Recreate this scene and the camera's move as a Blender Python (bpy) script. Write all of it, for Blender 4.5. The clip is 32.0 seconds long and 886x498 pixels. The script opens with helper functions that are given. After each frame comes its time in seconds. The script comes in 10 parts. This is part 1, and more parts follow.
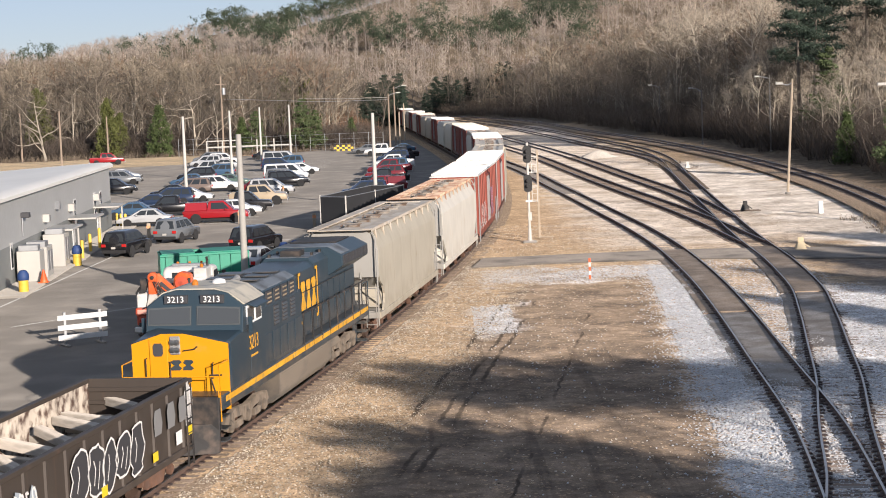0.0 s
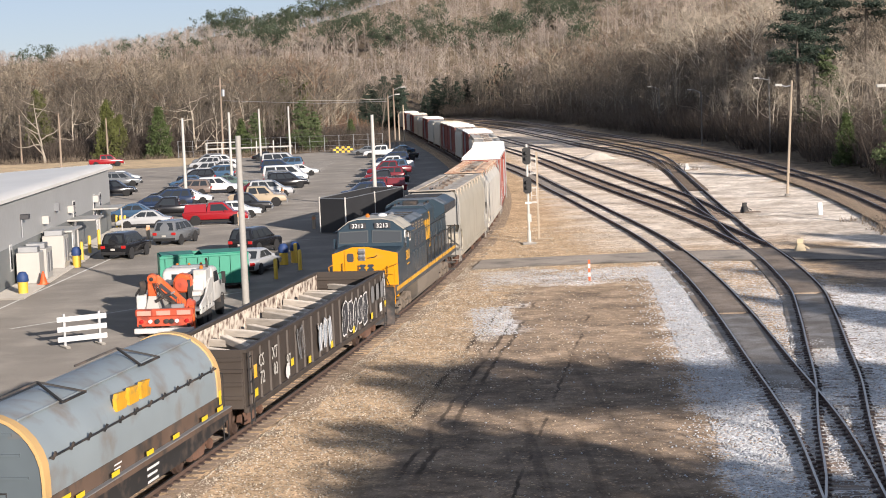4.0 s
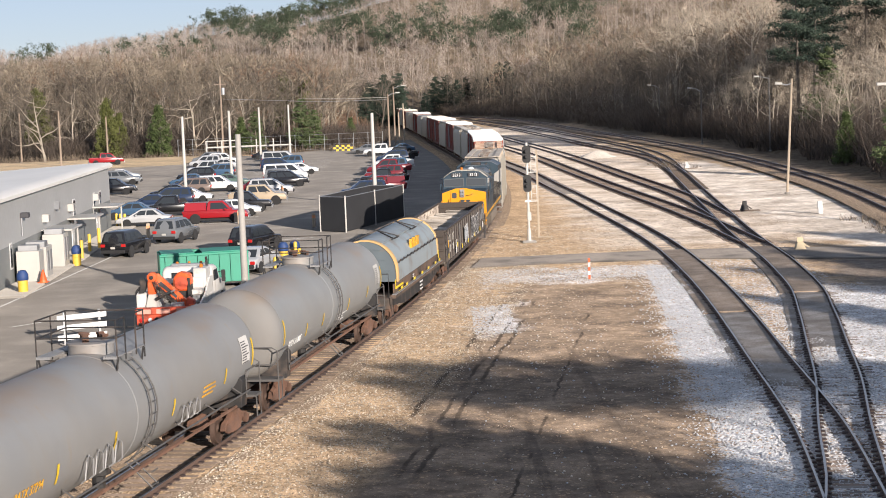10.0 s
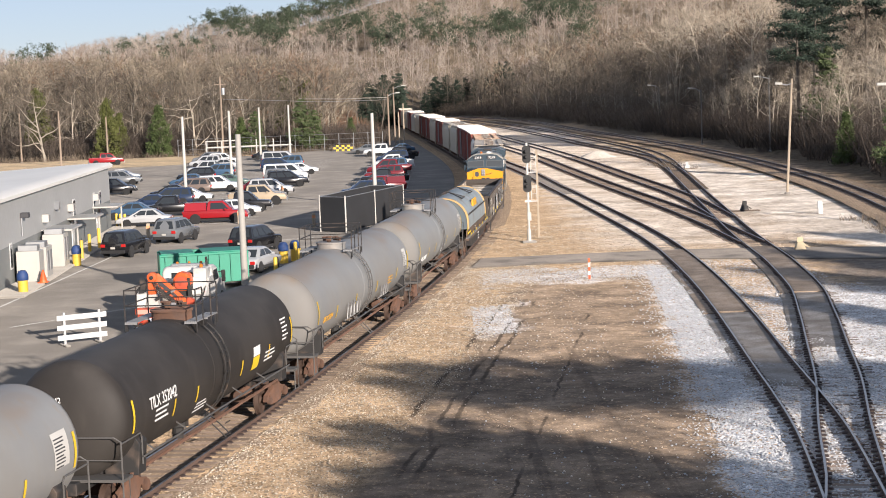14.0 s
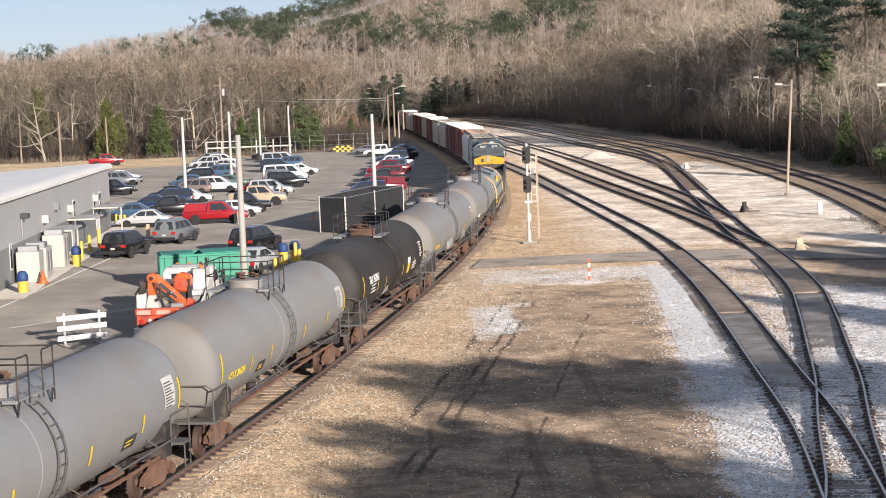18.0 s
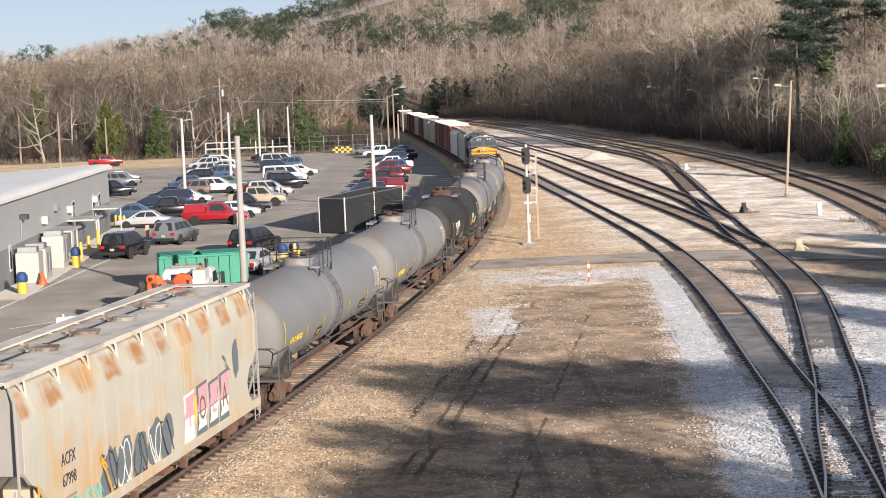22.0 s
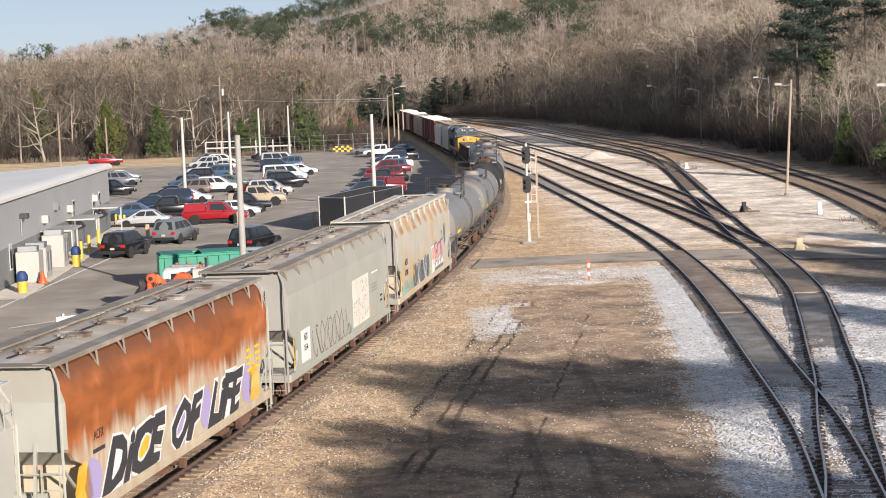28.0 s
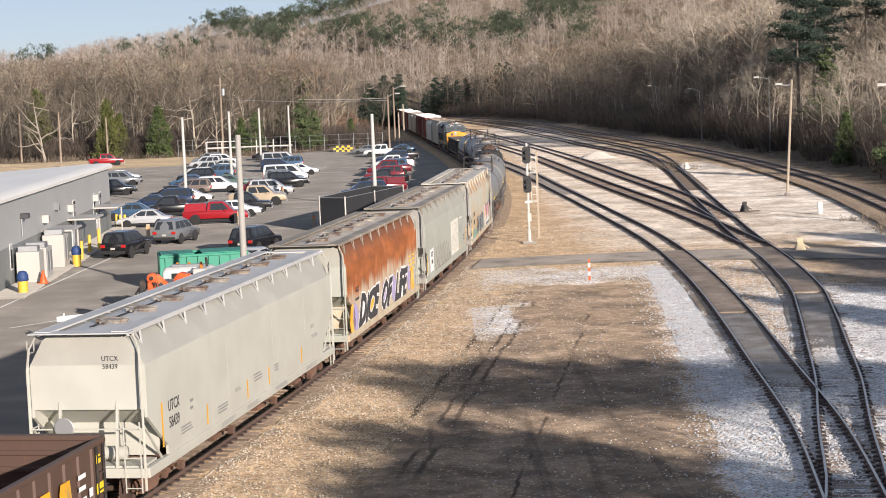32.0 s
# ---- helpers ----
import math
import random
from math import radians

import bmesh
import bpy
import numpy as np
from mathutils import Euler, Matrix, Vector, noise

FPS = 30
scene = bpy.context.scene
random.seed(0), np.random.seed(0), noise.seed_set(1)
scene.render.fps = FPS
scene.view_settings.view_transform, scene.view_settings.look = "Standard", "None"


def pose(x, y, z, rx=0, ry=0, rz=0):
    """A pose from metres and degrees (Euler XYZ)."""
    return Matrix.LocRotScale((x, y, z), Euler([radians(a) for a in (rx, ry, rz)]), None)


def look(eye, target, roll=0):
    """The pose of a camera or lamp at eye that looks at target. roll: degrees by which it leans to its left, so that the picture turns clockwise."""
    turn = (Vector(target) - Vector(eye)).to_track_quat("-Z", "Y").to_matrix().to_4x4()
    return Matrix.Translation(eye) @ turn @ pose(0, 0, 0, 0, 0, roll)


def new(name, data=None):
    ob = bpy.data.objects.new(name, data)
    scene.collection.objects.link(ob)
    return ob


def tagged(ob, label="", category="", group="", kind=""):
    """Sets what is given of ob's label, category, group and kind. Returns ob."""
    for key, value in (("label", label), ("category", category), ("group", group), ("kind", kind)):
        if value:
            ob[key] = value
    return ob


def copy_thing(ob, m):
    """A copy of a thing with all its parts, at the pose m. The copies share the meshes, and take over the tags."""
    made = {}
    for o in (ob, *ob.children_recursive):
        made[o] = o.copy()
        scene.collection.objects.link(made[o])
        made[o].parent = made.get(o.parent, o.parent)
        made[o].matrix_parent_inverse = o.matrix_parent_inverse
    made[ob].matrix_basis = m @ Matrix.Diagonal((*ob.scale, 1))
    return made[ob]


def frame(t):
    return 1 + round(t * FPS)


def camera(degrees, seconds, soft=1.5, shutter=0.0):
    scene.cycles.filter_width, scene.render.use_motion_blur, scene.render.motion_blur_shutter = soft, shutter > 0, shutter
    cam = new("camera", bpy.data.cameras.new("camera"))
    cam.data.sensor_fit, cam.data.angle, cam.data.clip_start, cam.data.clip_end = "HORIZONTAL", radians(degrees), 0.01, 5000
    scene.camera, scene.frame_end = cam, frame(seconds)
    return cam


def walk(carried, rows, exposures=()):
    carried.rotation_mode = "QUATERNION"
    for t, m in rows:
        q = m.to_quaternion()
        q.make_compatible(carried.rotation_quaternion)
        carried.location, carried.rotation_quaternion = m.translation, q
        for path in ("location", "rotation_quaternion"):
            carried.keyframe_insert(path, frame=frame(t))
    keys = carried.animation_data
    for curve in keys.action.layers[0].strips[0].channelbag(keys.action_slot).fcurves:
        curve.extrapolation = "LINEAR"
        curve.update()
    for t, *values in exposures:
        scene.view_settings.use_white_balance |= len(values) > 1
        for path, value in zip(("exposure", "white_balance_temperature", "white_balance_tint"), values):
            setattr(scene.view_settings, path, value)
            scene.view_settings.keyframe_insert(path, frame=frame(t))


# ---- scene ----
import collections

# camera on the road bridge, 10.3 m above the rails
TILT = 0.0929
LEAN = -2.24
cam = camera(28.3, 32.0, soft=1.0)


def view(dx, dy):
    """Camera pose; dx, dy: small shake in units of 1/3109 of the focal length."""
    aim = (-dx / 3109 * 100, 100, 10.28 - 100 * math.tan(TILT - dy / 3109))
    return look((0, 0, 10.28), aim, LEAN)


SHAKE = [(0, 1, 0), (0.5, 0, 1), (1.5, 0, 0.3), (2.2, 0, 0.3), (2.6, 0, 1.5), (3, 0, 4), (3.6, 0, 3.8), (4.4, 0, 1.5), (5.5, 0, 0),
         (6, -1, 0), (6.5, 0, 0), (8, -0.8, 0), (9, 0, 0), (14.5, 0, 0.2), (16.5, 0, 1.4), (19, -0.6, 1.4), (20, -0.8, 1.4), (21.5, 0, 0.8),
         (22, -1.3, 3), (22.5, 0, 1.4), (23, 0, 0.4), (24.2, -0.3, 1.2), (25, -1, 1.6), (27.5, 0, 1.3), (28.2, -1.2, 1.6), (29, 0, 1.2),
         (29.5, 1, 1.3), (30, -0.2, 1.3), (31.4, 0, 0.5), (32, 0, 1.3)]
walk(cam, [(t, view(dx, dy)) for t, dx, dy in SHAKE], exposures=[(0, 0.62), (3, 0.63), (6, 0.70), (10, 0.70), (14, 0.75), (20, 0.75), (25, 0.67), (28, 0.64), (32, 0.66)])

# late winter afternoon: low warm sun from behind the camera's right shoulder
SUN_AZ, SUN_EL = radians(153), radians(12.5)
TO_SUN = Vector((math.sin(SUN_AZ) * math.cos(SUN_EL), math.cos(SUN_AZ) * math.cos(SUN_EL), math.sin(SUN_EL)))
world = bpy.data.worlds.new("world")
scene.world = world
world.use_nodes = True
wn = world.node_tree.nodes
sky = wn.new("ShaderNodeTexSky")
sky.sky_type = "NISHITA"
sky.sun_disc = False
sky.sun_elevation, sky.sun_rotation = SUN_EL, SUN_AZ
sky.air_density, sky.dust_density, sky.ozone_density = 0.75, 0.0, 3.0
wn["Background"].inputs[1].default_value = 0.128
hue = wn.new("ShaderNodeMix")
hue.data_type, hue.blend_type = "RGBA", "MULTIPLY"
hue.inputs[0].default_value, hue.inputs[7].default_value = 1.0, (1.05, 0.925, 1.03, 1)
world.node_tree.links.new(sky.outputs[0], hue.inputs[6])
# a thin, even veil of high haze over the whole sky
veil = wn.new("ShaderNodeMix")
veil.data_type = "RGBA"
veil.inputs[0].default_value, veil.inputs[7].default_value = 0.74, (1.86, 2.04, 2.36, 1)
world.node_tree.links.new(hue.outputs[2], veil.inputs[6])
world.node_tree.links.new(veil.outputs[2], wn["Background"].inputs[0])
sun_data = bpy.data.lights.new("sun", "SUN")
sun_data.energy, sun_data.angle, sun_data.color = 4.4, radians(0.6), (1.0, 0.885, 0.79)
sun = new("sun", sun_data)
sun.matrix_world = look((0, 0, 60), Vector((0, 0, 60)) - TO_SUN)

# ---- materials ----


def mat(name, col, rough=0.6, metal=0.0, var=0.0, scale=3.0, col2=None, mask=0.5, bump=0.0, bscale=40.0, rand=0.0, fine=0.0, stretch=None):
    """Principled material: two-scale colour variation, wear colour col2 by a noise mask, bump, and per-object variation."""
    m = bpy.data.materials.new(name)
    m.use_nodes = True
    n, l = m.node_tree.nodes, m.node_tree.links
    b = n["Principled BSDF"]
    b.inputs["Roughness"].default_value, b.inputs["Metallic"].default_value = rough, metal
    if rough > 0.8:
        b.inputs["Diffuse Roughness"].default_value = 1.0
    tc = n.new("ShaderNodeTexCoord")
    src = tc.outputs["Object"]
    if stretch:
        mp = n.new("ShaderNodeMapping")
        mp.inputs["Scale"].default_value = stretch
        l.new(src, mp.inputs[0])
        src = mp.outputs[0]
    c = n.new("ShaderNodeRGB")
    c.outputs[0].default_value = (*col, 1)
    out = c.outputs[0]

    def noise_(sc, det=4.0):
        t = n.new("ShaderNodeTexNoise")
        t.inputs["Scale"].default_value, t.inputs["Detail"].default_value = sc, det
        l.new(src, t.inputs["Vector"])
        return t.outputs["Fac"]

    def ramp_(fac, a, z):
        r = n.new("ShaderNodeMapRange")
        r.inputs["From Min"].default_value, r.inputs["From Max"].default_value = a, z
        l.new(fac, r.inputs["Value"])
        return r.outputs["Result"]

    def mix_(fac, a, z, kind="MIX"):
        x = n.new("ShaderNodeMix")
        x.data_type, x.blend_type = "RGBA", kind
        for sock, val in ((x.inputs[0], fac), (x.inputs[6], a), (x.inputs[7], z)):
            if isinstance(val, (float, int)):
                sock.default_value = val
            elif isinstance(val, tuple):
                sock.default_value = (*val, 1)
            else:
                l.new(val, sock)
        return x.outputs[2]
    if col2:
        out = mix_(ramp_(noise_(scale, 6.0), mask - 0.08, mask + 0.12), out, col2)
    if var:
        v = ramp_(noise_(scale * 0.37, 3.0), 0.25, 0.75)
        out = mix_(v, mix_(1.0, out, (1 - var,) * 3, "MULTIPLY"), mix_(1.0, out, (1 + var,) * 3, "MULTIPLY"))
    if fine:
        v = ramp_(noise_(bscale, 2.0), 0.3, 0.7)
        out = mix_(v, mix_(1.0, out, (1 - fine,) * 3, "MULTIPLY"), mix_(1.0, out, (1 + fine,) * 3, "MULTIPLY"))
    if rand:
        oi = n.new("ShaderNodeObjectInfo")
        r = ramp_(oi.outputs["Random"], 0.0, 1.0)
        out = mix_(r, mix_(1.0, out, (1 - rand,) * 3, "MULTIPLY"), mix_(1.0, out, (1 + rand,) * 3, "MULTIPLY"))
    l.new(out, b.inputs["Base Color"])
    if bump:
        bp = n.new("ShaderNodeBump")
        bp.inputs["Strength"].default_value, bp.inputs["Distance"].default_value = bump, 0.02
        l.new(noise_(bscale, 3.0), bp.inputs["Height"])
        l.new(bp.outputs[0], b.inputs["Normal"])
    return m


def gravel(name, stones, cell=11.0, bump=0.5):
    """Loose stone: voronoi cells with colours from the list, dusted by noise at two scales. Returns the material and a maker for zone masks."""
    m = bpy.data.materials.new(name)
    m.use_nodes = True
    n, l = m.node_tree.nodes, m.node_tree.links
    b = n["Principled BSDF"]
    b.inputs["Roughness"].default_value = 0.95
    b.inputs["Specular IOR Level"].default_value = 0.1
    b.inputs["Diffuse Roughness"].default_value = 1.0
    tc = n.new("ShaderNodeTexCoord")
    pos = tc.outputs["Object"]
    sep = n.new("ShaderNodeSeparateXYZ")

    def noise_(sc, det=4.0):
        t = n.new("ShaderNodeTexNoise")
        t.inputs["Scale"].default_value, t.inputs["Detail"].default_value = sc, det
        l.new(pos, t.inputs["Vector"])
        return t

    def math_(op, a, c=0.0, d=None):
        x = n.new("ShaderNodeMath")
        x.operation = op
        for i, v in enumerate((a, c) if d is None else (a, c, d)):
            if isinstance(v, (float, int)):
                x.inputs[i].default_value = v
            else:
                l.new(v, x.inputs[i])
        return x.outputs[0]

    def step_(v, a, z):
        r = n.new("ShaderNodeMapRange")
        r.interpolation_type = "SMOOTHSTEP"
        r.inputs["From Min"].default_value, r.inputs["From Max"].default_value = a, z
        l.new(v, r.inputs["Value"])
        return r.outputs["Result"]

    def mix_(fac, a, z, kind="MIX"):
        x = n.new("ShaderNodeMix")
        x.data_type, x.blend_type = "RGBA", kind
        for sock, val in ((x.inputs[0], fac), (x.inputs[6], a), (x.inputs[7], z)):
            if isinstance(val, (float, int)):
                sock.default_value = val
            elif isinstance(val, tuple):
                sock.default_value = (*val, 1)
            else:
                l.new(val, sock)
        return x.outputs[2]
    warp = noise_(0.35, 5.0)
    w = math_("MULTIPLY", math_("SUBTRACT", warp.outputs["Fac"], 0.5), 9.0)
    l.new(pos, sep.inputs[0])
    px = math_("ADD", sep.outputs[0], w)
    py = math_("ADD", sep.outputs[1], math_("MULTIPLY", w, 1.7))

    def cells(sc):
        v = n.new("ShaderNodeTexVoronoi")
        v.inputs["Scale"].default_value = sc
        l.new(pos, v.inputs["Vector"])
        return v
    vo = cells(cell)
    rnd = n.new("ShaderNodeSeparateColor")
    l.new(vo.outputs["Color"], rnd.inputs[0])

    def stone(cols):
        r = n.new("ShaderNodeValToRGB")
        r.color_ramp.interpolation = "CONSTANT"
        for i, c in enumerate(cols):
            e = r.color_ramp.elements[i] if i < 2 else r.color_ramp.elements.new(0)
            e.position, e.color = i / len(cols), (*c, 1)
        l.new(rnd.outputs[0], r.inputs[0])
        return r.outputs[0]
    kit = dict(m=m, n=n, l=l, b=b, px=px, py=py, noise=noise_, math=math_, step=step_, mix=mix_, stone=stone, rnd=rnd.outputs[1], sep=sep, cells=cells)
    out = stone(stones)
    dust = step_(noise_(0.9, 5.0).outputs["Fac"], 0.3, 0.75)
    out = mix_(math_("MULTIPLY", dust, 0.35), out, tuple(sum(c[i] for c in stones) / len(stones) * 0.7 for i in range(3)))
    grit = cells(cell * 2.6)
    gr = n.new("ShaderNodeSeparateColor")
    l.new(grit.outputs["Color"], gr.inputs[0])
    kit["grit"] = gr.outputs[0]
    out = mix_(gr.outputs[0], mix_(1.0, out, (0.72, 0.71, 0.70), "MULTIPLY"), mix_(1.0, out, (1.25, 1.25, 1.25), "MULTIPLY"))
    kit["out"] = out
    bp = kit["bump"] = n.new("ShaderNodeBump")
    bp.inputs["Strength"].default_value, bp.inputs["Distance"].default_value = bump, 0.04
    l.new(math_("SUBTRACT", math_("MULTIPLY", rnd.outputs[2], 0.45), vo.outputs["Distance"]), bp.inputs["Height"])
    l.new(bp.outputs[0], b.inputs["Normal"])
    return kit


def zone(k, x0, x1, y0, y1, sx=1.5, sy=4.0):
    a = k["math"]("MULTIPLY", k["step"](k["px"], x0 - sx, x0 + sx), k["math"]("SUBTRACT", 1.0, k["step"](k["px"], x1 - sx, x1 + sx)))
    c = k["math"]("MULTIPLY", k["step"](k["py"], y0 - sy, y0 + sy), k["math"]("SUBTRACT", 1.0, k["step"](k["py"], y1 - sy, y1 + sy)))
    return k["math"]("MULTIPLY", a, c)


def ground_material():
    k = gravel("ground_mix", [(0.49, 0.36, 0.235), (0.71, 0.55, 0.37), (0.155, 0.113, 0.078), (0.83, 0.69, 0.49), (0.275, 0.20, 0.13), (0.57, 0.43, 0.28)], 13.0, 0.8)
    mx, st = k["mix"], k["stone"]
    ma = k["math"]
    out = k["out"]
    white = st([(0.65, 0.66, 0.675), (0.455, 0.46, 0.475), (0.75, 0.76, 0.775), (0.30, 0.30, 0.31), (0.59, 0.595, 0.605)])
    dirt = k["mix"](k["step"](k["noise"](0.5, 6.0).outputs["Fac"], 0.3, 0.7), (0.14, 0.111, 0.087), (0.265, 0.205, 0.152))
    dirt = mx(k["grit"], mx(1.0, dirt, (0.82, 0.82, 0.82), "MULTIPLY"), mx(1.0, dirt, (1.2, 1.2, 1.2), "MULTIPLY"))
    sand = k["mix"](k["step"](k["noise"](0.25, 6.0).outputs["Fac"], 0.35, 0.65), (0.46, 0.405, 0.345), (0.72, 0.66, 0.59))
    litter = k["mix"](k["step"](k["noise"](1.2, 6.0).outputs["Fac"], 0.3, 0.7), (0.10, 0.08, 0.06), (0.20, 0.16, 0.115))
    pale = k["mix"](k["step"](k["noise"](0.8, 6.0).outputs["Fac"], 0.3, 0.7), (0.26, 0.22, 0.18), (0.36, 0.31, 0.26))
    # wheel ruts: long soft streaks along the yard
    mp = k["n"].new("ShaderNodeMapping")
    mp.inputs["Rotation"].default_value = (0, 0, radians(14))
    mp.inputs["Scale"].default_value = (1.1, 0.045, 1)
    tc = k["n"].new("ShaderNodeTexCoord")
    k["l"].new(tc.outputs["Object"], mp.inputs[0])
    rut = k["n"].new("ShaderNodeTexNoise")
    rut.inputs["Scale"].default_value, rut.inputs["Detail"].default_value = 1.6, 3.0
    k["l"].new(mp.outputs[0], rut.inputs["Vector"])
    ruts = k["step"](rut.outputs["Fac"], 0.60, 0.70)
    # worn dirt between the train's track and the next one; the zones lean with the tracks
    def leaning(lean, warp):
        z = dict(k)
        w = ma("MULTIPLY", ma("SUBTRACT", k["noise"](0.6, 6.0).outputs["Fac"], 0.5), warp)
        z["px"] = ma("ADD", ma("SUBTRACT", k["sep"].outputs[0], ma("MULTIPLY", ma("SUBTRACT", k["sep"].outputs[1], 44.5), lean)), w)
        return z
    flat = leaning(0.073, 3.0)
    soil = leaning(0.14, 4.0)
    yard = ma("MULTIPLY", zone(soil, -2.6, 30, 20, 92, 0.7, 5), ma("SUBTRACT", 1.0, k["step"](flat["px"], 6.6, 7.6)))
    out = mx(ma("MULTIPLY", yard, ma("SUBTRACT", 1.0, ma("MULTIPLY", k["step"](k["rnd"], 0.90, 0.92), 0.6))), out, dirt)
    k["l"].new(ma("SUBTRACT", 0.8, ma("MULTIPLY", yard, 0.5)), k["bump"].inputs["Strength"])
    out = mx(ma("MULTIPLY", ma("MULTIPLY", zone(k, -3, 7, 30, 96, 1.5, 6), ruts), 0.45), out, (0.07, 0.055, 0.045))
    out = mx(zone(k, 24, 33, 102, 215, 1.2, 5), out, sand)
    out = mx(ma("MULTIPLY", zone(k, 10, 26, 108, 420, 2.5, 8), 0.75), out, sand)
    lane = ma("MULTIPLY", zone(k, 20.5, 31, 84, 99, 1.5, 2.5), 0.8)
    out = mx(lane, out, (0.15, 0.14, 0.135))
    # crushed white limestone along the turnout, thinning out towards the dirt
    band = zone(flat, 7.45, 9.4, 10, 97, 0.4, 3)
    inner = ma("MULTIPLY", zone(flat, 8.8, 14.2, 10, 66, 0.8, 5), 0.9)
    outer = zone(flat, 12.6, 22, 10, 84, 0.9, 3)
    thick = ma("MAXIMUM", band, ma("MAXIMUM", inner, outer))
    sparse = zone(flat, 7.2, 16, 10, 104, 0.6, 5)
    half = k["step"](k["rnd"], 0.10, 0.14)
    out = mx(ma("MULTIPLY", ma("MULTIPLY", zone(flat, 8.5, 20, 60, 98, 1, 4), 0.6), ma("SUBTRACT", 1.0, half)), out, pale)
    out = mx(ma("MULTIPLY", sparse, k["step"](k["rnd"], 0.70, 0.74)), out, white)
    out = mx(ma("MULTIPLY", thick, half), out, white)
    out = mx(ma("MULTIPLY", zone(k, 1.4, 3.0, 74, 81.5, 0.6, 2.0), half), out, white)
    strip = zone(k, 2.5, 11.5, 91.5, 97.5, 1.2, 1.6)
    out = mx(ma("MULTIPLY", strip, k["step"](k["rnd"], 0.40, 0.45)), out, white)
    # tyre ruts pressed into the dirt beside the ballast
    rutted = leaning(0.143, 0.5)
    for c, w in ((-2.75, 0.10), (-1.75, 0.07), (-1.25, 0.08), (1.6, 0.05)):
        away = ma("ABSOLUTE", ma("SUBTRACT", rutted["px"], c))
        line = ma("MULTIPLY", ma("SUBTRACT", 1.0, k["step"](away, w * 0.5, w * 1.6)), k["step"](k["noise"](0.22, 3.0).outputs["Fac"], 0.42, 0.56))
        out = mx(ma("MULTIPLY", ma("MULTIPLY", line, zone(k, -8, 9, 36, 84, 1, 4)), 0.85), out, (0.05, 0.04, 0.032))
    far = ma("MAXIMUM", k["step"](k["py"], 300, 330), ma("MAXIMUM", k["step"](k["px"], 38, 42), k["step"](ma("MULTIPLY", k["px"], -1.0), 62, 70)))
    tracks_far = ma("MAXIMUM", zone(k, -12, 33, 250, 430, 3, 8), zone(k, -30, 14, 420, 560, 3, 10))
    out = mx(ma("MULTIPLY", far, ma("SUBTRACT", 1.0, tracks_far)), out, litter)
    mott = k["step"](k["noise"](0.32, 5.0).outputs["Fac"], 0.32, 0.68)
    out = mx(mott, mx(1.0, out, (0.88, 0.875, 0.87), "MULTIPLY"), mx(1.0, out, (1.1, 1.1, 1.1), "MULTIPLY"))
    clod = k["step"](k["noise"](2.2, 6.0).outputs["Fac"], 0.35, 0.65)
    out = mx(clod, mx(1.0, out, (0.80, 0.79, 0.78), "MULTIPLY"), mx(1.0, out, (1.15, 1.15, 1.15), "MULTIPLY"))
    hump = k["n"].new("ShaderNodeBump")
    hump.inputs["Strength"].default_value, hump.inputs["Distance"].default_value = 0.55, 0.16
    k["l"].new(k["noise"](1.1, 7.0).outputs["Fac"], hump.inputs["Height"])
    k["l"].new(hump.outputs[0], k["bump"].inputs["Normal"])
    k["l"].new(out, k["b"].inputs["Base Color"])
    return k["m"]


# ---- mesh tools ----


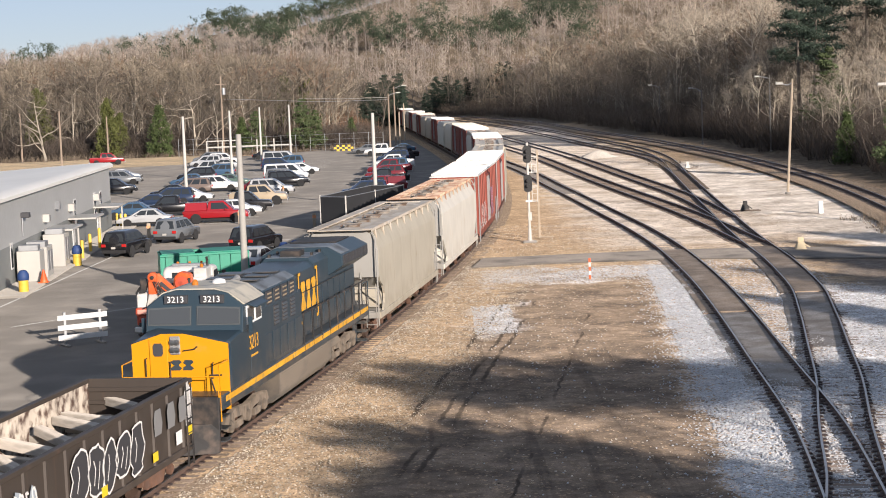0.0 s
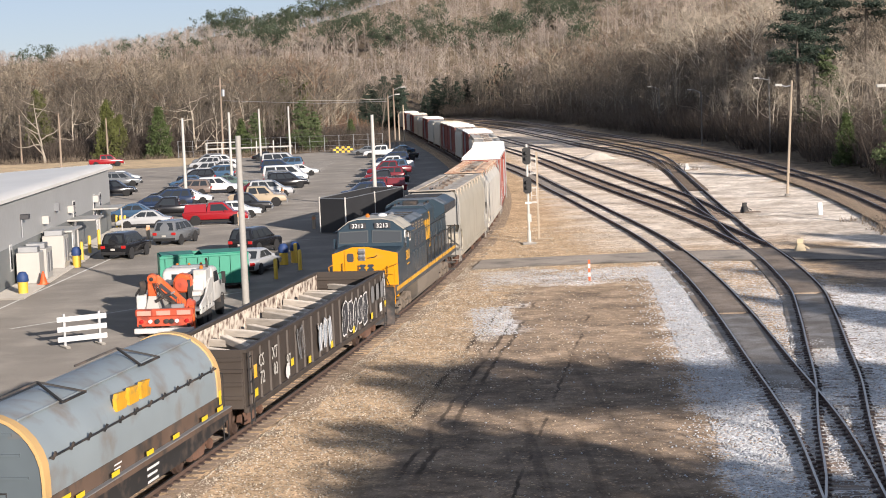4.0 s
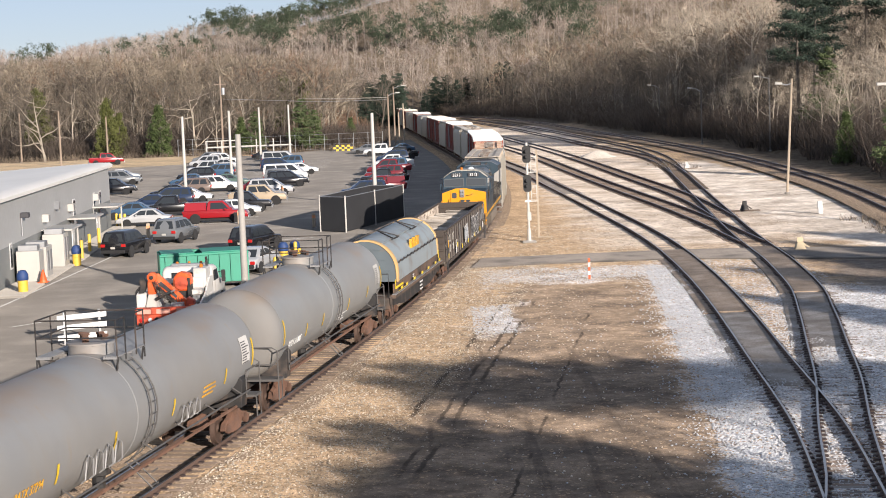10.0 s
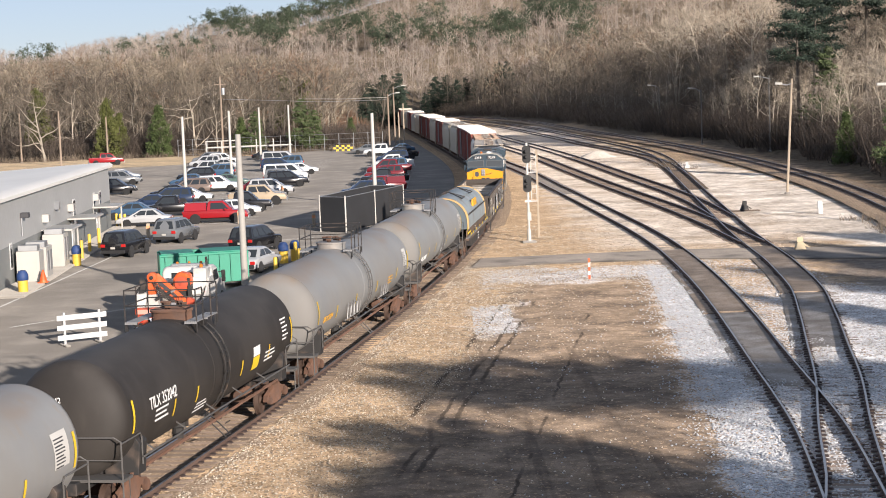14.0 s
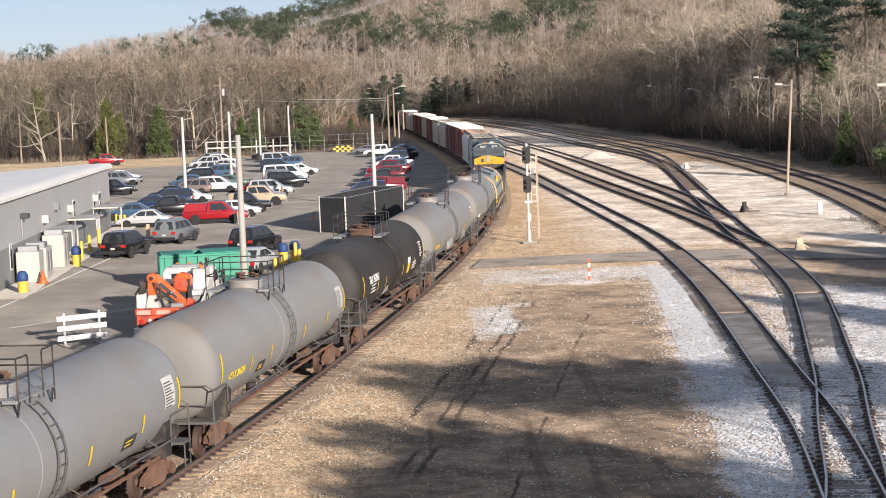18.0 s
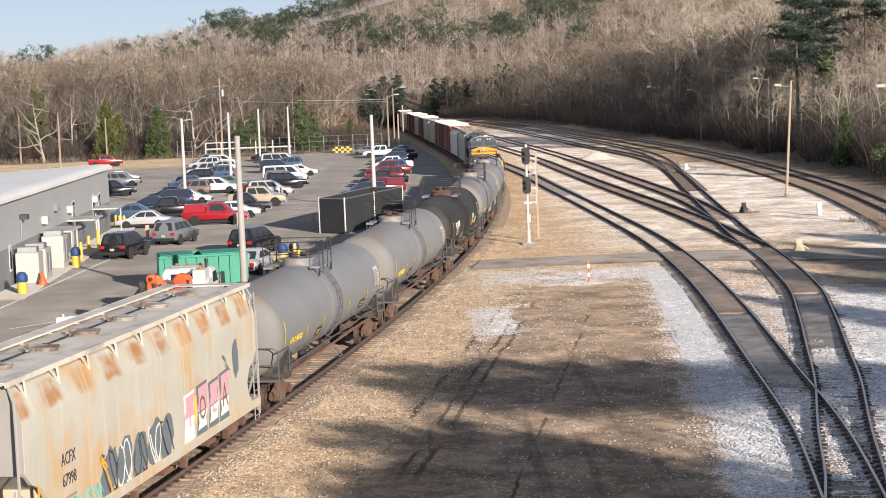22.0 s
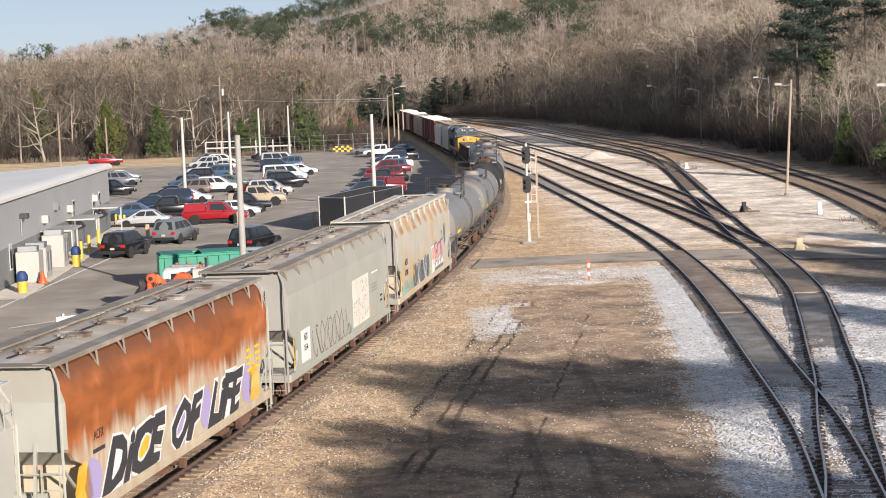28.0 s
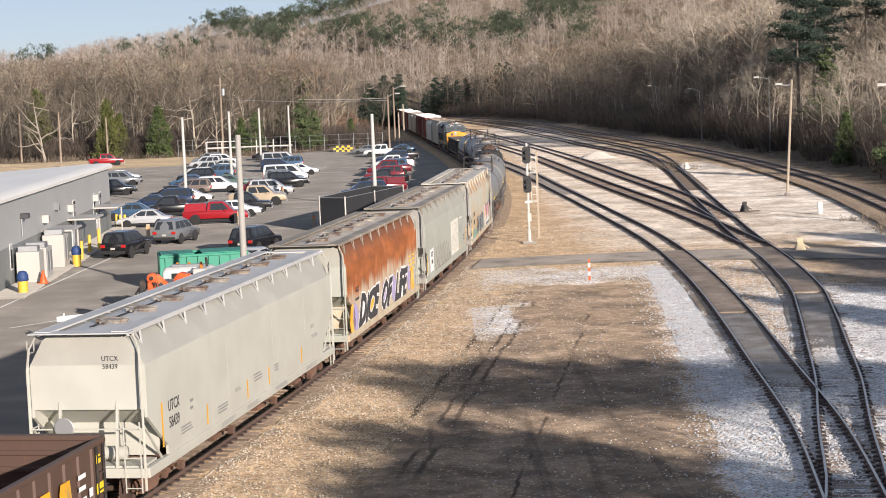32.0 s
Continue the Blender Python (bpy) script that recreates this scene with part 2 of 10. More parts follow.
class Mesh:
    """Collects vertices and faces of one part."""

    def __init__(self):
        self.v, self.f = [], []

    def add(self, vs, fs):
        o = len(self.v)
        self.v += [tuple(p) for p in vs]
        self.f += [tuple(i + o for i in q) for q in fs]
        return self

    def box(self, x0, x1, y0, y1, z0, z1):
        return self.add([(x0, y0, z0), (x1, y0, z0), (x1, y1, z0), (x0, y1, z0), (x0, y0, z1), (x1, y0, z1), (x1, y1, z1), (x0, y1, z1)],
                        [(3, 2, 1, 0), (4, 5, 6, 7), (0, 1, 5, 4), (1, 2, 6, 5), (2, 3, 7, 6), (3, 0, 4, 7)])

    def beam(self, a, b, w, h=None):
        """A square bar from a to b."""
        a, b = Vector(a), Vector(b)
        d = (b - a).normalized()
        up = Vector((0, 0, 1)) if abs(d.z) < 0.95 else Vector((0, 1, 0))
        s = d.cross(up).normalized() * w / 2
        u = s.cross(d).normalized() * (h or w) / 2
        q = [a - s - u, a + s - u, a + s + u, a - s + u, b - s - u, b + s - u, b + s + u, b - s + u]
        return self.add(q, [(3, 2, 1, 0), (4, 5, 6, 7), (0, 1, 5, 4), (1, 2, 6, 5), (2, 3, 7, 6), (3, 0, 4, 7)])

    def tube(self, pts, r, seg=6, r2=None, caps=True):
        """A round bar through the points, tapering from r to r2."""
        pts = [Vector(p) for p in pts]
        n = len(pts)
        rings = []
        for i, p in enumerate(pts):
            d = (pts[min(i + 1, n - 1)] - pts[max(i - 1, 0)]).normalized()
            ref = Vector((0, 0, 1)) if abs(d.z) < 0.9 else Vector((0, 1, 0))
            s = d.cross(ref).normalized()
            u = s.cross(d)
            rr = r if r2 is None else r + (r2 - r) * i / (n - 1)
            rings.append([p + (s * math.cos(2 * math.pi * k / seg) + u * math.sin(2 * math.pi * k / seg)) * rr for k in range(seg)])
        fs = []
        for i in range(n - 1):
            for k in range(seg):
                a, b = i * seg + k, i * seg + (k + 1) % seg
                fs.append((a, a + seg, b + seg, b))
        if caps:
            fs += [tuple(range(seg)), tuple((n - 1) * seg + k for k in reversed(range(seg)))]
        return self.add([p for ring in rings for p in ring], fs)

    def loft(self, rings, caps=True, closed=True):
        """Skin over rings of equal length."""
        k, n = len(rings[0]), len(rings)
        fs = []
        for i in range(n - 1):
            for j in range(k if closed else k - 1):
                a, b = i * k + j, i * k + (j + 1) % k
                fs.append((a, b, b + k, a + k))
        if caps:
            fs += [tuple(reversed(range(k))), tuple((n - 1) * k + j for j in range(k))]
        return self.add([p for r in rings for p in r], fs)

    def prism_x(self, poly, x0, x1):
        """(y, z) outline pushed along x."""
        return self.loft([[(x0, y, z) for y, z in poly], [(x1, y, z) for y, z in poly]])

    def prism_y(self, poly, y0, y1):
        """(x, z) outline pushed along y."""
        return self.loft([[(x, y0, z) for x, z in poly], [(x, y1, z) for x, z in poly]])

    def prism_z(self, poly, z0, z1):
        return self.loft([[(x, y, z0) for x, y in poly], [(x, y, z1) for x, y in poly]])

    def lathe(self, prof, axis="z", at=(0, 0, 0), seg=20):
        """(r, h) outline turned about an axis."""
        rings = []
        for r, h in prof:
            ring = []
            for k in range(seg):
                c, s = math.cos(2 * math.pi * k / seg) * r, math.sin(2 * math.pi * k / seg) * r
                q = {"z": (c, s, h), "y": (c, h, s), "x": (h, c, s)}[axis]
                ring.append((q[0] + at[0], q[1] + at[1], q[2] + at[2]))
            rings.append(ring)
        return self.loft(rings)

    def moved(self, m):
        self.v = [tuple(m @ Vector(p)) for p in self.v]
        return self

    def data(self, name, bevel=0.0, smooth=0.0):
        me = bpy.data.meshes.new(name)
        me.from_pydata(self.v, [], self.f)
        bm = bmesh.new()
        bm.from_mesh(me)
        bmesh.ops.recalc_face_normals(bm, faces=bm.faces)
        if bevel:
            bmesh.ops.bevel(bm, geom=[e for e in bm.edges if e.is_manifold and e.calc_face_angle(0) > 0.6], offset=bevel, segments=1, affect="EDGES", clamp_overlap=True)
        bm.to_mesh(me)
        bm.free()
        if smooth:
            me.shade_smooth()
            me.set_sharp_from_angle(angle=radians(smooth))
        return me


def part(name, mesh, material, parent, label="", bevel=0.0, smooth=0.0, at=None):
    """Links one mesh object under a thing or a part."""
    me = mesh.data(name, bevel, smooth) if isinstance(mesh, Mesh) else mesh
    if material and not me.materials:
        me.materials.append(material)
    ob = new(name, me)
    ob.parent = parent
    if at is not None:
        ob.matrix_basis = at
    if label:
        ob["label"] = label
    return ob


def thing(name, label, category, group="", m=None, kind=""):
    ob = new(name)
    ob.empty_display_size = 0.2
    if m is not None:
        ob.matrix_basis = m
    return tagged(ob, label, category, group, kind)


def solid(name, mesh, material, label, category="", kind="", group="", bevel=0.0, smooth=0.0, m=None):
    """A thing of one mesh."""
    me = mesh.data(name, bevel, smooth) if isinstance(mesh, Mesh) else mesh
    if material and not me.materials:
        me.materials.append(material)
    ob = new(name, me)
    if m is not None:
        ob.matrix_basis = m
    return tagged(ob, label, category, group, kind)


def letters(text, size, material, parent, m, name="lettering", squeeze=1.0, fat=0.0, depth=0.004, lean=0.0, wild=0.0):
    """Flat raised lettering in the built-in font, as a part."""
    cu = bpy.data.curves.new(name, "FONT")
    cu.body, cu.size, cu.align_x, cu.align_y = text, size, "CENTER", "CENTER"
    cu.extrude, cu.offset, cu.resolution_u, cu.shear = depth, fat, 2, lean
    ob = new(name, cu)
    dg = bpy.context.evaluated_depsgraph_get()
    me = bpy.data.meshes.new_from_object(ob.evaluated_get(dg))
    bpy.data.objects.remove(ob)
    me.transform(Matrix.Diagonal((squeeze, 1, 1, 1)))
    if wild:
        # hand-drawn wobble, with spiky tops and feet
        for v in me.vertices:
            x, y = v.co.x / size, v.co.y / size
            v.co.x += size * wild * (math.sin(y * 9 + x * 4) * 0.06 + (0.16 if y > 0.25 else -0.10 if y < -0.25 else 0) * math.sin(x * 13))
            v.co.y += size * wild * (math.sin(x * 7.0) * 0.08 + math.sin(x * 17 + y * 5) * 0.05)
    me.materials.clear()
    return part(name, me, material, parent, at=m)


# faces of a rail car for lettering: the side towards +x, the end towards -y
def on_side(x, y, z, tilt=0.0):
    return Matrix.Translation((x, y, z)) @ Matrix(((0, 0, 1, 0), (1, 0, 0, 0), (0, 1, 0, 0), (0, 0, 0, 1))) @ pose(0, 0, 0, -tilt)


def on_end(x, y, z):
    return Matrix.Translation((x, y, z)) @ pose(0, 0, 0, 90)


# ---- curves of the tracks ----


def smooth_line(pts, step=1.0):
    """A natural cubic spline x(y) through the points, sampled in y. Arrays x, y, length."""
    a = np.array(sorted(pts, key=lambda q: q[1]), float)
    X, Y = a[:, 0], a[:, 1]
    n, h = len(Y), np.diff(a[:, 1])
    A, b = np.eye(n), np.zeros(n)
    for i in range(1, n - 1):
        A[i, i - 1], A[i, i], A[i, i + 1] = h[i - 1], 2 * (h[i - 1] + h[i]), h[i]
        b[i] = 6 * ((X[i + 1] - X[i]) / h[i] - (X[i] - X[i - 1]) / h[i - 1])
    mm = np.linalg.solve(A, b)
    q = np.arange(Y[0], Y[-1] + 1e-6, step)
    i = np.clip(np.searchsorted(Y, q) - 1, 0, n - 2)
    d, hh = q - Y[i], h[i]
    x = X[i] + d * ((X[i + 1] - X[i]) / hh - hh * (2 * mm[i] + mm[i + 1]) / 6) + d * d * mm[i] / 2 + d ** 3 * (mm[i + 1] - mm[i]) / (6 * hh)
    s = np.concatenate([[0], np.cumsum(np.hypot(np.diff(x), np.diff(q)))])
    return x, q, s


MAIN = [(-75.7, -300), (-46.5, -150), (-17.3, 0), (-8.75, 45), (-5.29, 65), (-2.28, 85), (0.31, 105), (2.29, 125), (3.75, 145), (4.66, 165),
        (5.08, 185), (5.1, 205), (4.0, 240), (1.86, 280), (-1.16, 330), (-4.3, 383), (-9, 458), (-14, 527), (-21, 600), (-34, 700), (-60, 850)]
MX, MY, MS = smooth_line(MAIN, 0.5)
MS -= np.interp(0, MY, MS)


def on_main(s, lat=0.0):
    """Point of the main track at length s, and its heading."""
    y = np.interp(s, MS, MY)
    k = (np.interp(y + 0.5, MY, MX) - np.interp(y - 0.5, MY, MX))
    h = math.hypot(1, k)
    return Vector((np.interp(y, MY, MX) + lat / h, y - lat * k / h, 0)), math.atan2(k, 1)


def run(t):
    """Metres that the train has gone at t seconds."""
    u = t - 16
    return 6.713 * (u + 16) + 0.003935 * (u * u - 256) + 0.0001423 * (u ** 3 + 4096)


TRACK_1 = [(7.0, 20), (9.0, 36), (10.1, 44.5), (10.75, 50), (11.5, 60), (12.2, 70), (12.85, 80), (13.35, 90), (13.65, 100), (13.75, 108), (13.6, 119), (13.2, 130),
           (12.7, 142), (12.0, 158), (11.2, 175), (10.2, 200), (8.2, 231), (5.9, 270), (2.6, 330), (-0.4, 383), (-5, 458), (-10, 527), (-17, 600)]
TRACK_2 = [(5.2, 20), (8.3, 36), (10.2, 43.5), (11.1, 48.3), (11.9, 52.4), (13.05, 58), (14.35, 65.5), (15.4, 71.5), (16.4, 77.5), (17.2, 82.5), (18.0, 90), (18.6, 97),
           (19.05, 105), (19.6, 114), (20.6, 127), (21.9, 143), (23.6, 164), (25.7, 190), (27.0, 213), (27.1, 232), (26.2, 249), (24.5, 272), (22.2, 308), (19.5, 351), (16, 404), (11, 460), (4, 520), (-8, 590)]
TRACK_2B = [(25.4, 186), (27.2, 205), (28.7, 225), (29.3, 245), (29.0, 265), (27.8, 289), (25.9, 323), (23.2, 366), (19.8, 414), (14.5, 470), (7, 530)]
TRACK_3 = [(19.1, 108), (19.0, 118), (18.8, 127), (18.3, 140), (17.3, 158), (16.2, 179), (15.3, 198), (13.4, 242), (10.4, 288), (6.5, 340), (3, 390), (-2, 460)]
TRACK_4 = [(20.6, 128), (21.0, 141), (21.0, 156), (20.5, 172), (19.8, 191), (18.9, 217), (17.6, 247), (15.9, 278), (12.6, 330), (8.5, 390), (3, 455)]
TRACK_5 = [(25.5, 60), (29.0, 90), (31.2, 110), (33.4, 132), (34.9, 150), (35.7, 165), (36.2, 181), (36.5, 198), (36.5, 217), (36.0, 235), (35.2, 260), (34.2, 280),
           (32.6, 309), (30.4, 335), (27.9, 378), (24.8, 433), (20, 485), (13, 525), (3, 570), (-10, 620)]
X5, Y5, S5 = smooth_line(TRACK_5, 2.0)


def terrain(x, y):
    """Height of the ground."""
    dr = x - np.interp(y, Y5, X5) - 7.0
    right = np.clip(dr, 0, None) * 0.20
    right = 34 * (1 - np.exp(-right / 34)) * np.clip((y - 70) / 60, 0, 1)
    back = np.clip((y - 590) / 330, 0, 1)
    prof = np.interp(x, [-420, -230, -206, -188, -165, -150, -131, -111, -73, -47, -32, -2, 20, 68, 98, 157, 420], [23, 30, 25, 28, 34, 33, 37, 41, 43, 47, 53, 60, 57, 55, 60, 62, 64])
    back = back * back * (3 - 2 * back) * prof
    left = np.clip((y - 300) / 300, 0, 1) * 6 * np.clip((-x - 20) / 30, 0, 1)
    z = np.maximum(np.maximum(right, back), left)
    rough_ = np.clip(z / 2, 0, 1) * 1.2
    return z + rough_ * (np.sin(x * 0.11 + y * 0.05) * np.cos(y * 0.083 - x * 0.03)) - 0.18

# ---- ground ----
GROUND = ground_material()
gx = np.concatenate([np.linspace(-1600, -120, 30), np.linspace(-112, -24, 23), np.linspace(-22, 44, 67), np.linspace(48, 200, 39), np.linspace(230, 1600, 24)])
gy = np.concatenate([np.linspace(-500, 20, 14), np.linspace(24, 130, 107), np.linspace(133, 340, 70), np.linspace(346, 960, 90), np.linspace(1000, 3800, 30)])
GXX, GYY = np.meshgrid(gx, gy)
GZ = terrain(GXX, GYY)
fine = (GXX > -22) & (GXX < 44) & (GYY > 24) & (GYY < 130)
GZ = GZ + np.where(fine, 0.025 * np.sin(GXX * 1.9 + np.sin(GYY * 0.7) * 2) * np.cos(GYY * 1.3), 0)
gm = Mesh()
nx, ny = len(gx), len(gy)
gm.v = list(zip(GXX.ravel().tolist(), GYY.ravel().tolist(), GZ.ravel().tolist()))
gm.f = [(j * nx + i, j * nx + i + 1, (j + 1) * nx + i + 1, (j + 1) * nx + i) for j in range(ny - 1) for i in range(nx - 1)]
solid("ground", gm, GROUND, "tan gravel and dirt rail yard with white limestone, wooded hills behind", kind="structure", smooth=80)

ASPHALT = mat("asphalt", (0.135, 0.124, 0.110), 0.9, var=0.2, scale=0.35, col2=(0.19, 0.175, 0.155), mask=0.55, bump=0.3, bscale=60, fine=0.2)
lot = Mesh()
edge = [(np.interp(y, MY, MX) - 3.6, y) for y in range(30, 345, 8)]
lot.prism_z([(-90, 30)] + edge + [(-12, 340), (-26, 288), (-90, 296)], -0.25, 0.0)
solid("parking_lot", lot, ASPHALT, "worn grey asphalt car park with faded lines", kind="structure")
VERGE = mat("dry_grass", (0.30, 0.232, 0.145), 0.95, var=0.2, scale=0.4, col2=(0.19, 0.15, 0.10), mask=0.52, bump=0.5, bscale=12, fine=0.25)
solid("grass_verge", Mesh().prism_z([(-90, 262), (-52, 258), (-39, 262), (-35, 275), (-37, 296), (-90, 300)], -0.1, 0.03), VERGE, "strip of dry tan grass beyond the car park", kind="structure")
ROAD = mat("road_asphalt", (0.19, 0.168, 0.146), 0.92, var=0.25, scale=0.7, col2=(0.10, 0.09, 0.08), mask=0.58, bump=0.3, bscale=50, fine=0.2)
cross = Mesh()
cross.prism_z([(1.6, 99.6), (6, 100.3), (12.7, 100.2), (12.95, 105.2), (8, 105.0), (2.3, 104.6)], -0.21, -0.10)
cross.prism_z([(14.55, 99.8), (17.9, 98.6), (18.4, 104.5), (14.6, 105.2)], -0.21, -0.10)
cross.prism_z([(19.7, 98.0), (26, 95.5), (44, 90), (44, 97), (28, 101.5), (20.0, 104.2)], -0.21, -0.10)
cross_ob = solid("road_crossing", cross, ROAD, "narrow dusty asphalt service road crossing the tracks", kind="structure")
PLANK = mat("packed_brown_dirt", (0.25, 0.188, 0.132), 0.8, var=0.3, scale=0.9, col2=(0.34, 0.265, 0.20), mask=0.5, bump=0.6, bscale=25, fine=0.3)
SILT = mat("packed_grey_dirt", (0.19, 0.165, 0.14), 0.8, var=0.3, scale=0.9, col2=(0.30, 0.28, 0.26), mask=0.5, bump=0.6, bscale=25, fine=0.35)

# ---- tracks ----
STEEL = mat("rail_steel", (0.13, 0.085, 0.065), 0.7, 0.1, var=0.2, scale=2)
SHINE = mat("rail_head_steel", (0.46, 0.44, 0.42), 0.35, 1.0)
TIE = mat("tie_wood", (0.15, 0.115, 0.09), 0.9, var=0.3, scale=3, rand=0.35, bump=0.4, bscale=30)
TIE_PALE = mat("dusty_tie_wood", (0.21, 0.19, 0.175), 0.9, var=0.25, scale=3, rand=0.3, bump=0.4, bscale=30)
PLATE = mat("tie_plate_rust", (0.07, 0.05, 0.045), 0.8, 0.2)
BED = gravel("ballast", [(0.27, 0.205, 0.148), (0.38, 0.30, 0.22), (0.13, 0.098, 0.074), (0.44, 0.355, 0.27), (0.20, 0.15, 0.108)], 13.0, 0.8)
BED["l"].new(BED["out"], BED["b"].inputs["Base Color"])
BALLAST = BED["m"]


def sweep(pts, prof):
    """Skin of an (offset, z) outline along points with their sideways vectors."""
    m = Mesh()
    m.loft([[(p.x + n.x * o, p.y + n.y * o, p.z + z) for o, z in prof] for p, n in pts])
    return m


def along(x, y, lift=0.0):
    k = np.gradient(x, y)
    out = []
    for a, b, c in zip(x, y, k):
        h = math.hypot(1, c)
        out.append((Vector((a, b, lift)), Vector((1 / h, -c / h, 0))))
    return out


def dirt_fill(pts, y0, y1, material, fade):
    """Packed dirt between and beside the rails, thinning out towards the camera."""
    x, y, _ = smooth_line(pts, 0.5)
    kp = (y >= y0) & (y <= y1)
    line = along(x[kp], y[kp])
    for o0, o1, rise in ((-0.66, 0.66, 0.088), (-1.35, -0.84, 0.018)):
        rings = []
        for p, n in line:
            top = -0.166 + (rise + 0.008) * min(1.0, max(0.0, (p.y - fade) / 16))
            rings.append([(p.x + n.x * o, p.y + n.y * o, z) for o, z in ((o0, -0.2), (o1, -0.2), (o1, top - 0.01), (o1 - 0.1, top), (o0 + 0.1, top), (o0, top - 0.01))])
        m = Mesh()
        m.loft(rings)
        part("dirt_fill", m, material, cross_ob)


dirt_fill(TRACK_1, 58, 76, SILT, 58)
dirt_fill(TRACK_1, 76.01, 105, PLANK, 60)
dirt_fill(TRACK_2, 66, 82, SILT, 64)
dirt_fill(TRACK_2, 82.01, 105, PLANK, 66)


RAIL_WEB = [(-0.07, -0.165), (0.07, -0.165), (0.065, -0.145), (0.012, -0.125), (0.012, -0.04), (0.037, -0.03), (0.037, -0.006), (-0.037, -0.006), (-0.037, -0.03), (-0.012, -0.04), (-0.012, -0.125), (-0.065, -0.145)]
RAIL_TOP = [(-0.034, -0.006), (0.034, -0.006), (0.028, 0.0), (-0.028, 0.0)]


def track(label, pts, y0, y1, ties_to, lift=0.0, bed=True, tie_mat=None, sink=0.0, step=2.0, tie_len=2.6, skip=(0, 0), name="track"):
    x, y, s = smooth_line(pts, step)
    keep = (y >= y0) & (y <= y1)
    line = along(x, y, lift)
    line = [q for q, k_ in zip(line, keep) if k_]
    tr = thing(name, label, "track", kind="structure")
    for side in (-1, 1):
        rl = [(p + n * 0.753 * side, n) for p, n in line]
        r = part("rail", sweep(rl, RAIL_WEB), STEEL, tr)
        part("rail_head", sweep(rl, RAIL_TOP), SHINE, r, "polished running surface")
    if bed:
        part("ballast_bed", sweep(line, [(-2.6, -0.26), (2.6, -0.26), (1.9, -0.175), (-1.9, -0.175)]), BALLAST, tr)
    # ties nearest the camera one by one, the rest joined
    tie = Mesh().box(-tie_len / 2, tie_len / 2, -0.115, 0.115, -0.30, -0.150).data("tie", 0.012)
    tie.materials.append(tie_mat or TIE)
    rest, plates = Mesh(), Mesh()
    sy = np.interp(np.arange(np.interp(y0, y, s), np.interp(min(y1, ties_to), y, s), 0.55), s, y)
    rng = random.Random(len(pts))
    count = 0
    for yy in sy:
        xx = float(np.interp(yy, y, x))
        k = float(np.interp(yy + 0.5, y, x) - np.interp(yy - 0.5, y, x))
        if skip[0] < yy < skip[1]:
            continue
        a = -math.atan(k) + rng.uniform(-0.012, 0.012)
        m = Matrix.Translation((xx + rng.uniform(-0.04, 0.04), yy, lift + rng.uniform(-0.012, 0.006))) @ Matrix.Rotation(a, 4, "Z")
        if yy < 190 and count < 260:
            part("tie", tie, None, tr, at=Matrix.Translation((0, 0, -sink)) @ m)
            count += 1
            for sd in (-0.753, 0.753):
                plates.add([m @ Vector(q) for q in [(sd - 0.18, -0.1, -0.148), (sd + 0.18, -0.1, -0.148), (sd + 0.18, 0.1, -0.148), (sd - 0.18, 0.1, -0.148), (sd - 0.14, -0.09, -0.115), (sd + 0.14, -0.09, -0.115), (sd + 0.14, 0.09, -0.115), (sd - 0.14, 0.09, -0.115)]],
                           [(4, 5, 6, 7), (0, 1, 5, 4), (1, 2, 6, 5), (2, 3, 7, 6), (3, 0, 4, 7)])
        else:
            rest.add([m @ Vector(q) for q in [(-1.3, -0.115, -0.15), (1.3, -0.115, -0.15), (1.3, 0.115, -0.15), (-1.3, 0.115, -0.15), (-1.3, -0.115, -0.28), (1.3, -0.115, -0.28)]], [(0, 1, 2, 3), (4, 5, 1, 0)])
    if plates.f:
        tagged(part("tie_plates", plates, PLATE, tr), kind="stuff")
    if rest.f:
        tagged(part("far_ties", rest, tie_mat or TIE, tr), kind="stuff")
    return tr


def stone_mat(name, cols):
    """Loose stones, each with a colour of its own."""
    m = bpy.data.materials.new(name)
    m.use_nodes = True
    n, l = m.node_tree.nodes, m.node_tree.links
    b = n["Principled BSDF"]
    b.inputs["Roughness"].default_value = 0.9
    g, r = n.new("ShaderNodeNewGeometry"), n.new("ShaderNodeValToRGB")
    for i, c in enumerate(cols):
        e = r.color_ramp.elements[i] if i < 2 else r.color_ramp.elements.new(0)
        e.position, e.color = i / max(len(cols) - 1, 1), (*c, 1)
    l.new(g.outputs["Random Per Island"], r.inputs[0])
    l.new(r.outputs[0], b.inputs["Base Color"])
    return m


def triangles(name, V, F, material, label, category):
    """One joined object out of arrays of corners and triangles."""
    me = bpy.data.meshes.new(name)
    me.vertices.add(len(V))
    me.vertices.foreach_set("co", np.asarray(V, dtype=np.float32).ravel())
    me.loops.add(F.size)
    me.loops.foreach_set("vertex_index", F.ravel().astype(np.int32))
    me.polygons.add(len(F))
    me.polygons.foreach_set("loop_start", np.arange(0, F.size, 3, dtype=np.int32))
    me.update(calc_edges=True)
    me.materials.append(material)
    return tagged(new(name, me), label, category, kind="stuff")


stone_rng = np.random.default_rng(41)


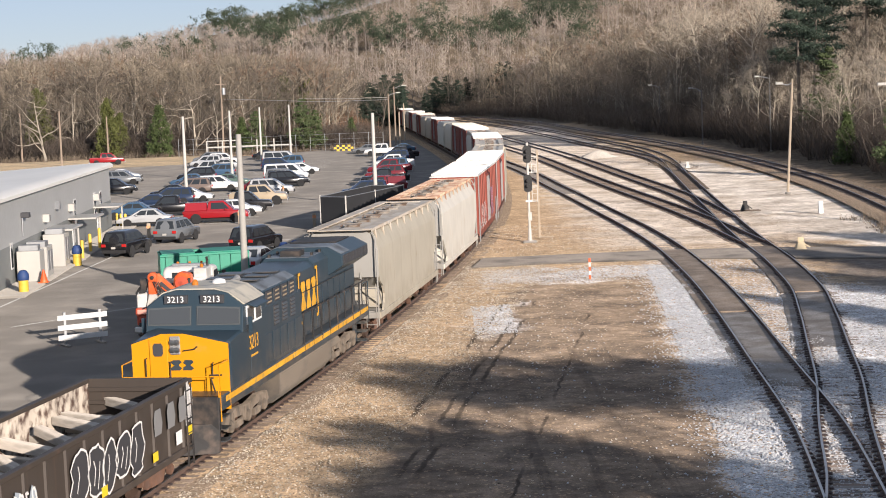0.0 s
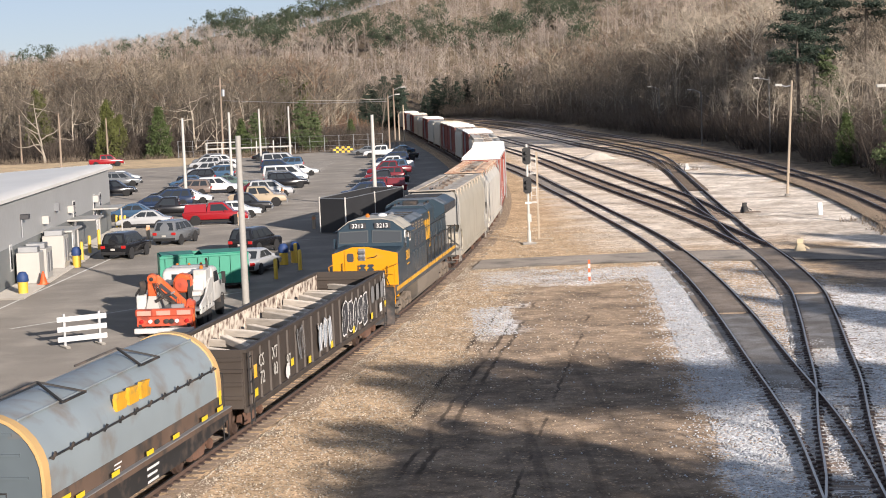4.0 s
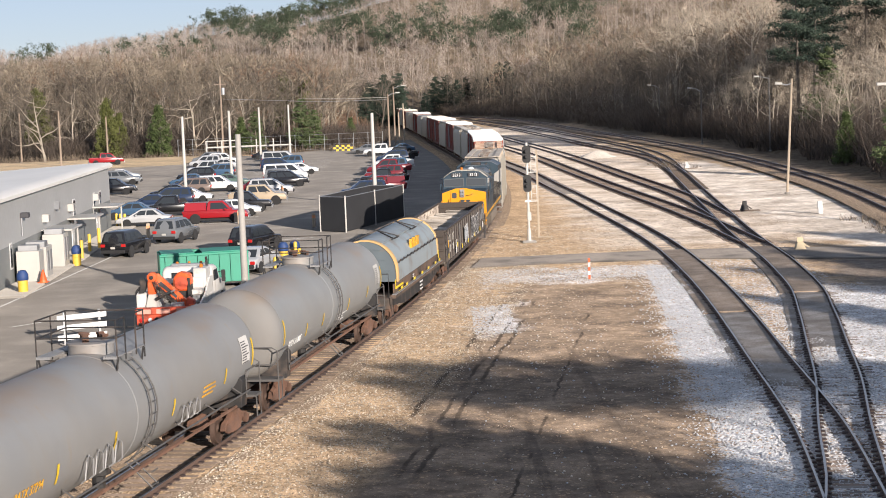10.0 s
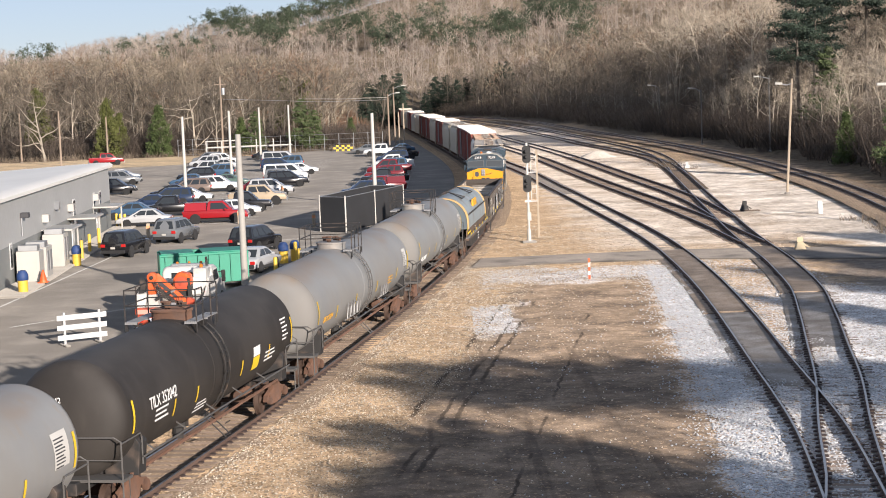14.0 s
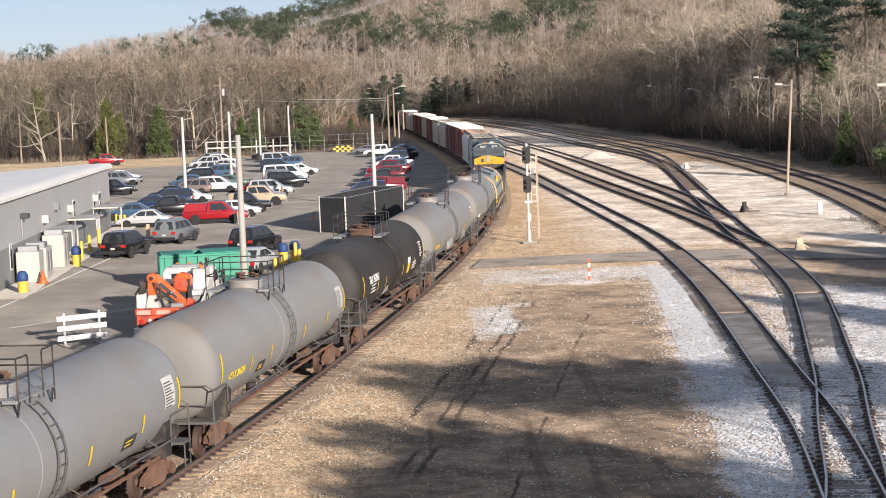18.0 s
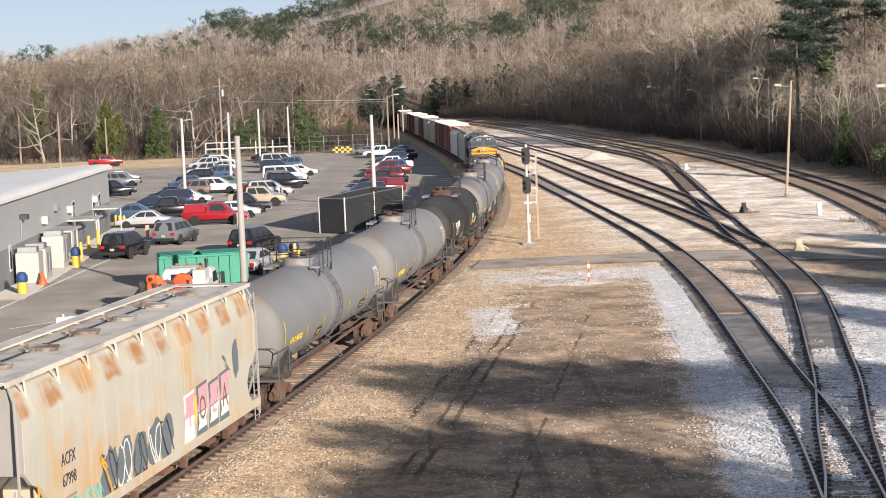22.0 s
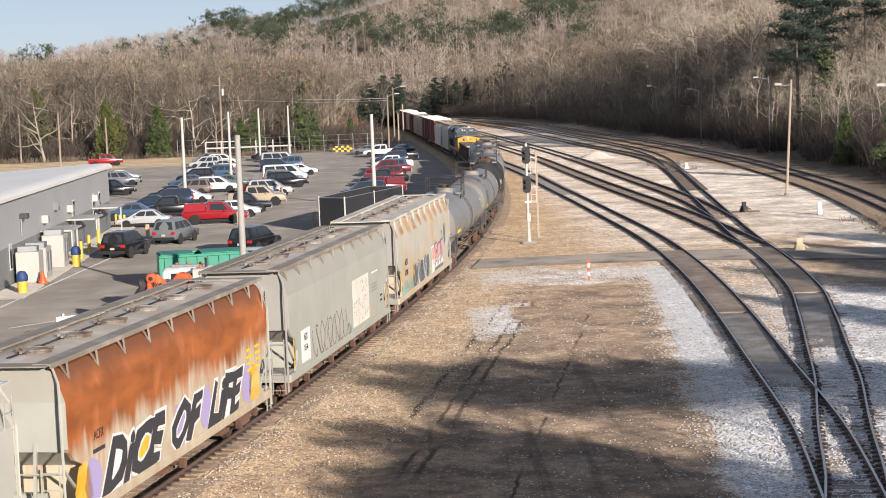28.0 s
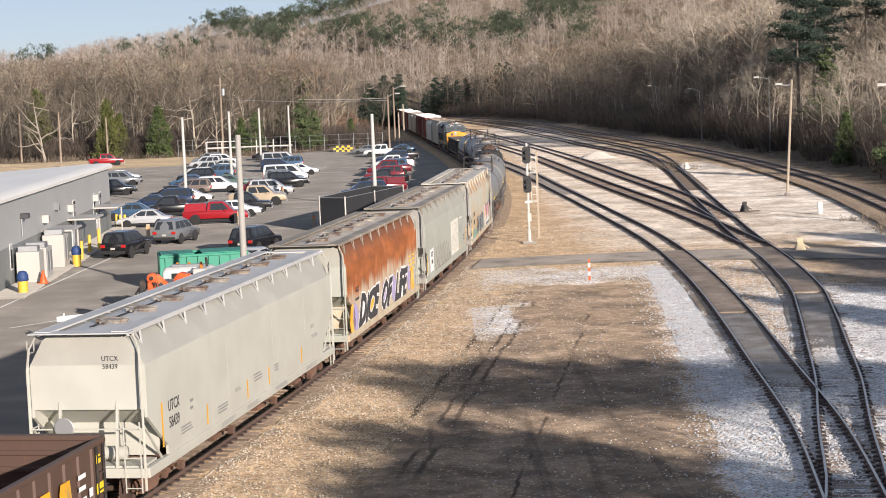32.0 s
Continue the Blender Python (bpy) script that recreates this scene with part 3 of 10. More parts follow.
def loose_stones(name, label, xy, size, material):
    """Small angular stones lying on the ground."""
    n = len(xy)
    oct_ = np.array([(1, 0, 0), (0, 1, 0), (-1, 0, 0), (0, -1, 0), (0, 0, 0.8), (0, 0, -0.8)], dtype=float)
    tri = np.array([(0, 1, 4), (1, 2, 4), (2, 3, 4), (3, 0, 4), (1, 0, 5), (2, 1, 5), (3, 2, 5), (0, 3, 5)])
    v = oct_[None] * stone_rng.uniform(0.55, 1.2, (n, 6, 1)) + stone_rng.uniform(-0.25, 0.25, (n, 6, 3))
    a = stone_rng.uniform(0, 6.28, n)
    c, s_ = np.cos(a)[:, None], np.sin(a)[:, None]
    sz = stone_rng.uniform(size[0], size[1], n)[:, None] / 2
    x = (v[..., 0] * c - v[..., 1] * s_) * sz + xy[:, :1]
    y = (v[..., 0] * s_ + v[..., 1] * c) * sz + xy[:, 1:2]
    base = terrain(xy[:, 0], xy[:, 1]) + 0.025 * np.sin(xy[:, 0] * 1.9 + np.sin(xy[:, 1] * 0.7) * 2) * np.cos(xy[:, 1] * 1.3)
    z = v[..., 2] * sz * 0.8 + base[:, None] + sz * 0.35
    F = tri[None] + (np.arange(n) * 6)[:, None, None]
    triangles(name, np.stack([x, y, z], -1).reshape(-1, 3), F.reshape(-1, 3), material, label, "gravel")


def strewn(n, x0, x1, y0, y1, lean=0.0, bias=1.0):
    """Random spots between two sideways limits; bias > 1 crowds them to the second limit."""
    y = y0 + (y1 - y0) * stone_rng.random(n)
    x = x0 + (x1 - x0) * stone_rng.random(n) ** (1 / bias) + (y - 44.5) * lean
    return np.stack([x, y], 1)


LIMESTONE = stone_mat("limestone_chips", [(0.49, 0.50, 0.52), (0.71, 0.73, 0.75), (0.81, 0.83, 0.85), (0.60, 0.61, 0.63)])
CHIPS = stone_mat("tan_ballast_stones", [(0.20, 0.15, 0.11), (0.55, 0.43, 0.31), (0.74, 0.62, 0.48), (0.34, 0.25, 0.18), (0.80, 0.71, 0.58)])
white_xy = np.concatenate([strewn(9000, 7.3, 9.1, 41, 97, 0.073), strewn(1500, 5.4, 7.6, 41, 95, 0.073, 3.0), strewn(260, 0.5, 6.5, 42, 92), strewn(1200, 1.2, 3.0, 73, 82.5), strewn(1900, 2.0, 12.0, 91, 98),
                           strewn(2600, 12.8, 17.5, 44, 86, 0.073), strewn(5200, 9.0, 13.0, 41, 70, 0.073), strewn(1000, 10.4, 12.4, 66, 86, 0.073)])
loose_stones("limestone_chips", "scattered white limestone chips on the dirt", white_xy, (0.05, 0.10), LIMESTONE)
tan_y = stone_rng.uniform(41, 104, 19000)
tan_x = np.interp(tan_y, MY, MX) + 1.5 + 4.6 * stone_rng.random(19000) ** 1.5
loose_stones("ballast_stones", "loose tan ballast stones beside the main line", np.stack([tan_x, tan_y], 1), (0.04, 0.085), CHIPS)
loose_stones("yard_stones", "loose tan stones on the yard", np.concatenate([strewn(6000, 0, 12.5, 90, 128), strewn(1000, -1, 7, 42, 88), strewn(3500, 9, 24, 104, 150)]), (0.04, 0.095), CHIPS)

# ---- train ----
RUST = mat("bogie_rust", (0.122, 0.065, 0.043), 0.85, 0.1, var=0.3, scale=4, col2=(0.10, 0.06, 0.045), mask=0.52, bump=0.3)
WHEEL = mat("wheel_steel", (0.10, 0.065, 0.05), 0.7, 0.4, var=0.2)
BLACK = mat("black_frame_paint", (0.025, 0.024, 0.024), 0.7, var=0.3, scale=2, col2=(0.10, 0.075, 0.06), mask=0.58)
BAR_DARK = mat("dark_hand_rail", (0.12, 0.115, 0.11), 0.6, 0.2)
GREY_BAR = mat("grey_hand_rail", (0.30, 0.30, 0.30), 0.55, 0.3)
YELLOW = mat("reflective_yellow", (0.85, 0.62, 0.03), 0.45)
STRIP_YELLOW = mat("dulled_reflective_yellow", (0.80, 0.54, 0.03), 0.5, var=0.15, scale=2)
WHITE = mat("white_lettering", (0.82, 0.82, 0.80), 0.5)
INK = mat("black_lettering", (0.05, 0.05, 0.055), 0.6)
LOCO_YELLOW = mat("locomotive_yellow", (0.70, 0.295, 0.004), 0.42, var=0.08, scale=1.5, col2=(0.50, 0.30, 0.06), mask=0.66)
LOCO_ROOF = mat("locomotive_cab_roof", (0.50, 0.46, 0.38), 0.6, var=0.15, scale=2.0, col2=(0.24, 0.24, 0.22), mask=0.58)
# dusty blue lightened in colour for the sky's reflection, plus soot patches
LOCO_TOP_SHEEN = mat("dusty_blue_hood_top", (0.16, 0.18, 0.20), 0.5, var=0.25, scale=1.0, col2=(0.06, 0.06, 0.06), mask=0.55)
TANK_DUST = mat("dusty_fuel_tank", (0.13, 0.108, 0.085), 0.85, var=0.25, scale=0.8, col2=(0.06, 0.055, 0.05), mask=0.55, stretch=(1, 0.4, 1.5))
BOGIE_DUST = mat("dusty_cast_steel", (0.15, 0.12, 0.092), 0.85, var=0.25, scale=2.5, col2=(0.07, 0.06, 0.05), mask=0.52)
INTAKE_TAN = mat("dusty_intake_slat", (0.30, 0.24, 0.165), 0.8, var=0.2, scale=3)
ORANGE_LENS = mat("amber_lens", (0.5, 0.16, 0.02), 0.3)
GLASS = mat("cab_glass", (0.065, 0.072, 0.078), 0.07)
PLATE_WHITE = mat("weathered_white_plate", (0.58, 0.57, 0.54), 0.6, var=0.1, scale=2)
CANVAS_YELLOW = mat("stripe_yellow", (0.78, 0.40, 0.03), 0.5, var=0.2, scale=3, col2=(0.4, 0.28, 0.1), mask=0.62)


def wear_paint(name, col, streak=(0.42, 0.20, 0.07), amount=0.6, dirt=(0.25, 0.22, 0.18), top=4.35, low=1.0, rust_top=False, rough=0.6, spots=False, crown=None, shoulder_shade=None):
    """Rail car paint with soft vertical streaks, a dusty skirt and, where wanted, rust that runs down from the roof edge."""
    m = bpy.data.materials.new(name)
    m.use_nodes = True
    n, l = m.node_tree.nodes, m.node_tree.links
    b = n["Principled BSDF"]
    b.inputs["Roughness"].default_value = rough
    tc = n.new("ShaderNodeTexCoord")
    sep = n.new("ShaderNodeSeparateXYZ")
    l.new(tc.outputs["Object"], sep.inputs[0])

    def tex(scale, stretch, det=5.0):
        mp = n.new("ShaderNodeMapping")
        mp.inputs["Scale"].default_value = stretch
        l.new(tc.outputs["Object"], mp.inputs[0])
        t = n.new("ShaderNodeTexNoise")
        t.inputs["Scale"].default_value, t.inputs["Detail"].default_value = scale, det
        l.new(mp.outputs[0], t.inputs["Vector"])
        return t.outputs["Fac"]

    def step(v, a, z):
        r = n.new("ShaderNodeMapRange")
        r.interpolation_type = "SMOOTHSTEP"
        r.inputs["From Min"].default_value, r.inputs["From Max"].default_value = a, z
        l.new(v, r.inputs["Value"])
        return r.outputs["Result"]

    def calc(op, a, c):
        x = n.new("ShaderNodeMath")
        x.operation = op
        for i, v in enumerate((a, c)):
            if isinstance(v, (float, int)):
                x.inputs[i].default_value = v
            else:
                l.new(v, x.inputs[i])
        return x.outputs[0]

    def mix(fac, a, z):
        x = n.new("ShaderNodeMix")
        x.data_type = "RGBA"
        for sock, val in ((x.inputs[0], fac), (x.inputs[6], a), (x.inputs[7], z)):
            if isinstance(val, tuple):
                sock.default_value = (*val, 1)
            elif isinstance(val, (float, int)):
                sock.default_value = val
            else:
                l.new(val, sock)
        return x.outputs[2]
    shade = tuple(c * 0.92 for c in col)
    out = mix(step(tex(0.7, (1, 1, 1)), 0.35, 0.65), col, shade)
    streaks = tex(1.3, (1, 1.6, 0.16))
    out = mix(calc("MULTIPLY", step(streaks, 0.54, 0.74), 0.55 * amount), out, dirt)
    if rust_top:
        depth = calc("ADD", calc("MULTIPLY", calc("SUBTRACT", tex(0.45, (1, 1, 0.5)), 0.5), 2.2), calc("MULTIPLY", calc("SUBTRACT", tex(2.2, (1, 1.5, 0.12)), 0.5), 1.1))
        edge = calc("ADD", sep.outputs[2], depth)
        rust = mix(step(tex(1.1, (1, 0.5, 1.6), 7.0), 0.35, 0.68), streak, tuple(c * 0.62 for c in streak))
        rust = mix(calc("MULTIPLY", step(tex(1.5, (1, 0.9, 0.5)), 0.52, 0.74), 0.35), rust, tuple(min(1.0, c * 1.55 + 0.06) for c in streak))
        rust = mix(step(calc("ADD", sep.outputs[2], calc("MULTIPLY", tex(1.2, (1, 1, 1)), 0.7)), top - 0.35, top + 0.2), rust, (0.20, 0.075, 0.03))
        wash = mix(step(tex(3.0, (1, 1.5, 0.2)), 0.4, 0.66), out, tuple((a + c) / 2 for a, c in zip(col, streak)))
        out = mix(step(edge, rust_top - 1.0, rust_top - 0.3), out, wash)
        out = mix(step(edge, rust_top - 0.35, rust_top + 0.3), out, rust)
    else:
        out = mix(calc("MULTIPLY", step(tex(2.2, (1, 1, 0.25)), 0.60, 0.78), amount), out, streak)
    if spots:
        # rust blooms in a row along the shoulder, one per bay, and orange stains lower down
        wob = calc("MULTIPLY", calc("SUBTRACT", tex(1.4, (1, 1, 1)), 0.5), 0.9)
        bay = calc("SINE", calc("ADD", calc("MULTIPLY", sep.outputs[1], 3.49), wob), 0.0)
        high = calc("MULTIPLY", step(calc("ADD", sep.outputs[2], calc("MULTIPLY", calc("SUBTRACT", tex(1.8, (1, 1, 1)), 0.5), 0.24)), top - 0.78, top - 0.62), calc("SUBTRACT", 1.0, step(sep.outputs[2], top - 0.22, top - 0.08)))
        bloom = calc("MULTIPLY", high, step(bay, -0.7, 0.5))
        out = mix(calc("MULTIPLY", bloom, step(tex(3.0, (1, 0.6, 1)), 0.15, 0.7)), out, (0.40, 0.19, 0.065))
        low_ = calc("MULTIPLY", calc("MULTIPLY", step(tex(0.55, (1, 1, 0.8)), 0.45, 0.66), step(tex(2.5, (1, 1.2, 0.5)), 0.15, 0.6)), 0.75)
        out = mix(low_, out, (0.56, 0.34, 0.14))
        out = mix(calc("MULTIPLY", step(tex(1.6, (1, 2.0, 0.1)), 0.52, 0.66), 0.22), out, (0.70, 0.70, 0.64))
    if crown:
        # brown dust and rust stains lying along the top
        lie = calc("MULTIPLY", step(calc("ADD", sep.outputs[2], calc("MULTIPLY", calc("SUBTRACT", tex(0.8, (1, 0.5, 1)), 0.5), 1.4)), 3.35, 4.1), step(tex(0.45, (1, 0.8, 1)), 0.42, 0.62))
        out = mix(calc("MULTIPLY", lie, 0.75), out, crown)
        out = mix(calc("MULTIPLY", step(tex(0.28, (1, 1, 0.7), 7.0), 0.50, 0.66), 0.3), out, dirt)
    if shoulder_shade:
        # greyer above the crease: shade of the sloped shoulder put into the paint
        lie = calc("MULTIPLY", step(sep.outputs[2], shoulder_shade[0] - 0.03, shoulder_shade[0] + 0.03), step(tex(0.9, (1, 0.6, 1)), 0.1, 0.6))
        out = mix(calc("MULTIPLY", lie, shoulder_shade[2]), out, shoulder_shade[1])
    skirt = calc("MULTIPLY", calc("SUBTRACT", 1.0, step(sep.outputs[2], low, low + 1.1)), step(tex(1.8, (1, 1, 1)), 0.3, 0.7))
    out = mix(calc("MULTIPLY", skirt, 0.5), out, dirt)
    l.new(out, b.inputs["Base Color"])
    return m


LOCO_BLUE = wear_paint("locomotive_blue", (0.027, 0.049, 0.068), (0.085, 0.08, 0.075), 0.3, (0.17, 0.13, 0.092), low=1.55, rough=0.4)
HATCH = mat("worn_hatch_metal", (0.33, 0.30, 0.26), 0.7, 0.2, var=0.3, scale=2.5, col2=(0.16, 0.11, 0.08), mask=0.5)
WALK_DUSTY = mat("dusty_walkway_steel", (0.27, 0.235, 0.19), 0.75, var=0.2, scale=1.5, col2=(0.36, 0.32, 0.27), mask=0.55)
WHEEL_R = 0.457
shared = {}
cars = []


def mesh_once(key, maker):
    if key not in shared:
        shared[key] = maker()
    return shared[key]


wheelsets = []


def wheelset(parent, y, spin):
    def make():
        m = Mesh()
        for s in (-1, 1):
            m.lathe([(0.0, s * 0.60), (0.10, s * 0.61), (0.13, s * 0.70), (0.30, s * 0.715), (0.37, s * 0.69), (WHEEL_R + 0.028, s * 0.685), (WHEEL_R + 0.026, s * 0.715), (WHEEL_R, s * 0.725), (WHEEL_R - 0.01, s * 0.82), (0.38, s * 0.825), (0.33, s * 0.78), (0.16, s * 0.79), (0.10, s * 0.85), (0.0, s * 0.86)], "x", seg=24)
        m.lathe([(0.075, -1.0), (0.075, 1.0)], "x", seg=10)
        me = m.data("wheelset", smooth=35)
        me.materials.append(WHEEL)
        return me
    w = part("wheelset", mesh_once("wheelset", make), None, parent, "rusty steel wheels on an axle", at=pose(0, y, WHEEL_R))
    if spin:
        wheelsets.append((w, y))
    return w


def bogie(car, y, spin=True, axles=2):
    base = 1.78 if axles == 2 else 3.6
    bg = part("bogie", mesh_once("bolster", lambda: Mesh().box(-1.05, 1.05, -0.18, 0.18, 0.42, 0.78).data("bogie", 0.03)), RUST if axles == 2 else BOGIE_DUST, car, "rust-brown cast steel bogie", at=pose(0, y, 0))

    def frame_():
        m = Mesh()
        m.prism_x([(-1.18, 0.42), (-1.05, 0.62), (-0.55, 0.72), (-0.35, 0.84), (0.35, 0.84), (0.55, 0.72), (1.05, 0.62), (1.18, 0.42), (0.80, 0.44), (0.62, 0.52), (0.42, 0.24), (-0.42, 0.24), (-0.62, 0.52), (-0.80, 0.44)], 0.93, 1.09)
        for a in (-0.89, 0.89):
            m.lathe([(0.0, 1.02), (0.15, 1.03), (0.16, 1.14), (0.12, 1.19), (0.0, 1.2)], "x", (0, a, WHEEL_R), 12)
        for k in (-0.18, -0.06, 0.06, 0.18):
            m.lathe([(0.055, 0.28), (0.055, 0.60)], "z", (1.03, k, 0), 8)
        return m.data("side_frame", 0.015)

    def frame3():
        m = Mesh()
        m.prism_x([(-2.5, 0.55), (-2.3, 0.85), (-1.2, 0.95), (0, 0.85), (1.2, 0.95), (2.3, 0.85), (2.5, 0.55), (2.1, 0.5), (1.5, 0.68), (0.7, 0.62), (0.3, 0.5), (-0.3, 0.5), (-0.7, 0.62), (-1.5, 0.68), (-2.1, 0.5)], 0.98, 1.16)
        for a in (-1.85, 0.0, 1.85):
            m.lathe([(0.0, 1.02), (0.18, 1.05), (0.19, 1.2), (0.1, 1.25), (0.0, 1.26)], "x", (0, a, 0.5), 12)
            for k in (-0.32, 0.32):
                m.lathe([(0.09, 0.42), (0.09, 0.85)], "z", (1.1, a + k, 0), 8)
        for a in (-1.0, 1.0):
            m.box(1.08, 1.2, a - 0.35, a + 0.35, 0.35, 0.55)
        return m.data("side_frame", 0.015)
    key = "frame%d" % axles
    fm = mesh_once(key, frame_ if axles == 2 else frame3)
    for rot in (0, 180):
        part("side_frame", fm, RUST if axles == 2 else BOGIE_DUST, bg, at=pose(0, 0, 0, 0, 0, rot))
    for a in ((-0.89, 0.89) if axles == 2 else (-1.85, 0.0, 1.85)):
        wheelset(bg, a, spin)
    return bg


def coupler(car, y, s):
    def make():
        m = Mesh().box(-0.12, 0.12, -0.1, 0.75, 0.70, 0.95)
        m.prism_z([(-0.2, 0.68), (0.2, 0.68), (0.22, 0.98), (0.05, 1.05), (-0.2, 0.92)], 0.66, 1.0)
        return m.data("coupler", 0.02)
    part("coupler", mesh_once("coupler", make), RUST, car, at=pose(0, y, 0, 0, 0, 0 if s > 0 else 180))


def ladder(mesh, x, y, z0, z1, w=0.42, along_y=True, step=0.38, r=0.018):
    d = Vector((0, w / 2, 0)) if along_y else Vector((w / 2, 0, 0))
    c = Vector((x, y, 0))
    for s in (-1, 1):
        mesh.beam(c + d * s + Vector((0, 0, z0)), c + d * s + Vector((0, 0, z1)), r * 2.2)
    z = z0 + 0.12
    while z < z1:
        mesh.beam(c - d + Vector((0, 0, z)), c + d + Vector((0, 0, z)), r * 1.8)
        z += step
    return mesh


def car_base(name, label, category, length, spin=True, group="cars of the freight train"):
    car = thing(name, label, category, group)
    for s in (-1, 1):
        bogie(car, s * (length / 2 - 2.6), spin)
        coupler(car, s * (length / 2 - 0.95), s)
    return car


def graffiti(parent, text, y, z, h, width, fill, edge, x=1.56, tilt=0.0, fat=0.02, name="graffiti", lean=0.0, wild=0.0):
    """Spray-painted letters with an outline, on the side towards the yard."""
    squeeze = width / (0.62 * h * max(len(text), 1))
    letters(text, h, edge, parent, on_side(x, y, z, tilt), name, squeeze, fat * 1.75, 0.002, lean, wild)
    letters(text, h, fill, parent, on_side(x + 0.006, y, z, tilt), name, squeeze, fat * 0.9, 0.002, lean, wild)


def bars(parent, y, z, w, h, rows, material, x=1.56, name="data_panel"):
    """Small lettering that cannot be read, as rows of bars on the side."""
    m = Mesh()
    rh = h / (rows * 2.6)
    rng = random.Random(int(abs(y * 100)) + rows)
    for i in range(rows):
        zz = z + h / 2 - (i + 0.5) * h / rows
        ww = w * rng.uniform(0.65, 1.0)
        m.box(x, x + 0.006, y - w / 2, y - w / 2 + ww, zz - rh / 2, zz + rh / 2)
    tagged(part(name, m, material, parent), kind="stuff")


def scribble(parent, y0, y1, z0, z1, n, material, x=1.53, w=0.05, seed=1, name="graffiti", angular=False):
    """Loose spray-can strokes on the side: flat ribbons."""
    rng = random.Random(seed)
    for i in range(n):
        yc = y0 + (y1 - y0) * (i + 0.5) / n
        hw = (y1 - y0) / n * 0.55
        pts = []
        a0 = rng.uniform(0, 6.28)
        turns = rng.uniform(0.8, 1.6)
        for k in range(15):
            t = k / 14
            if angular:
                if k < 5:
                    pts.append((yc + hw * (k / 2 - 1) * rng.uniform(0.6, 1.0), (z0 if k % 2 else z1) + (z1 - z0) * rng.uniform(-0.12, 0.12)))
                continue
            pts.append((yc + hw * math.sin(a0 + t * turns * 5.2) * rng.uniform(0.8, 1.1), z0 + (z1 - z0) * (0.5 + 0.5 * math.cos(a0 * 1.7 + t * turns * 4.4)) * rng.uniform(0.9, 1.05)))
        m = Mesh()
        rings = []
        for k, (ya, za) in enumerate(pts):
            (yp, zp), (yn_, zn) = pts[max(k - 1, 0)], pts[min(k + 1, len(pts) - 1)]
            d = math.hypot(yn_ - yp, zn - zp) or 1
            ny, nz = -(zn - zp) / d * w / 2, (yn_ - yp) / d * w / 2
            if angular:
                ny, nz = w * 0.55, 0.0
            rings.append([(x, ya + ny, za + nz), (x, ya - ny, za - nz)])
        m.loft(rings, caps=False, closed=False)
        part(name, m, material, parent)


def ribbon(parent, pts, w, material, x, closed=False, name="graffiti"):
    """One flat spray-can line through (y, z) points on the side."""
    n = len(pts)
    rings = []
    for k in range(n + (1 if closed else 0)):
        (ya, za) = pts[k % n]
        (yp, zp) = pts[(k - 1) % n] if closed or k else pts[0]
        (yq, zq) = pts[(k + 1) % n] if closed or k < n - 1 else pts[-1]
        d = math.hypot(yq - yp, zq - zp) or 1
        ny, nz = -(zq - zp) / d * w / 2, (yq - yp) / d * w / 2
        rings.append([(x, ya + ny, za + nz), (x, ya - ny, za - nz)])
    part(name, Mesh().loft(rings, caps=False, closed=False), material, parent)


def tag_letters(parent, ys, z0, z1, fill, line, x, seed, w=0.06):
    """A row of swollen, unreadable tag shapes: a dark body, a light rim and inner strokes."""
    rng = random.Random(seed)
    for i in range(len(ys) - 1):
        c, hw = (ys[i] + ys[i + 1]) / 2, (ys[i + 1] - ys[i]) * 0.56
        lo, hi = z0 + rng.uniform(-0.08, 0.12), z1 + rng.uniform(-0.18, 0.10)
        mid, hh = (lo + hi) / 2, (hi - lo) / 2
        slant = rng.uniform(0.05, 0.4)
        e = rng.uniform(0.3, 1.1)
        q = []
        for t in range(20):
            a = t / 20 * 6.283
            cy, sz = math.copysign(abs(math.cos(a)) ** e, math.cos(a)), math.copysign(abs(math.sin(a)) ** e, math.sin(a))
            q.append((c + hw * cy * rng.uniform(0.7, 1.15) + slant * sz * 0.5, mid + hh * sz * rng.uniform(0.9, 1.08)))
        part("graffiti", Mesh().add([(x, a, b) for a, b in q], [tuple(range(20))]), fill, parent)
        ribbon(parent, q, w, line, x + 0.003, True)
        ribbon(parent, [(c - hw * 0.3 + slant * 0.3, mid + hh * 0.45), (c - hw * 0.05, mid + hh * 0.1), (c - hw * 0.25 - slant * 0.3, mid - hh * 0.5)], w * 0.7, line, x + 0.003)
        if i % 2:
            ribbon(parent, [(c + hw * 0.1, mid - hh * 0.7), (c + hw * 0.35, mid - hh * 0.2), (c + hw * 0.5, mid + hh * 0.3)], w * 0.6, line, x + 0.003)


def blob(parent, y, z, ry, rz, material, x=1.53, seed=1, name="paint_patch", skew=0.0):
    """An uneven patch of paint on the side."""
    rng = random.Random(seed)
    q = [(y + ry * math.cos(t / 18 * 6.283) * rng.uniform(0.8, 1.1) + skew * rz * math.sin(t / 18 * 6.283), z + rz * math.sin(t / 18 * 6.283) * rng.uniform(0.8, 1.1)) for t in range(18)]
    part(name, Mesh().add([(x, a, b) for a, b in q], [tuple(range(18))]), material, parent)


def ticks(parent, ys, z, x, h=0.5, w=0.10, material=None):
    for y in ys:
        part("reflector_strip", mesh_once("tick%.2f%.2f" % (h, w), lambda: Mesh().box(0, 0.006, -w / 2, w / 2, -h / 2, h / 2).data("reflector_strip")), material or YELLOW, parent, at=pose(x, y, z))


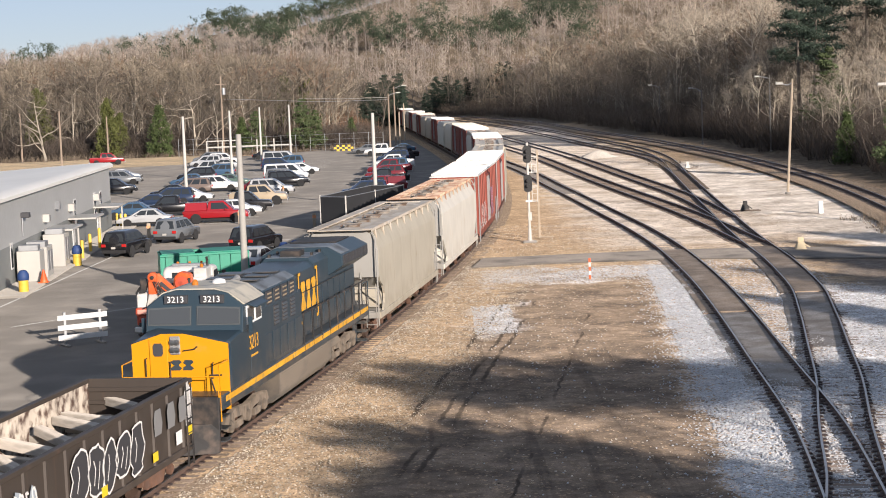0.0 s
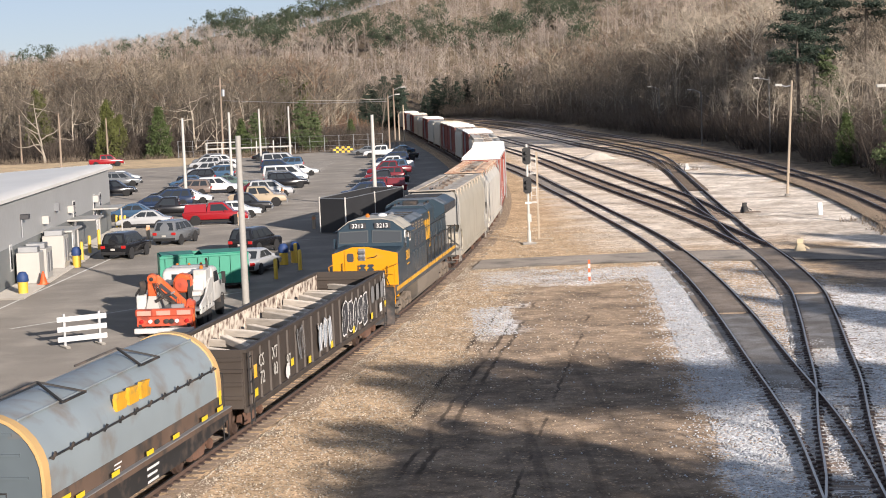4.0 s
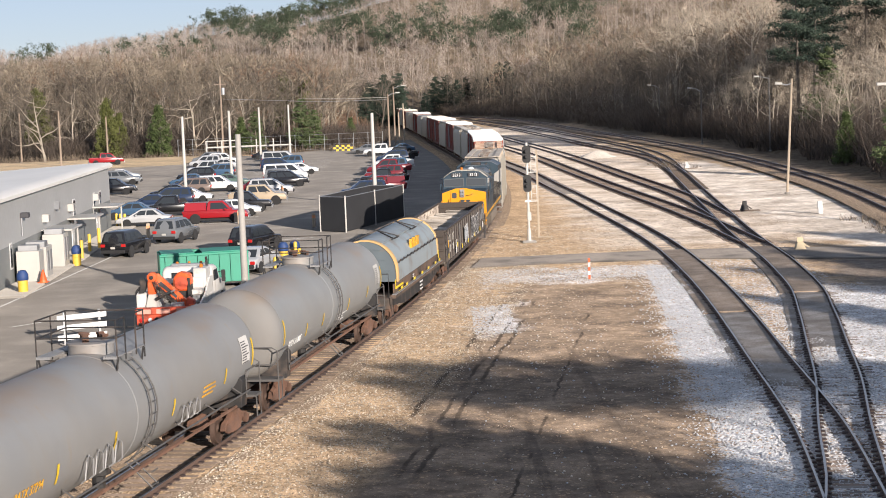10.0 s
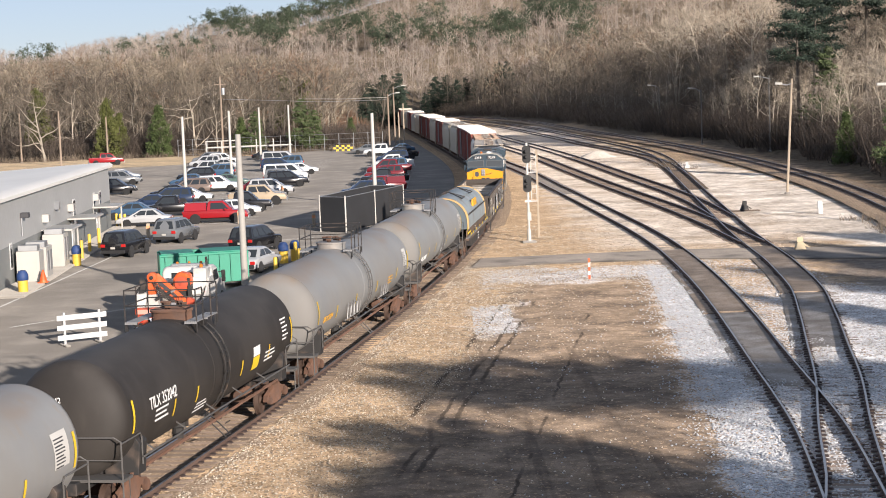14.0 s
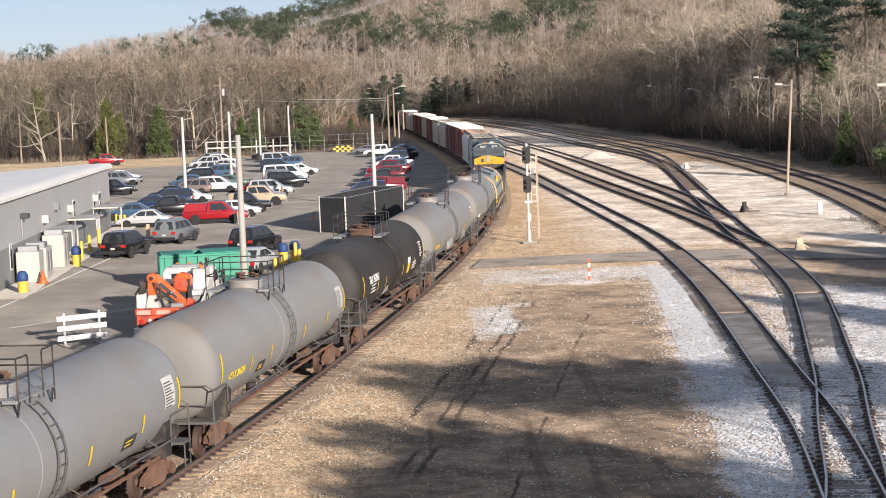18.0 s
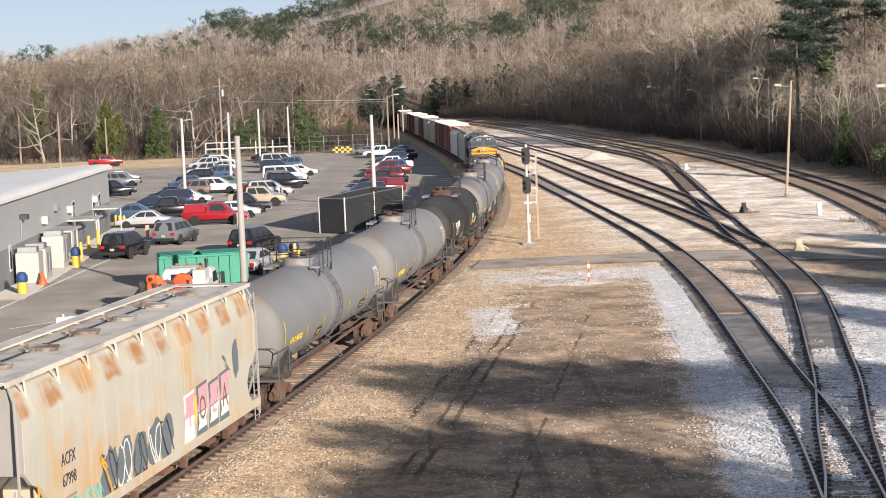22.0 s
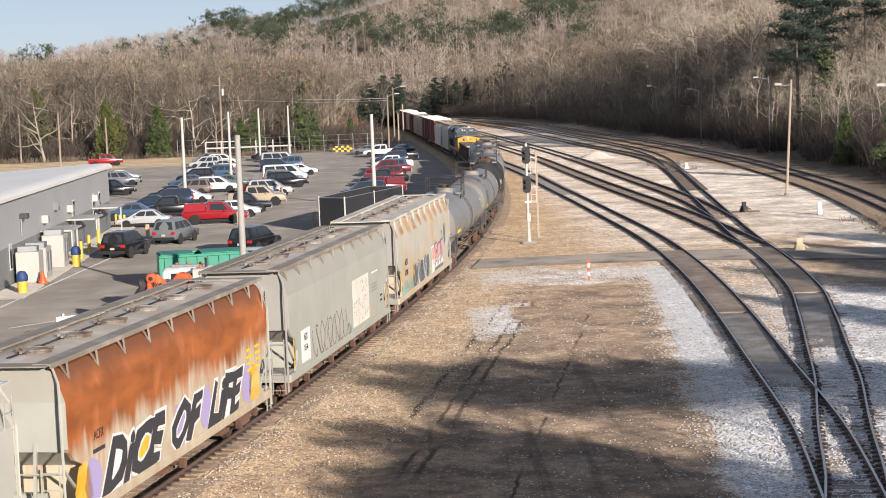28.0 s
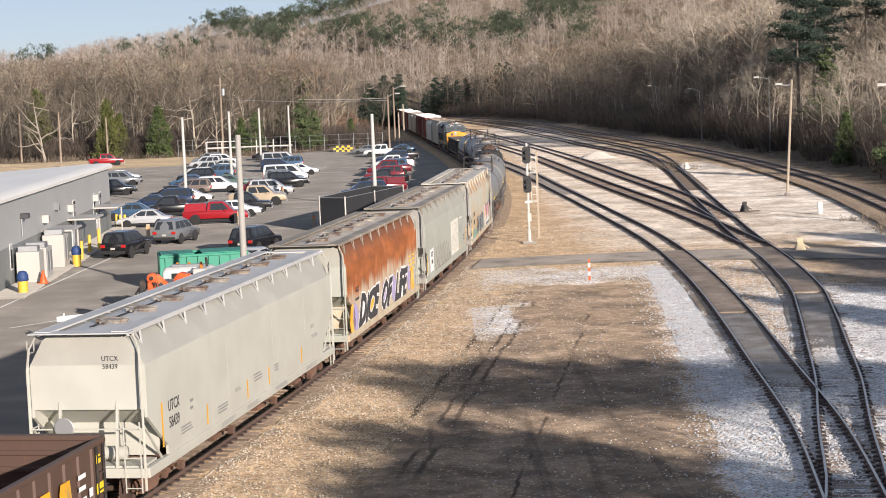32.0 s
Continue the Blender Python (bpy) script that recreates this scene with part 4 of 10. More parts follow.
def tank_car(label, length, body, u, text="", text_mat=None, bits=None, dome_dark=False, spin=True, text_at=(2.35, -15, 0.32), head_text="203220", head_mat=None):
    car = car_base("tank_car", label, "tank car", length, spin)
    L, R, ZC = length - 2.3, 1.47, 2.5
    end = [(0.0, -L / 2)]
    for i in range(1, 9):
        a = math.pi / 2 * i / 8
        end.append((R * math.sin(a) ** 0.8, -L / 2 + 0.56 * (1 - math.cos(a))))
    knuckle = end[-1][1]
    ring = [(R, -0.9), (R + 0.012, -0.88), (R + 0.012, 0.88), (R, 0.9)]
    barrel = [(R - 0.02, knuckle), (R, knuckle + 0.004), (R, -L / 4)] + ring + [(R, L / 4), (R, -knuckle - 0.004), (R - 0.02, -knuckle)]
    part("tank_shell", Mesh().lathe(barrel, "y", (0, 0, ZC), 44), body, car, smooth=30)
    for s in (-1, 1):
        part("tank_head", Mesh().lathe([(r, -s * h) for r, h in end], "y", (0, 0, ZC), 44), head_mat or BLACK_TANK, car, "dusty dished tank end, grey ones darkened for shade", smooth=40)
    for s in (-1, 1):
        part("stub_sill", Mesh().box(-0.35, 0.35, s * (L / 2 - 3.6) if s > 0 else -length / 2 + 0.75, length / 2 - 0.75 if s > 0 else -(L / 2 - 3.6), 0.78, 1.1), BLACK, car, bevel=0.02)
    for s in (-1, 1):
        yb = s * (length / 2 - 2.6)
        sad = Mesh()
        sad.prism_y([(-1.35, 0.95), (1.35, 0.95), (1.42, 1.75), (1.3, 1.9), (0.8, 1.28), (0, 1.08), (-0.8, 1.28), (-1.3, 1.9), (-1.42, 1.75)], yb - 0.28, yb + 0.28)
        part("saddle", sad, BLACK, car, bevel=0.015)
        pl = Mesh().box(-1.45, 1.45, s * (length / 2 - 1.35) - 0.32, s * (length / 2 - 1.35) + 0.32, 1.06, 1.13)
        part("end_platform", pl, BAR_DARK, car)
        hr = Mesh()
        ye = s * (length / 2 - 1.05)
        hr.tube([(-1.42, ye, 1.1), (-1.42, ye, 2.05), (-1.25, ye, 2.15), (1.25, ye, 2.15), (1.42, ye, 2.05), (1.42, ye, 1.1)], 0.024)
        hr.tube([(-1.42, ye, 1.6), (1.42, ye, 1.6)], 0.018)
        for x in (-1.42, 1.42):
            hr.tube([(x, ye, 2.0), (x, ye - s * 1.35, 2.0), (x, ye - s * 1.45, 1.9), (x, ye - s * 1.45, 1.2)], 0.022)
            hr.tube([(x, ye, 1.1), (x, ye, 0.45), (x, ye - s * 0.45, 0.45), (x, ye - s * 0.45, 1.1)], 0.022)
        part("end_rail", hr, BAR_DARK, car)
    part("brake_cylinder", Mesh().lathe([(0, -0.45), (0.2, -0.42), (0.2, 0.4), (0.1, 0.5), (0, 0.5)], "y", (0.55, length / 2 - 4.6, 0.85), 12), RUST, car, smooth=40)
    part("bottom_valve", Mesh().lathe([(0.0, 0.45), (0.17, 0.45), (0.17, 0.75), (0.32, 0.8), (0.32, 1.05), (0, 1.05)], "z", (0, 0, 0), 12), BLACK, car)
    # long hand rails with brackets below the shell
    for x in (-1.5, 1.5):
        m = Mesh().tube([(x, -length / 2 + 2.4, 1.42), (x, length / 2 - 2.4, 1.42)], 0.028)
        y = -length / 2 + 3.2
        while y < length / 2 - 3:
            m.beam((x, y, 1.42), (x * 0.8, y, 1.62), 0.03)
            y += 2.6
        part("side_rail", m, BAR_DARK, car)
    run_ = Mesh()
    for x in (-1.2, 1.2):
        run_.beam((x, -length / 2 + 2.2, 1.0), (x, length / 2 - 2.2, 1.0), 0.06)
    part("brake_pipe", run_, RUST, car)
    # dome with platform and railing
    dm = Mesh().lathe([(0.0, 3.85), (0.58, 3.88), (0.58, 4.14), (0.62, 4.15), (0.62, 4.20), (0.5, 4.23), (0, 4.25)], "z", (0, 0, 0), 20)
    dome = part("dome", dm, RUST if dome_dark else body, car, "bolted manway housing", smooth=30)
    for x, y, h in ((-0.28, 0.2, 0.14), (0.3, 0.15, 0.1), (0.0, -0.35, 0.2), (0.1, 0.4, 0.12)):
        part("valve", Mesh().lathe([(0.09, 4.21), (0.09, 4.21 + h), (0.12, 4.21 + h), (0.12, 4.26 + h), (0, 4.27 + h)], "z", (x, y, 0), 8), RUST, dome)
    pf = Mesh()
    for x0, x1 in ((-1.06, -0.70), (0.70, 1.06)):
        for k in range(6):
            pf.box(x0 + k * 0.062, x0 + k * 0.062 + 0.045, -1.0, 1.0, 3.93, 3.96)
        for y in (-0.98, 0, 0.98):
            pf.box(x0, x1, y - 0.03, y + 0.03, 3.89, 3.93)
    part("platform", pf, GREY_BAR, car)
    rl = Mesh()
    for x in (-1.05, 1.05):
        for y in (-0.98, 0.98):
            rl.tube([(x, y, 3.65), (x, y, 4.86)], 0.021)
        if x < 0:
            rl.tube([(x, 0, 3.75), (x, 0, 4.86)], 0.021)
            for z in (4.42, 4.86):
                rl.tube([(x, -0.98, z), (x, 0.98, z)], 0.021)
        else:
            # open at the ladder: a short rail on each hand
            for y in (-0.98, 0.98):
                for z in (4.42, 4.86):
                    rl.tube([(x, y, z), (x, y * 0.42, z), (x, y * 0.38, z - 0.06)], 0.021)
                rl.tube([(x, y * 0.38, 3.8), (x, y * 0.38, 4.80)], 0.021)
    for y in (-0.98, 0.98):
        for z in (4.42, 4.86):
            rl.tube([(-1.05, y, z), (1.05, y, z)], 0.021)
    for s in (-1, 1):
        for y in (-0.9, 0.9):
            rl.beam((s * 1.05, y, 3.93), (s * 0.98, y, 3.55), 0.04)
            rl.beam((s * 1.05, y, 3.93), (s * 0.60, y, 3.83), 0.04)
    part("platform_rail", rl, BLACK, car)
    for s in (-1, 1):
        ld = Mesh()
        for dy in (-0.22, 0.22):
            pts = []
            for i in range(11):
                a = math.radians(52 - i * 11)
                pts.append((s * (R + 0.12) * math.cos(a), dy, ZC + (R + 0.12) * math.sin(a)))
            pts.append((s * 1.5, dy, 0.5))
            ld.tube(pts, 0.022, 5)
        for i in range(11):
            a = math.radians(50 - i * 11)
            q = (s * (R + 0.12) * math.cos(a), 0, ZC + (R + 0.12) * math.sin(a))
            ld.tube([(q[0], -0.22, q[2]), (q[0], 0.22, q[2])], 0.017, 5)
        for z in (0.55, 0.9, 1.25):
            ld.tube([(s * 1.5, -0.22, z), (s * 1.5, 0.22, z)], 0.017, 5)
        part("ladder", ld, BLACK if dome_dark else BAR_DARK, car)

    def curved(y, a0, a1, w, material, name="reflector_strip"):
        """A strip on the shell from angle a0 to a1 above the middle."""
        rr = R + 0.016
        rings = []
        for i in range(7):
            a = math.radians(a0 + (a1 - a0) * i / 6)
            rings.append([(rr * math.cos(a), y - w / 2, ZC + rr * math.sin(a)), (rr * math.cos(a), y + w / 2, ZC + rr * math.sin(a))])
        part(name, Mesh().loft(rings, caps=False, closed=False), material, car)
    for y, a in ((-L / 2 + 0.75, 0), (-L / 2 + 3.9, -14), (-2.4, -14), (1.9, -14), (L / 2 - 3.4, -12), (L / 2 - 0.7, 0)):
        big = a == 0
        curved(y, a - (16 if big else 9), a + (16 if big else 9), 0.12, STRIP_YELLOW)

    def shell_text(txt, y, ang, size, material, sq=0.9):
        a = math.radians(ang)
        mm = Matrix.Translation(((R + 0.02) * math.cos(a), y, ZC + (R + 0.02) * math.sin(a))) @ Matrix.Rotation(-a, 4, "Y") @ on_side(0, 0, 0)
        letters(txt, size, material, car, mm, "lettering", sq)

    def shell_bars(y, ang, w, rows, h, material):
        a = math.radians(ang)
        holder = Mesh()
        rng = random.Random(int(y * 10) + rows)
        for i in range(rows):
            z = h / 2 - (i + 0.5) * h / rows
            holder.box(R + 0.012, R + 0.018, y - w / 2, y - w / 2 + w * rng.uniform(0.6, 1), z - h / rows * 0.2, z + h / rows * 0.2)
        holder.moved(Matrix.Translation((0, 0, ZC)) @ Matrix.Rotation(-a, 4, "Y"))
        tagged(part("data_panel", holder, material, car), kind="stuff")
    if text:
        shell_text(text, -L / 2 + text_at[0], text_at[1], text_at[2], text_mat)
    if not dome_dark:
        curved(L / 2 - 1.45, -9, 22, 0.8, PLATE_WHITE, "data_plate")
        for aa in (-5, 4, 13):
            shell_bars(L / 2 - 1.45, aa, 0.66, 3, 0.24, INK)
    else:
        for aa in (-4, 6, 16):
            shell_bars(L / 2 - 1.5, aa, 0.75, 2, 0.24, WHITE)
    letters(head_text, 0.2, text_mat, car, on_end(-0.35, -L / 2 - 0.004, 3.05), "head_lettering", 0.9)
    hb = Mesh()
    for k in range(4):
        hb.box(-0.75, -0.75 + (0.7, 0.5, 0.6, 0.35)[k], -L / 2 - 0.006, -L / 2 - 0.002, 2.82 - k * 0.11, 2.86 - k * 0.11)
    tagged(part("data_panel", hb, text_mat, car), kind="stuff")
    for kind_, y, a in bits or ():
        if kind_ == "placard":
            curved(y, a - 7, a + 7, 0.85, INK, "hazard_panel")
            shell_bars(y, a, 0.6, 2, 0.2, YELLOW)
        elif kind_ == "sticker":
            curved(y, a - 15, a + 1, 0.72, YELLOW, "yellow_sticker")
            curved(y, a + 1.5, a + 13, 0.72, WHITE, "white_sticker")
        elif kind_ == "bars":
            shell_bars(y, a, 1.2, 3, 0.4, text_mat)
    cars.append((car, u, length))
    return car


def hopper(label, length, body, roof, u, rust_frame=None, style="round", hatch_mat=None, spin=True, detail=True, top=4.42, walk_mat=None):
    """Covered hopper: rounded side sheets, sloped ends, hopper pockets, trough hatches and roof walk."""
    car = car_base("covered_hopper", label, "hopper car", length, spin)
    a = length / 2 - 1.05
    H = top
    bm = 1.52
    if style == "round":
        half_ = [(bm, 2.55), (bm, H - 0.80), (1.50, H - 0.70), (1.32, H - 0.20), (1.22, H - 0.06), (1.05, H)]
    else:
        half_ = [(bm, 2.55), (bm, H - 0.82), (1.505, H - 0.74), (1.16, H - 0.14), (1.08, H - 0.06), (1.0, H)]
    up = [(-x, z) for x, z in half_] + [(0, H + 0.06)] + [(x, z) for x, z in reversed(half_)]
    part("body", Mesh().prism_y(up, -a + 0.25, a - 0.25), body, car, smooth=16)
    # lower side sheets, cut back at the ends
    if style == "round":
        prof = [(-a + 0.2, 2.6), (-a + 0.55, 2.3), (-a + 1.05, 2.1), (-a + 1.3, 1.75), (-a + 1.25, 1.4), (-a + 0.95, 1.15), (-a + 0.9, 0.95)]
    else:
        prof = [(-a + 0.25, 2.6), (-a + 0.25, 2.35), (-a + 1.7, 1.35), (-a + 1.75, 0.95)]
    poly = prof + [(-y, z) for y, z in reversed(prof)]
    for s in (-1, 1):
        part("side_sheet", Mesh().prism_x(poly, s * 1.44, s * 1.522), body, car)
        part("side_sill", Mesh().box(min(s * 1.40, s * 1.56), max(s * 1.40, s * 1.56), -a + 0.1, a - 0.1, 0.84, 1.10), body, car, bevel=0.015)
    for s in (-1, 1):
        sl_ = Mesh()
        sl_.prism_x([(s * (a - 0.25), 2.7), (s * (a - 0.3), 2.6), (s * (a - 3.1), 1.05), (s * (a - 3.0), 1.2)], -1.43, 1.43)
        part("slope_sheet", sl_, rust_frame or body, car)
        part("end_sheet", Mesh().prism_y([(x * 0.992, z) for x, z in up], s * (a - 0.25), s * (a - 0.235)), rust_frame or body, car, "plain end wall")
        # end frame: posts, cross beam, platform, ladders
        ef = Mesh()
        for x in (-1.48, 1.48):
            ef.tube([(x, s * a, 0.55), (x, s * a, 3.6), (x * 0.97, s * (a - 0.08), H - 0.3), (x * 0.85, s * (a - 0.2), H + 0.05)], 0.035, 6)
            ef.beam((x, s * a, 2.2), (x * 0.98, s * (a - 1.4), 1.05), 0.05)
        for x in (-0.75, 0.75):
            ef.beam((x, s * a, 1.0), (x, s * (a - 0.25), 2.75), 0.07)
        ef.box(-1.5, 1.5, s * a - 0.07, s * a + 0.07, 0.88, 1.12)
        ef.tube([(-1.46, s * a, 2.1), (1.46, s * a, 2.1)], 0.022, 6)
        part("end_frame", ef, rust_frame or body, car)
        for args in ((1.5 * s, s * a - s * 0.35, 0.45, H - 0.1, 0.42, True), (-1.2 * s, s * a + 0.08 * s, 0.5, 2.3, 0.42, False)):
            part("ladder", ladder(Mesh(), *args, r=0.013), rust_frame or body, car)
        part("end_bulkhead", Mesh().prism_y([(-1.36, 1.16), (1.36, 1.16), (1.40, 1.5), (1.36, 2.05), (1.1, 2.45), (-1.1, 2.45), (-1.36, 2.05), (-1.40, 1.5)], s * (a - 1.42), s * (a - 1.36)), body, car, "plate under the sloped end")
        part("centre_sill", Mesh().box(-0.32, 0.32, s * (a - 3.4), s * (a + 0.2), 0.78, 1.1), BLACK, car)
        part("end_deck", Mesh().box(-1.4, 1.4, s * (a - 1.1), s * (a - 0.05), 1.10, 1.16), rust_frame or body, car)
    part("brake_wheel", Mesh().lathe([(0.24, 0.0), (0.27, 0.02), (0.24, 0.05)], "y", (-0.55, -a - 0.12, 2.15), 16), GREY_BAR, car)
    part("air_tank", Mesh().lathe([(0, -0.5), (0.18, -0.46), (0.18, 0.46), (0, 0.5)], "x", (0.3, -a + 0.7, 1.36), 12), rust_frame or body, car, smooth=40)
    n = 4 if length > 19 else 3
    for i in range(n):
        y = (i - (n - 1) / 2) * (2 * a - 6.2) / (n - 1)
        w = (2 * a - 6.2) / (n - 1) / 2
        hp = Mesh().loft([[(-1.35, y - w + 0.15, 1.05), (1.35, y - w + 0.15, 1.05), (1.35, y + w - 0.15, 1.05), (-1.35, y + w - 0.15, 1.05)],
                          [(-0.7, y - 0.45, 0.36), (0.7, y - 0.45, 0.36), (0.7, y + 0.45, 0.36), (-0.7, y + 0.45, 0.36)]])
        part("hopper_pocket", hp, rust_frame or RUST, car)
        gt = Mesh().box(-0.95, 0.95, y - 0.5, y + 0.5, 0.28, 0.38)
        for x in (-1.02, 1.02):
            gt.lathe([(0, x - 0.12), (0.05, x - 0.1), (0.05, x * 1.32 - 0.1), (0.13, x * 1.32 - 0.08), (0.13, x * 1.32 + 0.08), (0, x * 1.32 + 0.1)] if x > 0 else [(0, x * 1.32 - 0.1), (0.13, x * 1.32 - 0.08), (0.13, x * 1.32 + 0.08), (0.05, x * 1.32 + 0.1), (0.05, x + 0.1), (0, x + 0.12)], "x", (0, y, 0.52), 10)
        part("outlet_gate", gt, RUST, car)
    if not detail:
        cars.append((car, u, length))
        return car
    part("roof_sheet", Mesh().prism_y([(-1.2, H), (-1.12, H - 0.03), (0, H + 0.05), (1.12, H - 0.03), (1.2, H), (1.1, H + 0.02), (0, H + 0.10), (-1.1, H + 0.02)], -a + 0.3, a - 0.3), roof, car)
    for s in (-1, 1):
        wo, wi = (1.34, 0.92) if style == "round" else (1.22, 0.80)
        rw = Mesh().box(min(s * wi, s * wo), max(s * wi, s * wo), -a - 0.05, a + 0.05, H + 0.10, H + 0.15)
        rw.box(min(s * (wo - 0.02), s * (wo + 0.005)), max(s * (wo - 0.02), s * (wo + 0.005)), -a - 0.05, a + 0.05, H + 0.04, H + 0.155)
        part("running_board", rw, walk_mat or roof, car, "steel roof walkway")
        br = Mesh()
        k = -a + 0.9
        while k < a:
            foot = (s * (wo + 0.02), k, H - (0.34 if style == "round" else 0.32))
            br.beam((s * (wo - 0.02), k, H + 0.10), foot, 0.04)
            br.beam((s * (wo - 0.03), k - 0.42, H + 0.09), foot, 0.028)
            br.beam((s * (wi + 0.1), k, H + 0.02), (s * (wo - 0.02), k, H + 0.09), 0.035)
            k += 1.8
        tagged(part("walk_bracing", br, walk_mat or roof, car), kind="stuff")
    for s in (-1, 1):
        part("end_walkway", Mesh().box(-1.3, 1.3, s * a - 0.25, s * a + 0.25, H + 0.10, H + 0.13), walk_mat or roof, car)
    part("hatch_batten", Mesh().box(-0.24, -0.14, -a + 1.2, a - 1.2, H + 0.06, H + 0.11), BLACK, car, "dark bar along the hatch row")
    nh = 8 if length > 21 else 6
    for i in range(nh):
        y = (i - (nh - 1) / 2) * (2 * a - 2.0) / nh
        hm = Mesh()
        hm.lathe([(0.0, H + 0.05), (0.30, H + 0.06), (0.30, H + 0.12), (0.34, H + 0.13), (0.32, H + 0.17), (0.15, H + 0.20), (0, H + 0.20)], "z", (0.12, y, 0), 14)
        hm.beam((-0.36, y + 0.02, H + 0.20), (0.50, y - 0.04, H + 0.20), 0.04)
        hm.beam((-0.1, y - 0.55, H + 0.15), (-0.1, y + 0.5, H + 0.15), 0.06)
        hm.box(-0.40, -0.32, y - 0.10, y + 0.04, H + 0.05, H + 0.17)
        hm.beam((0.02, y - 0.62, H + 0.10), (0.02, y - 0.40, H + 0.17), 0.05)
        part("hatch", hm, hatch_mat or HATCH, car, "worn metal loading hatch")
    cars.append((car, u, length))
    return car


def gondola(label, length, paint, inside, u, top=2.75, load=None, spin=True):
    car = car_base("gondola_car", label, "gondola car", length, spin)
    a = length / 2 - 0.8
    for s in (-1, 1):
        part("side_wall", Mesh().box(min(s * 1.40, s * 1.45), max(s * 1.40, s * 1.45), -a, a, 0.95, top), paint, car)
        part("top_chord", Mesh().box(min(s * 1.36, s * 1.54), max(s * 1.36, s * 1.54), -a, a, top, top + 0.12), paint, car, bevel=0.015)
        part("side_sill", Mesh().box(min(s * 1.38, s * 1.52), max(s * 1.38, s * 1.52), -a, a, 0.82, 1.0), paint, car, bevel=0.015)
        part("lining", Mesh().box(min(s * 1.385, s * 1.398), max(s * 1.385, s * 1.398), -a + 0.07, a - 0.07, 1.12, top), inside, car, "flaking rusty inner wall")
        nr = 19
        for i in range(nr):
            y = -a + 0.7 + (2 * a - 1.4) * i / (nr - 1)
            part("side_rib", mesh_once("rib%.2f" % top, lambda: Mesh().prism_z([(0, -0.085), (0.055, -0.06), (0.055, 0.06), (0, 0.085)], 0.98, top).data("side_rib")), paint, car, at=pose(s * 1.45, y, 0, 0, 0, 0 if s > 0 else 180))
        e = Mesh().box(-1.4, 1.4, s * a - 0.05, s * a + 0.05, 0.95, top + 0.12)
        for z in (1.3, 1.7, 2.1, 2.45):
            e.box(-1.42, 1.42, s * a - 0.12, s * a + 0.12, z - 0.06, z + 0.06)
        part("end_wall", e, paint, car, bevel=0.01)
        part("centre_sill", Mesh().box(-0.3, 0.3, s * (a - 4), s * (a + 0.1), 0.72, 1.0), BLACK, car)
        for x in (-1.55, 1.55):
            part("ladder", ladder(Mesh(), x, s * (a - 0.4), 0.45, top), BLACK, car)
    part("floor", Mesh().box(-1.42, 1.42, -a, a, 1.0, 1.1), inside, car)
    cars.append((car, u, length))
    return car


def box_car(label, length, paint, roof, u, spin=False, top=4.55):
    car = car_base("box_car", label, "box car", length, spin)
    a = length / 2 - 0.75
    part("body", Mesh().box(-1.45, 1.45, -a, a, 0.95, top), paint, car, bevel=0.03)
    part("roof", Mesh().prism_y([(-1.52, top), (1.52, top), (1.52, top + 0.06), (0, top + 0.2), (-1.52, top + 0.06)], -a - 0.03, a + 0.03), roof, car, "galvanised metal roof")
    rr = Mesh()
    for i in range(14):
        y = -a + 0.6 + i * (2 * a - 1.2) / 13
        rr.prism_x([(y - 0.05, top + 0.05), (y + 0.05, top + 0.05), (y + 0.03, top + 0.24), (y - 0.03, top + 0.24)], -1.45, 1.45)
    tagged(part("roof_ribs", rr, roof, car), kind="stuff")
    for s in (-1, 1):
        for y in np.linspace(-a + 0.5, a - 0.5, 12):
            if abs(y) > 2.0:
                part("side_post", mesh_once("bxp", lambda: Mesh().prism_z([(0, -0.07), (0.05, -0.045), (0.05, 0.045), (0, 0.07)], 1.0, top - 0.05).data("side_post")), paint, car, at=pose(s * 1.45, float(y), 0, 0, 0, 0 if s > 0 else 180))
        part("sliding_door", Mesh().box(min(s * 1.46, s * 1.54), max(s * 1.46, s * 1.54), -1.8, 1.8, 1.1, top - 0.25), paint, car, bevel=0.02)
        for y in (-1.2, -0.4, 0.4, 1.2):
            part("lock_bar", Mesh().beam((s * 1.56, y, 1.2), (s * 1.56, y, top - 0.4), 0.05), GREY_BAR, car)
        part("side_sill", Mesh().box(min(s * 1.3, s * 1.47), max(s * 1.3, s * 1.47), -a + 1.6, a - 1.6, 0.7, 0.98), paint, car)
        part("ladder", ladder(Mesh(), 1.5, s * (a - 0.4), 0.45, 2.2 if s > 0 else top), GREY_BAR, car)
        part("ladder", ladder(Mesh(), -1.1 * s, s * (a + 0.05), 0.5, top, along_y=False), GREY_BAR, car)
        part("centre_sill", Mesh().box(-0.3, 0.3, s * (a - 4), s * (a + 0.1), 0.72, 1.0), BLACK, car)
    cars.append((car, u, length))
    return car


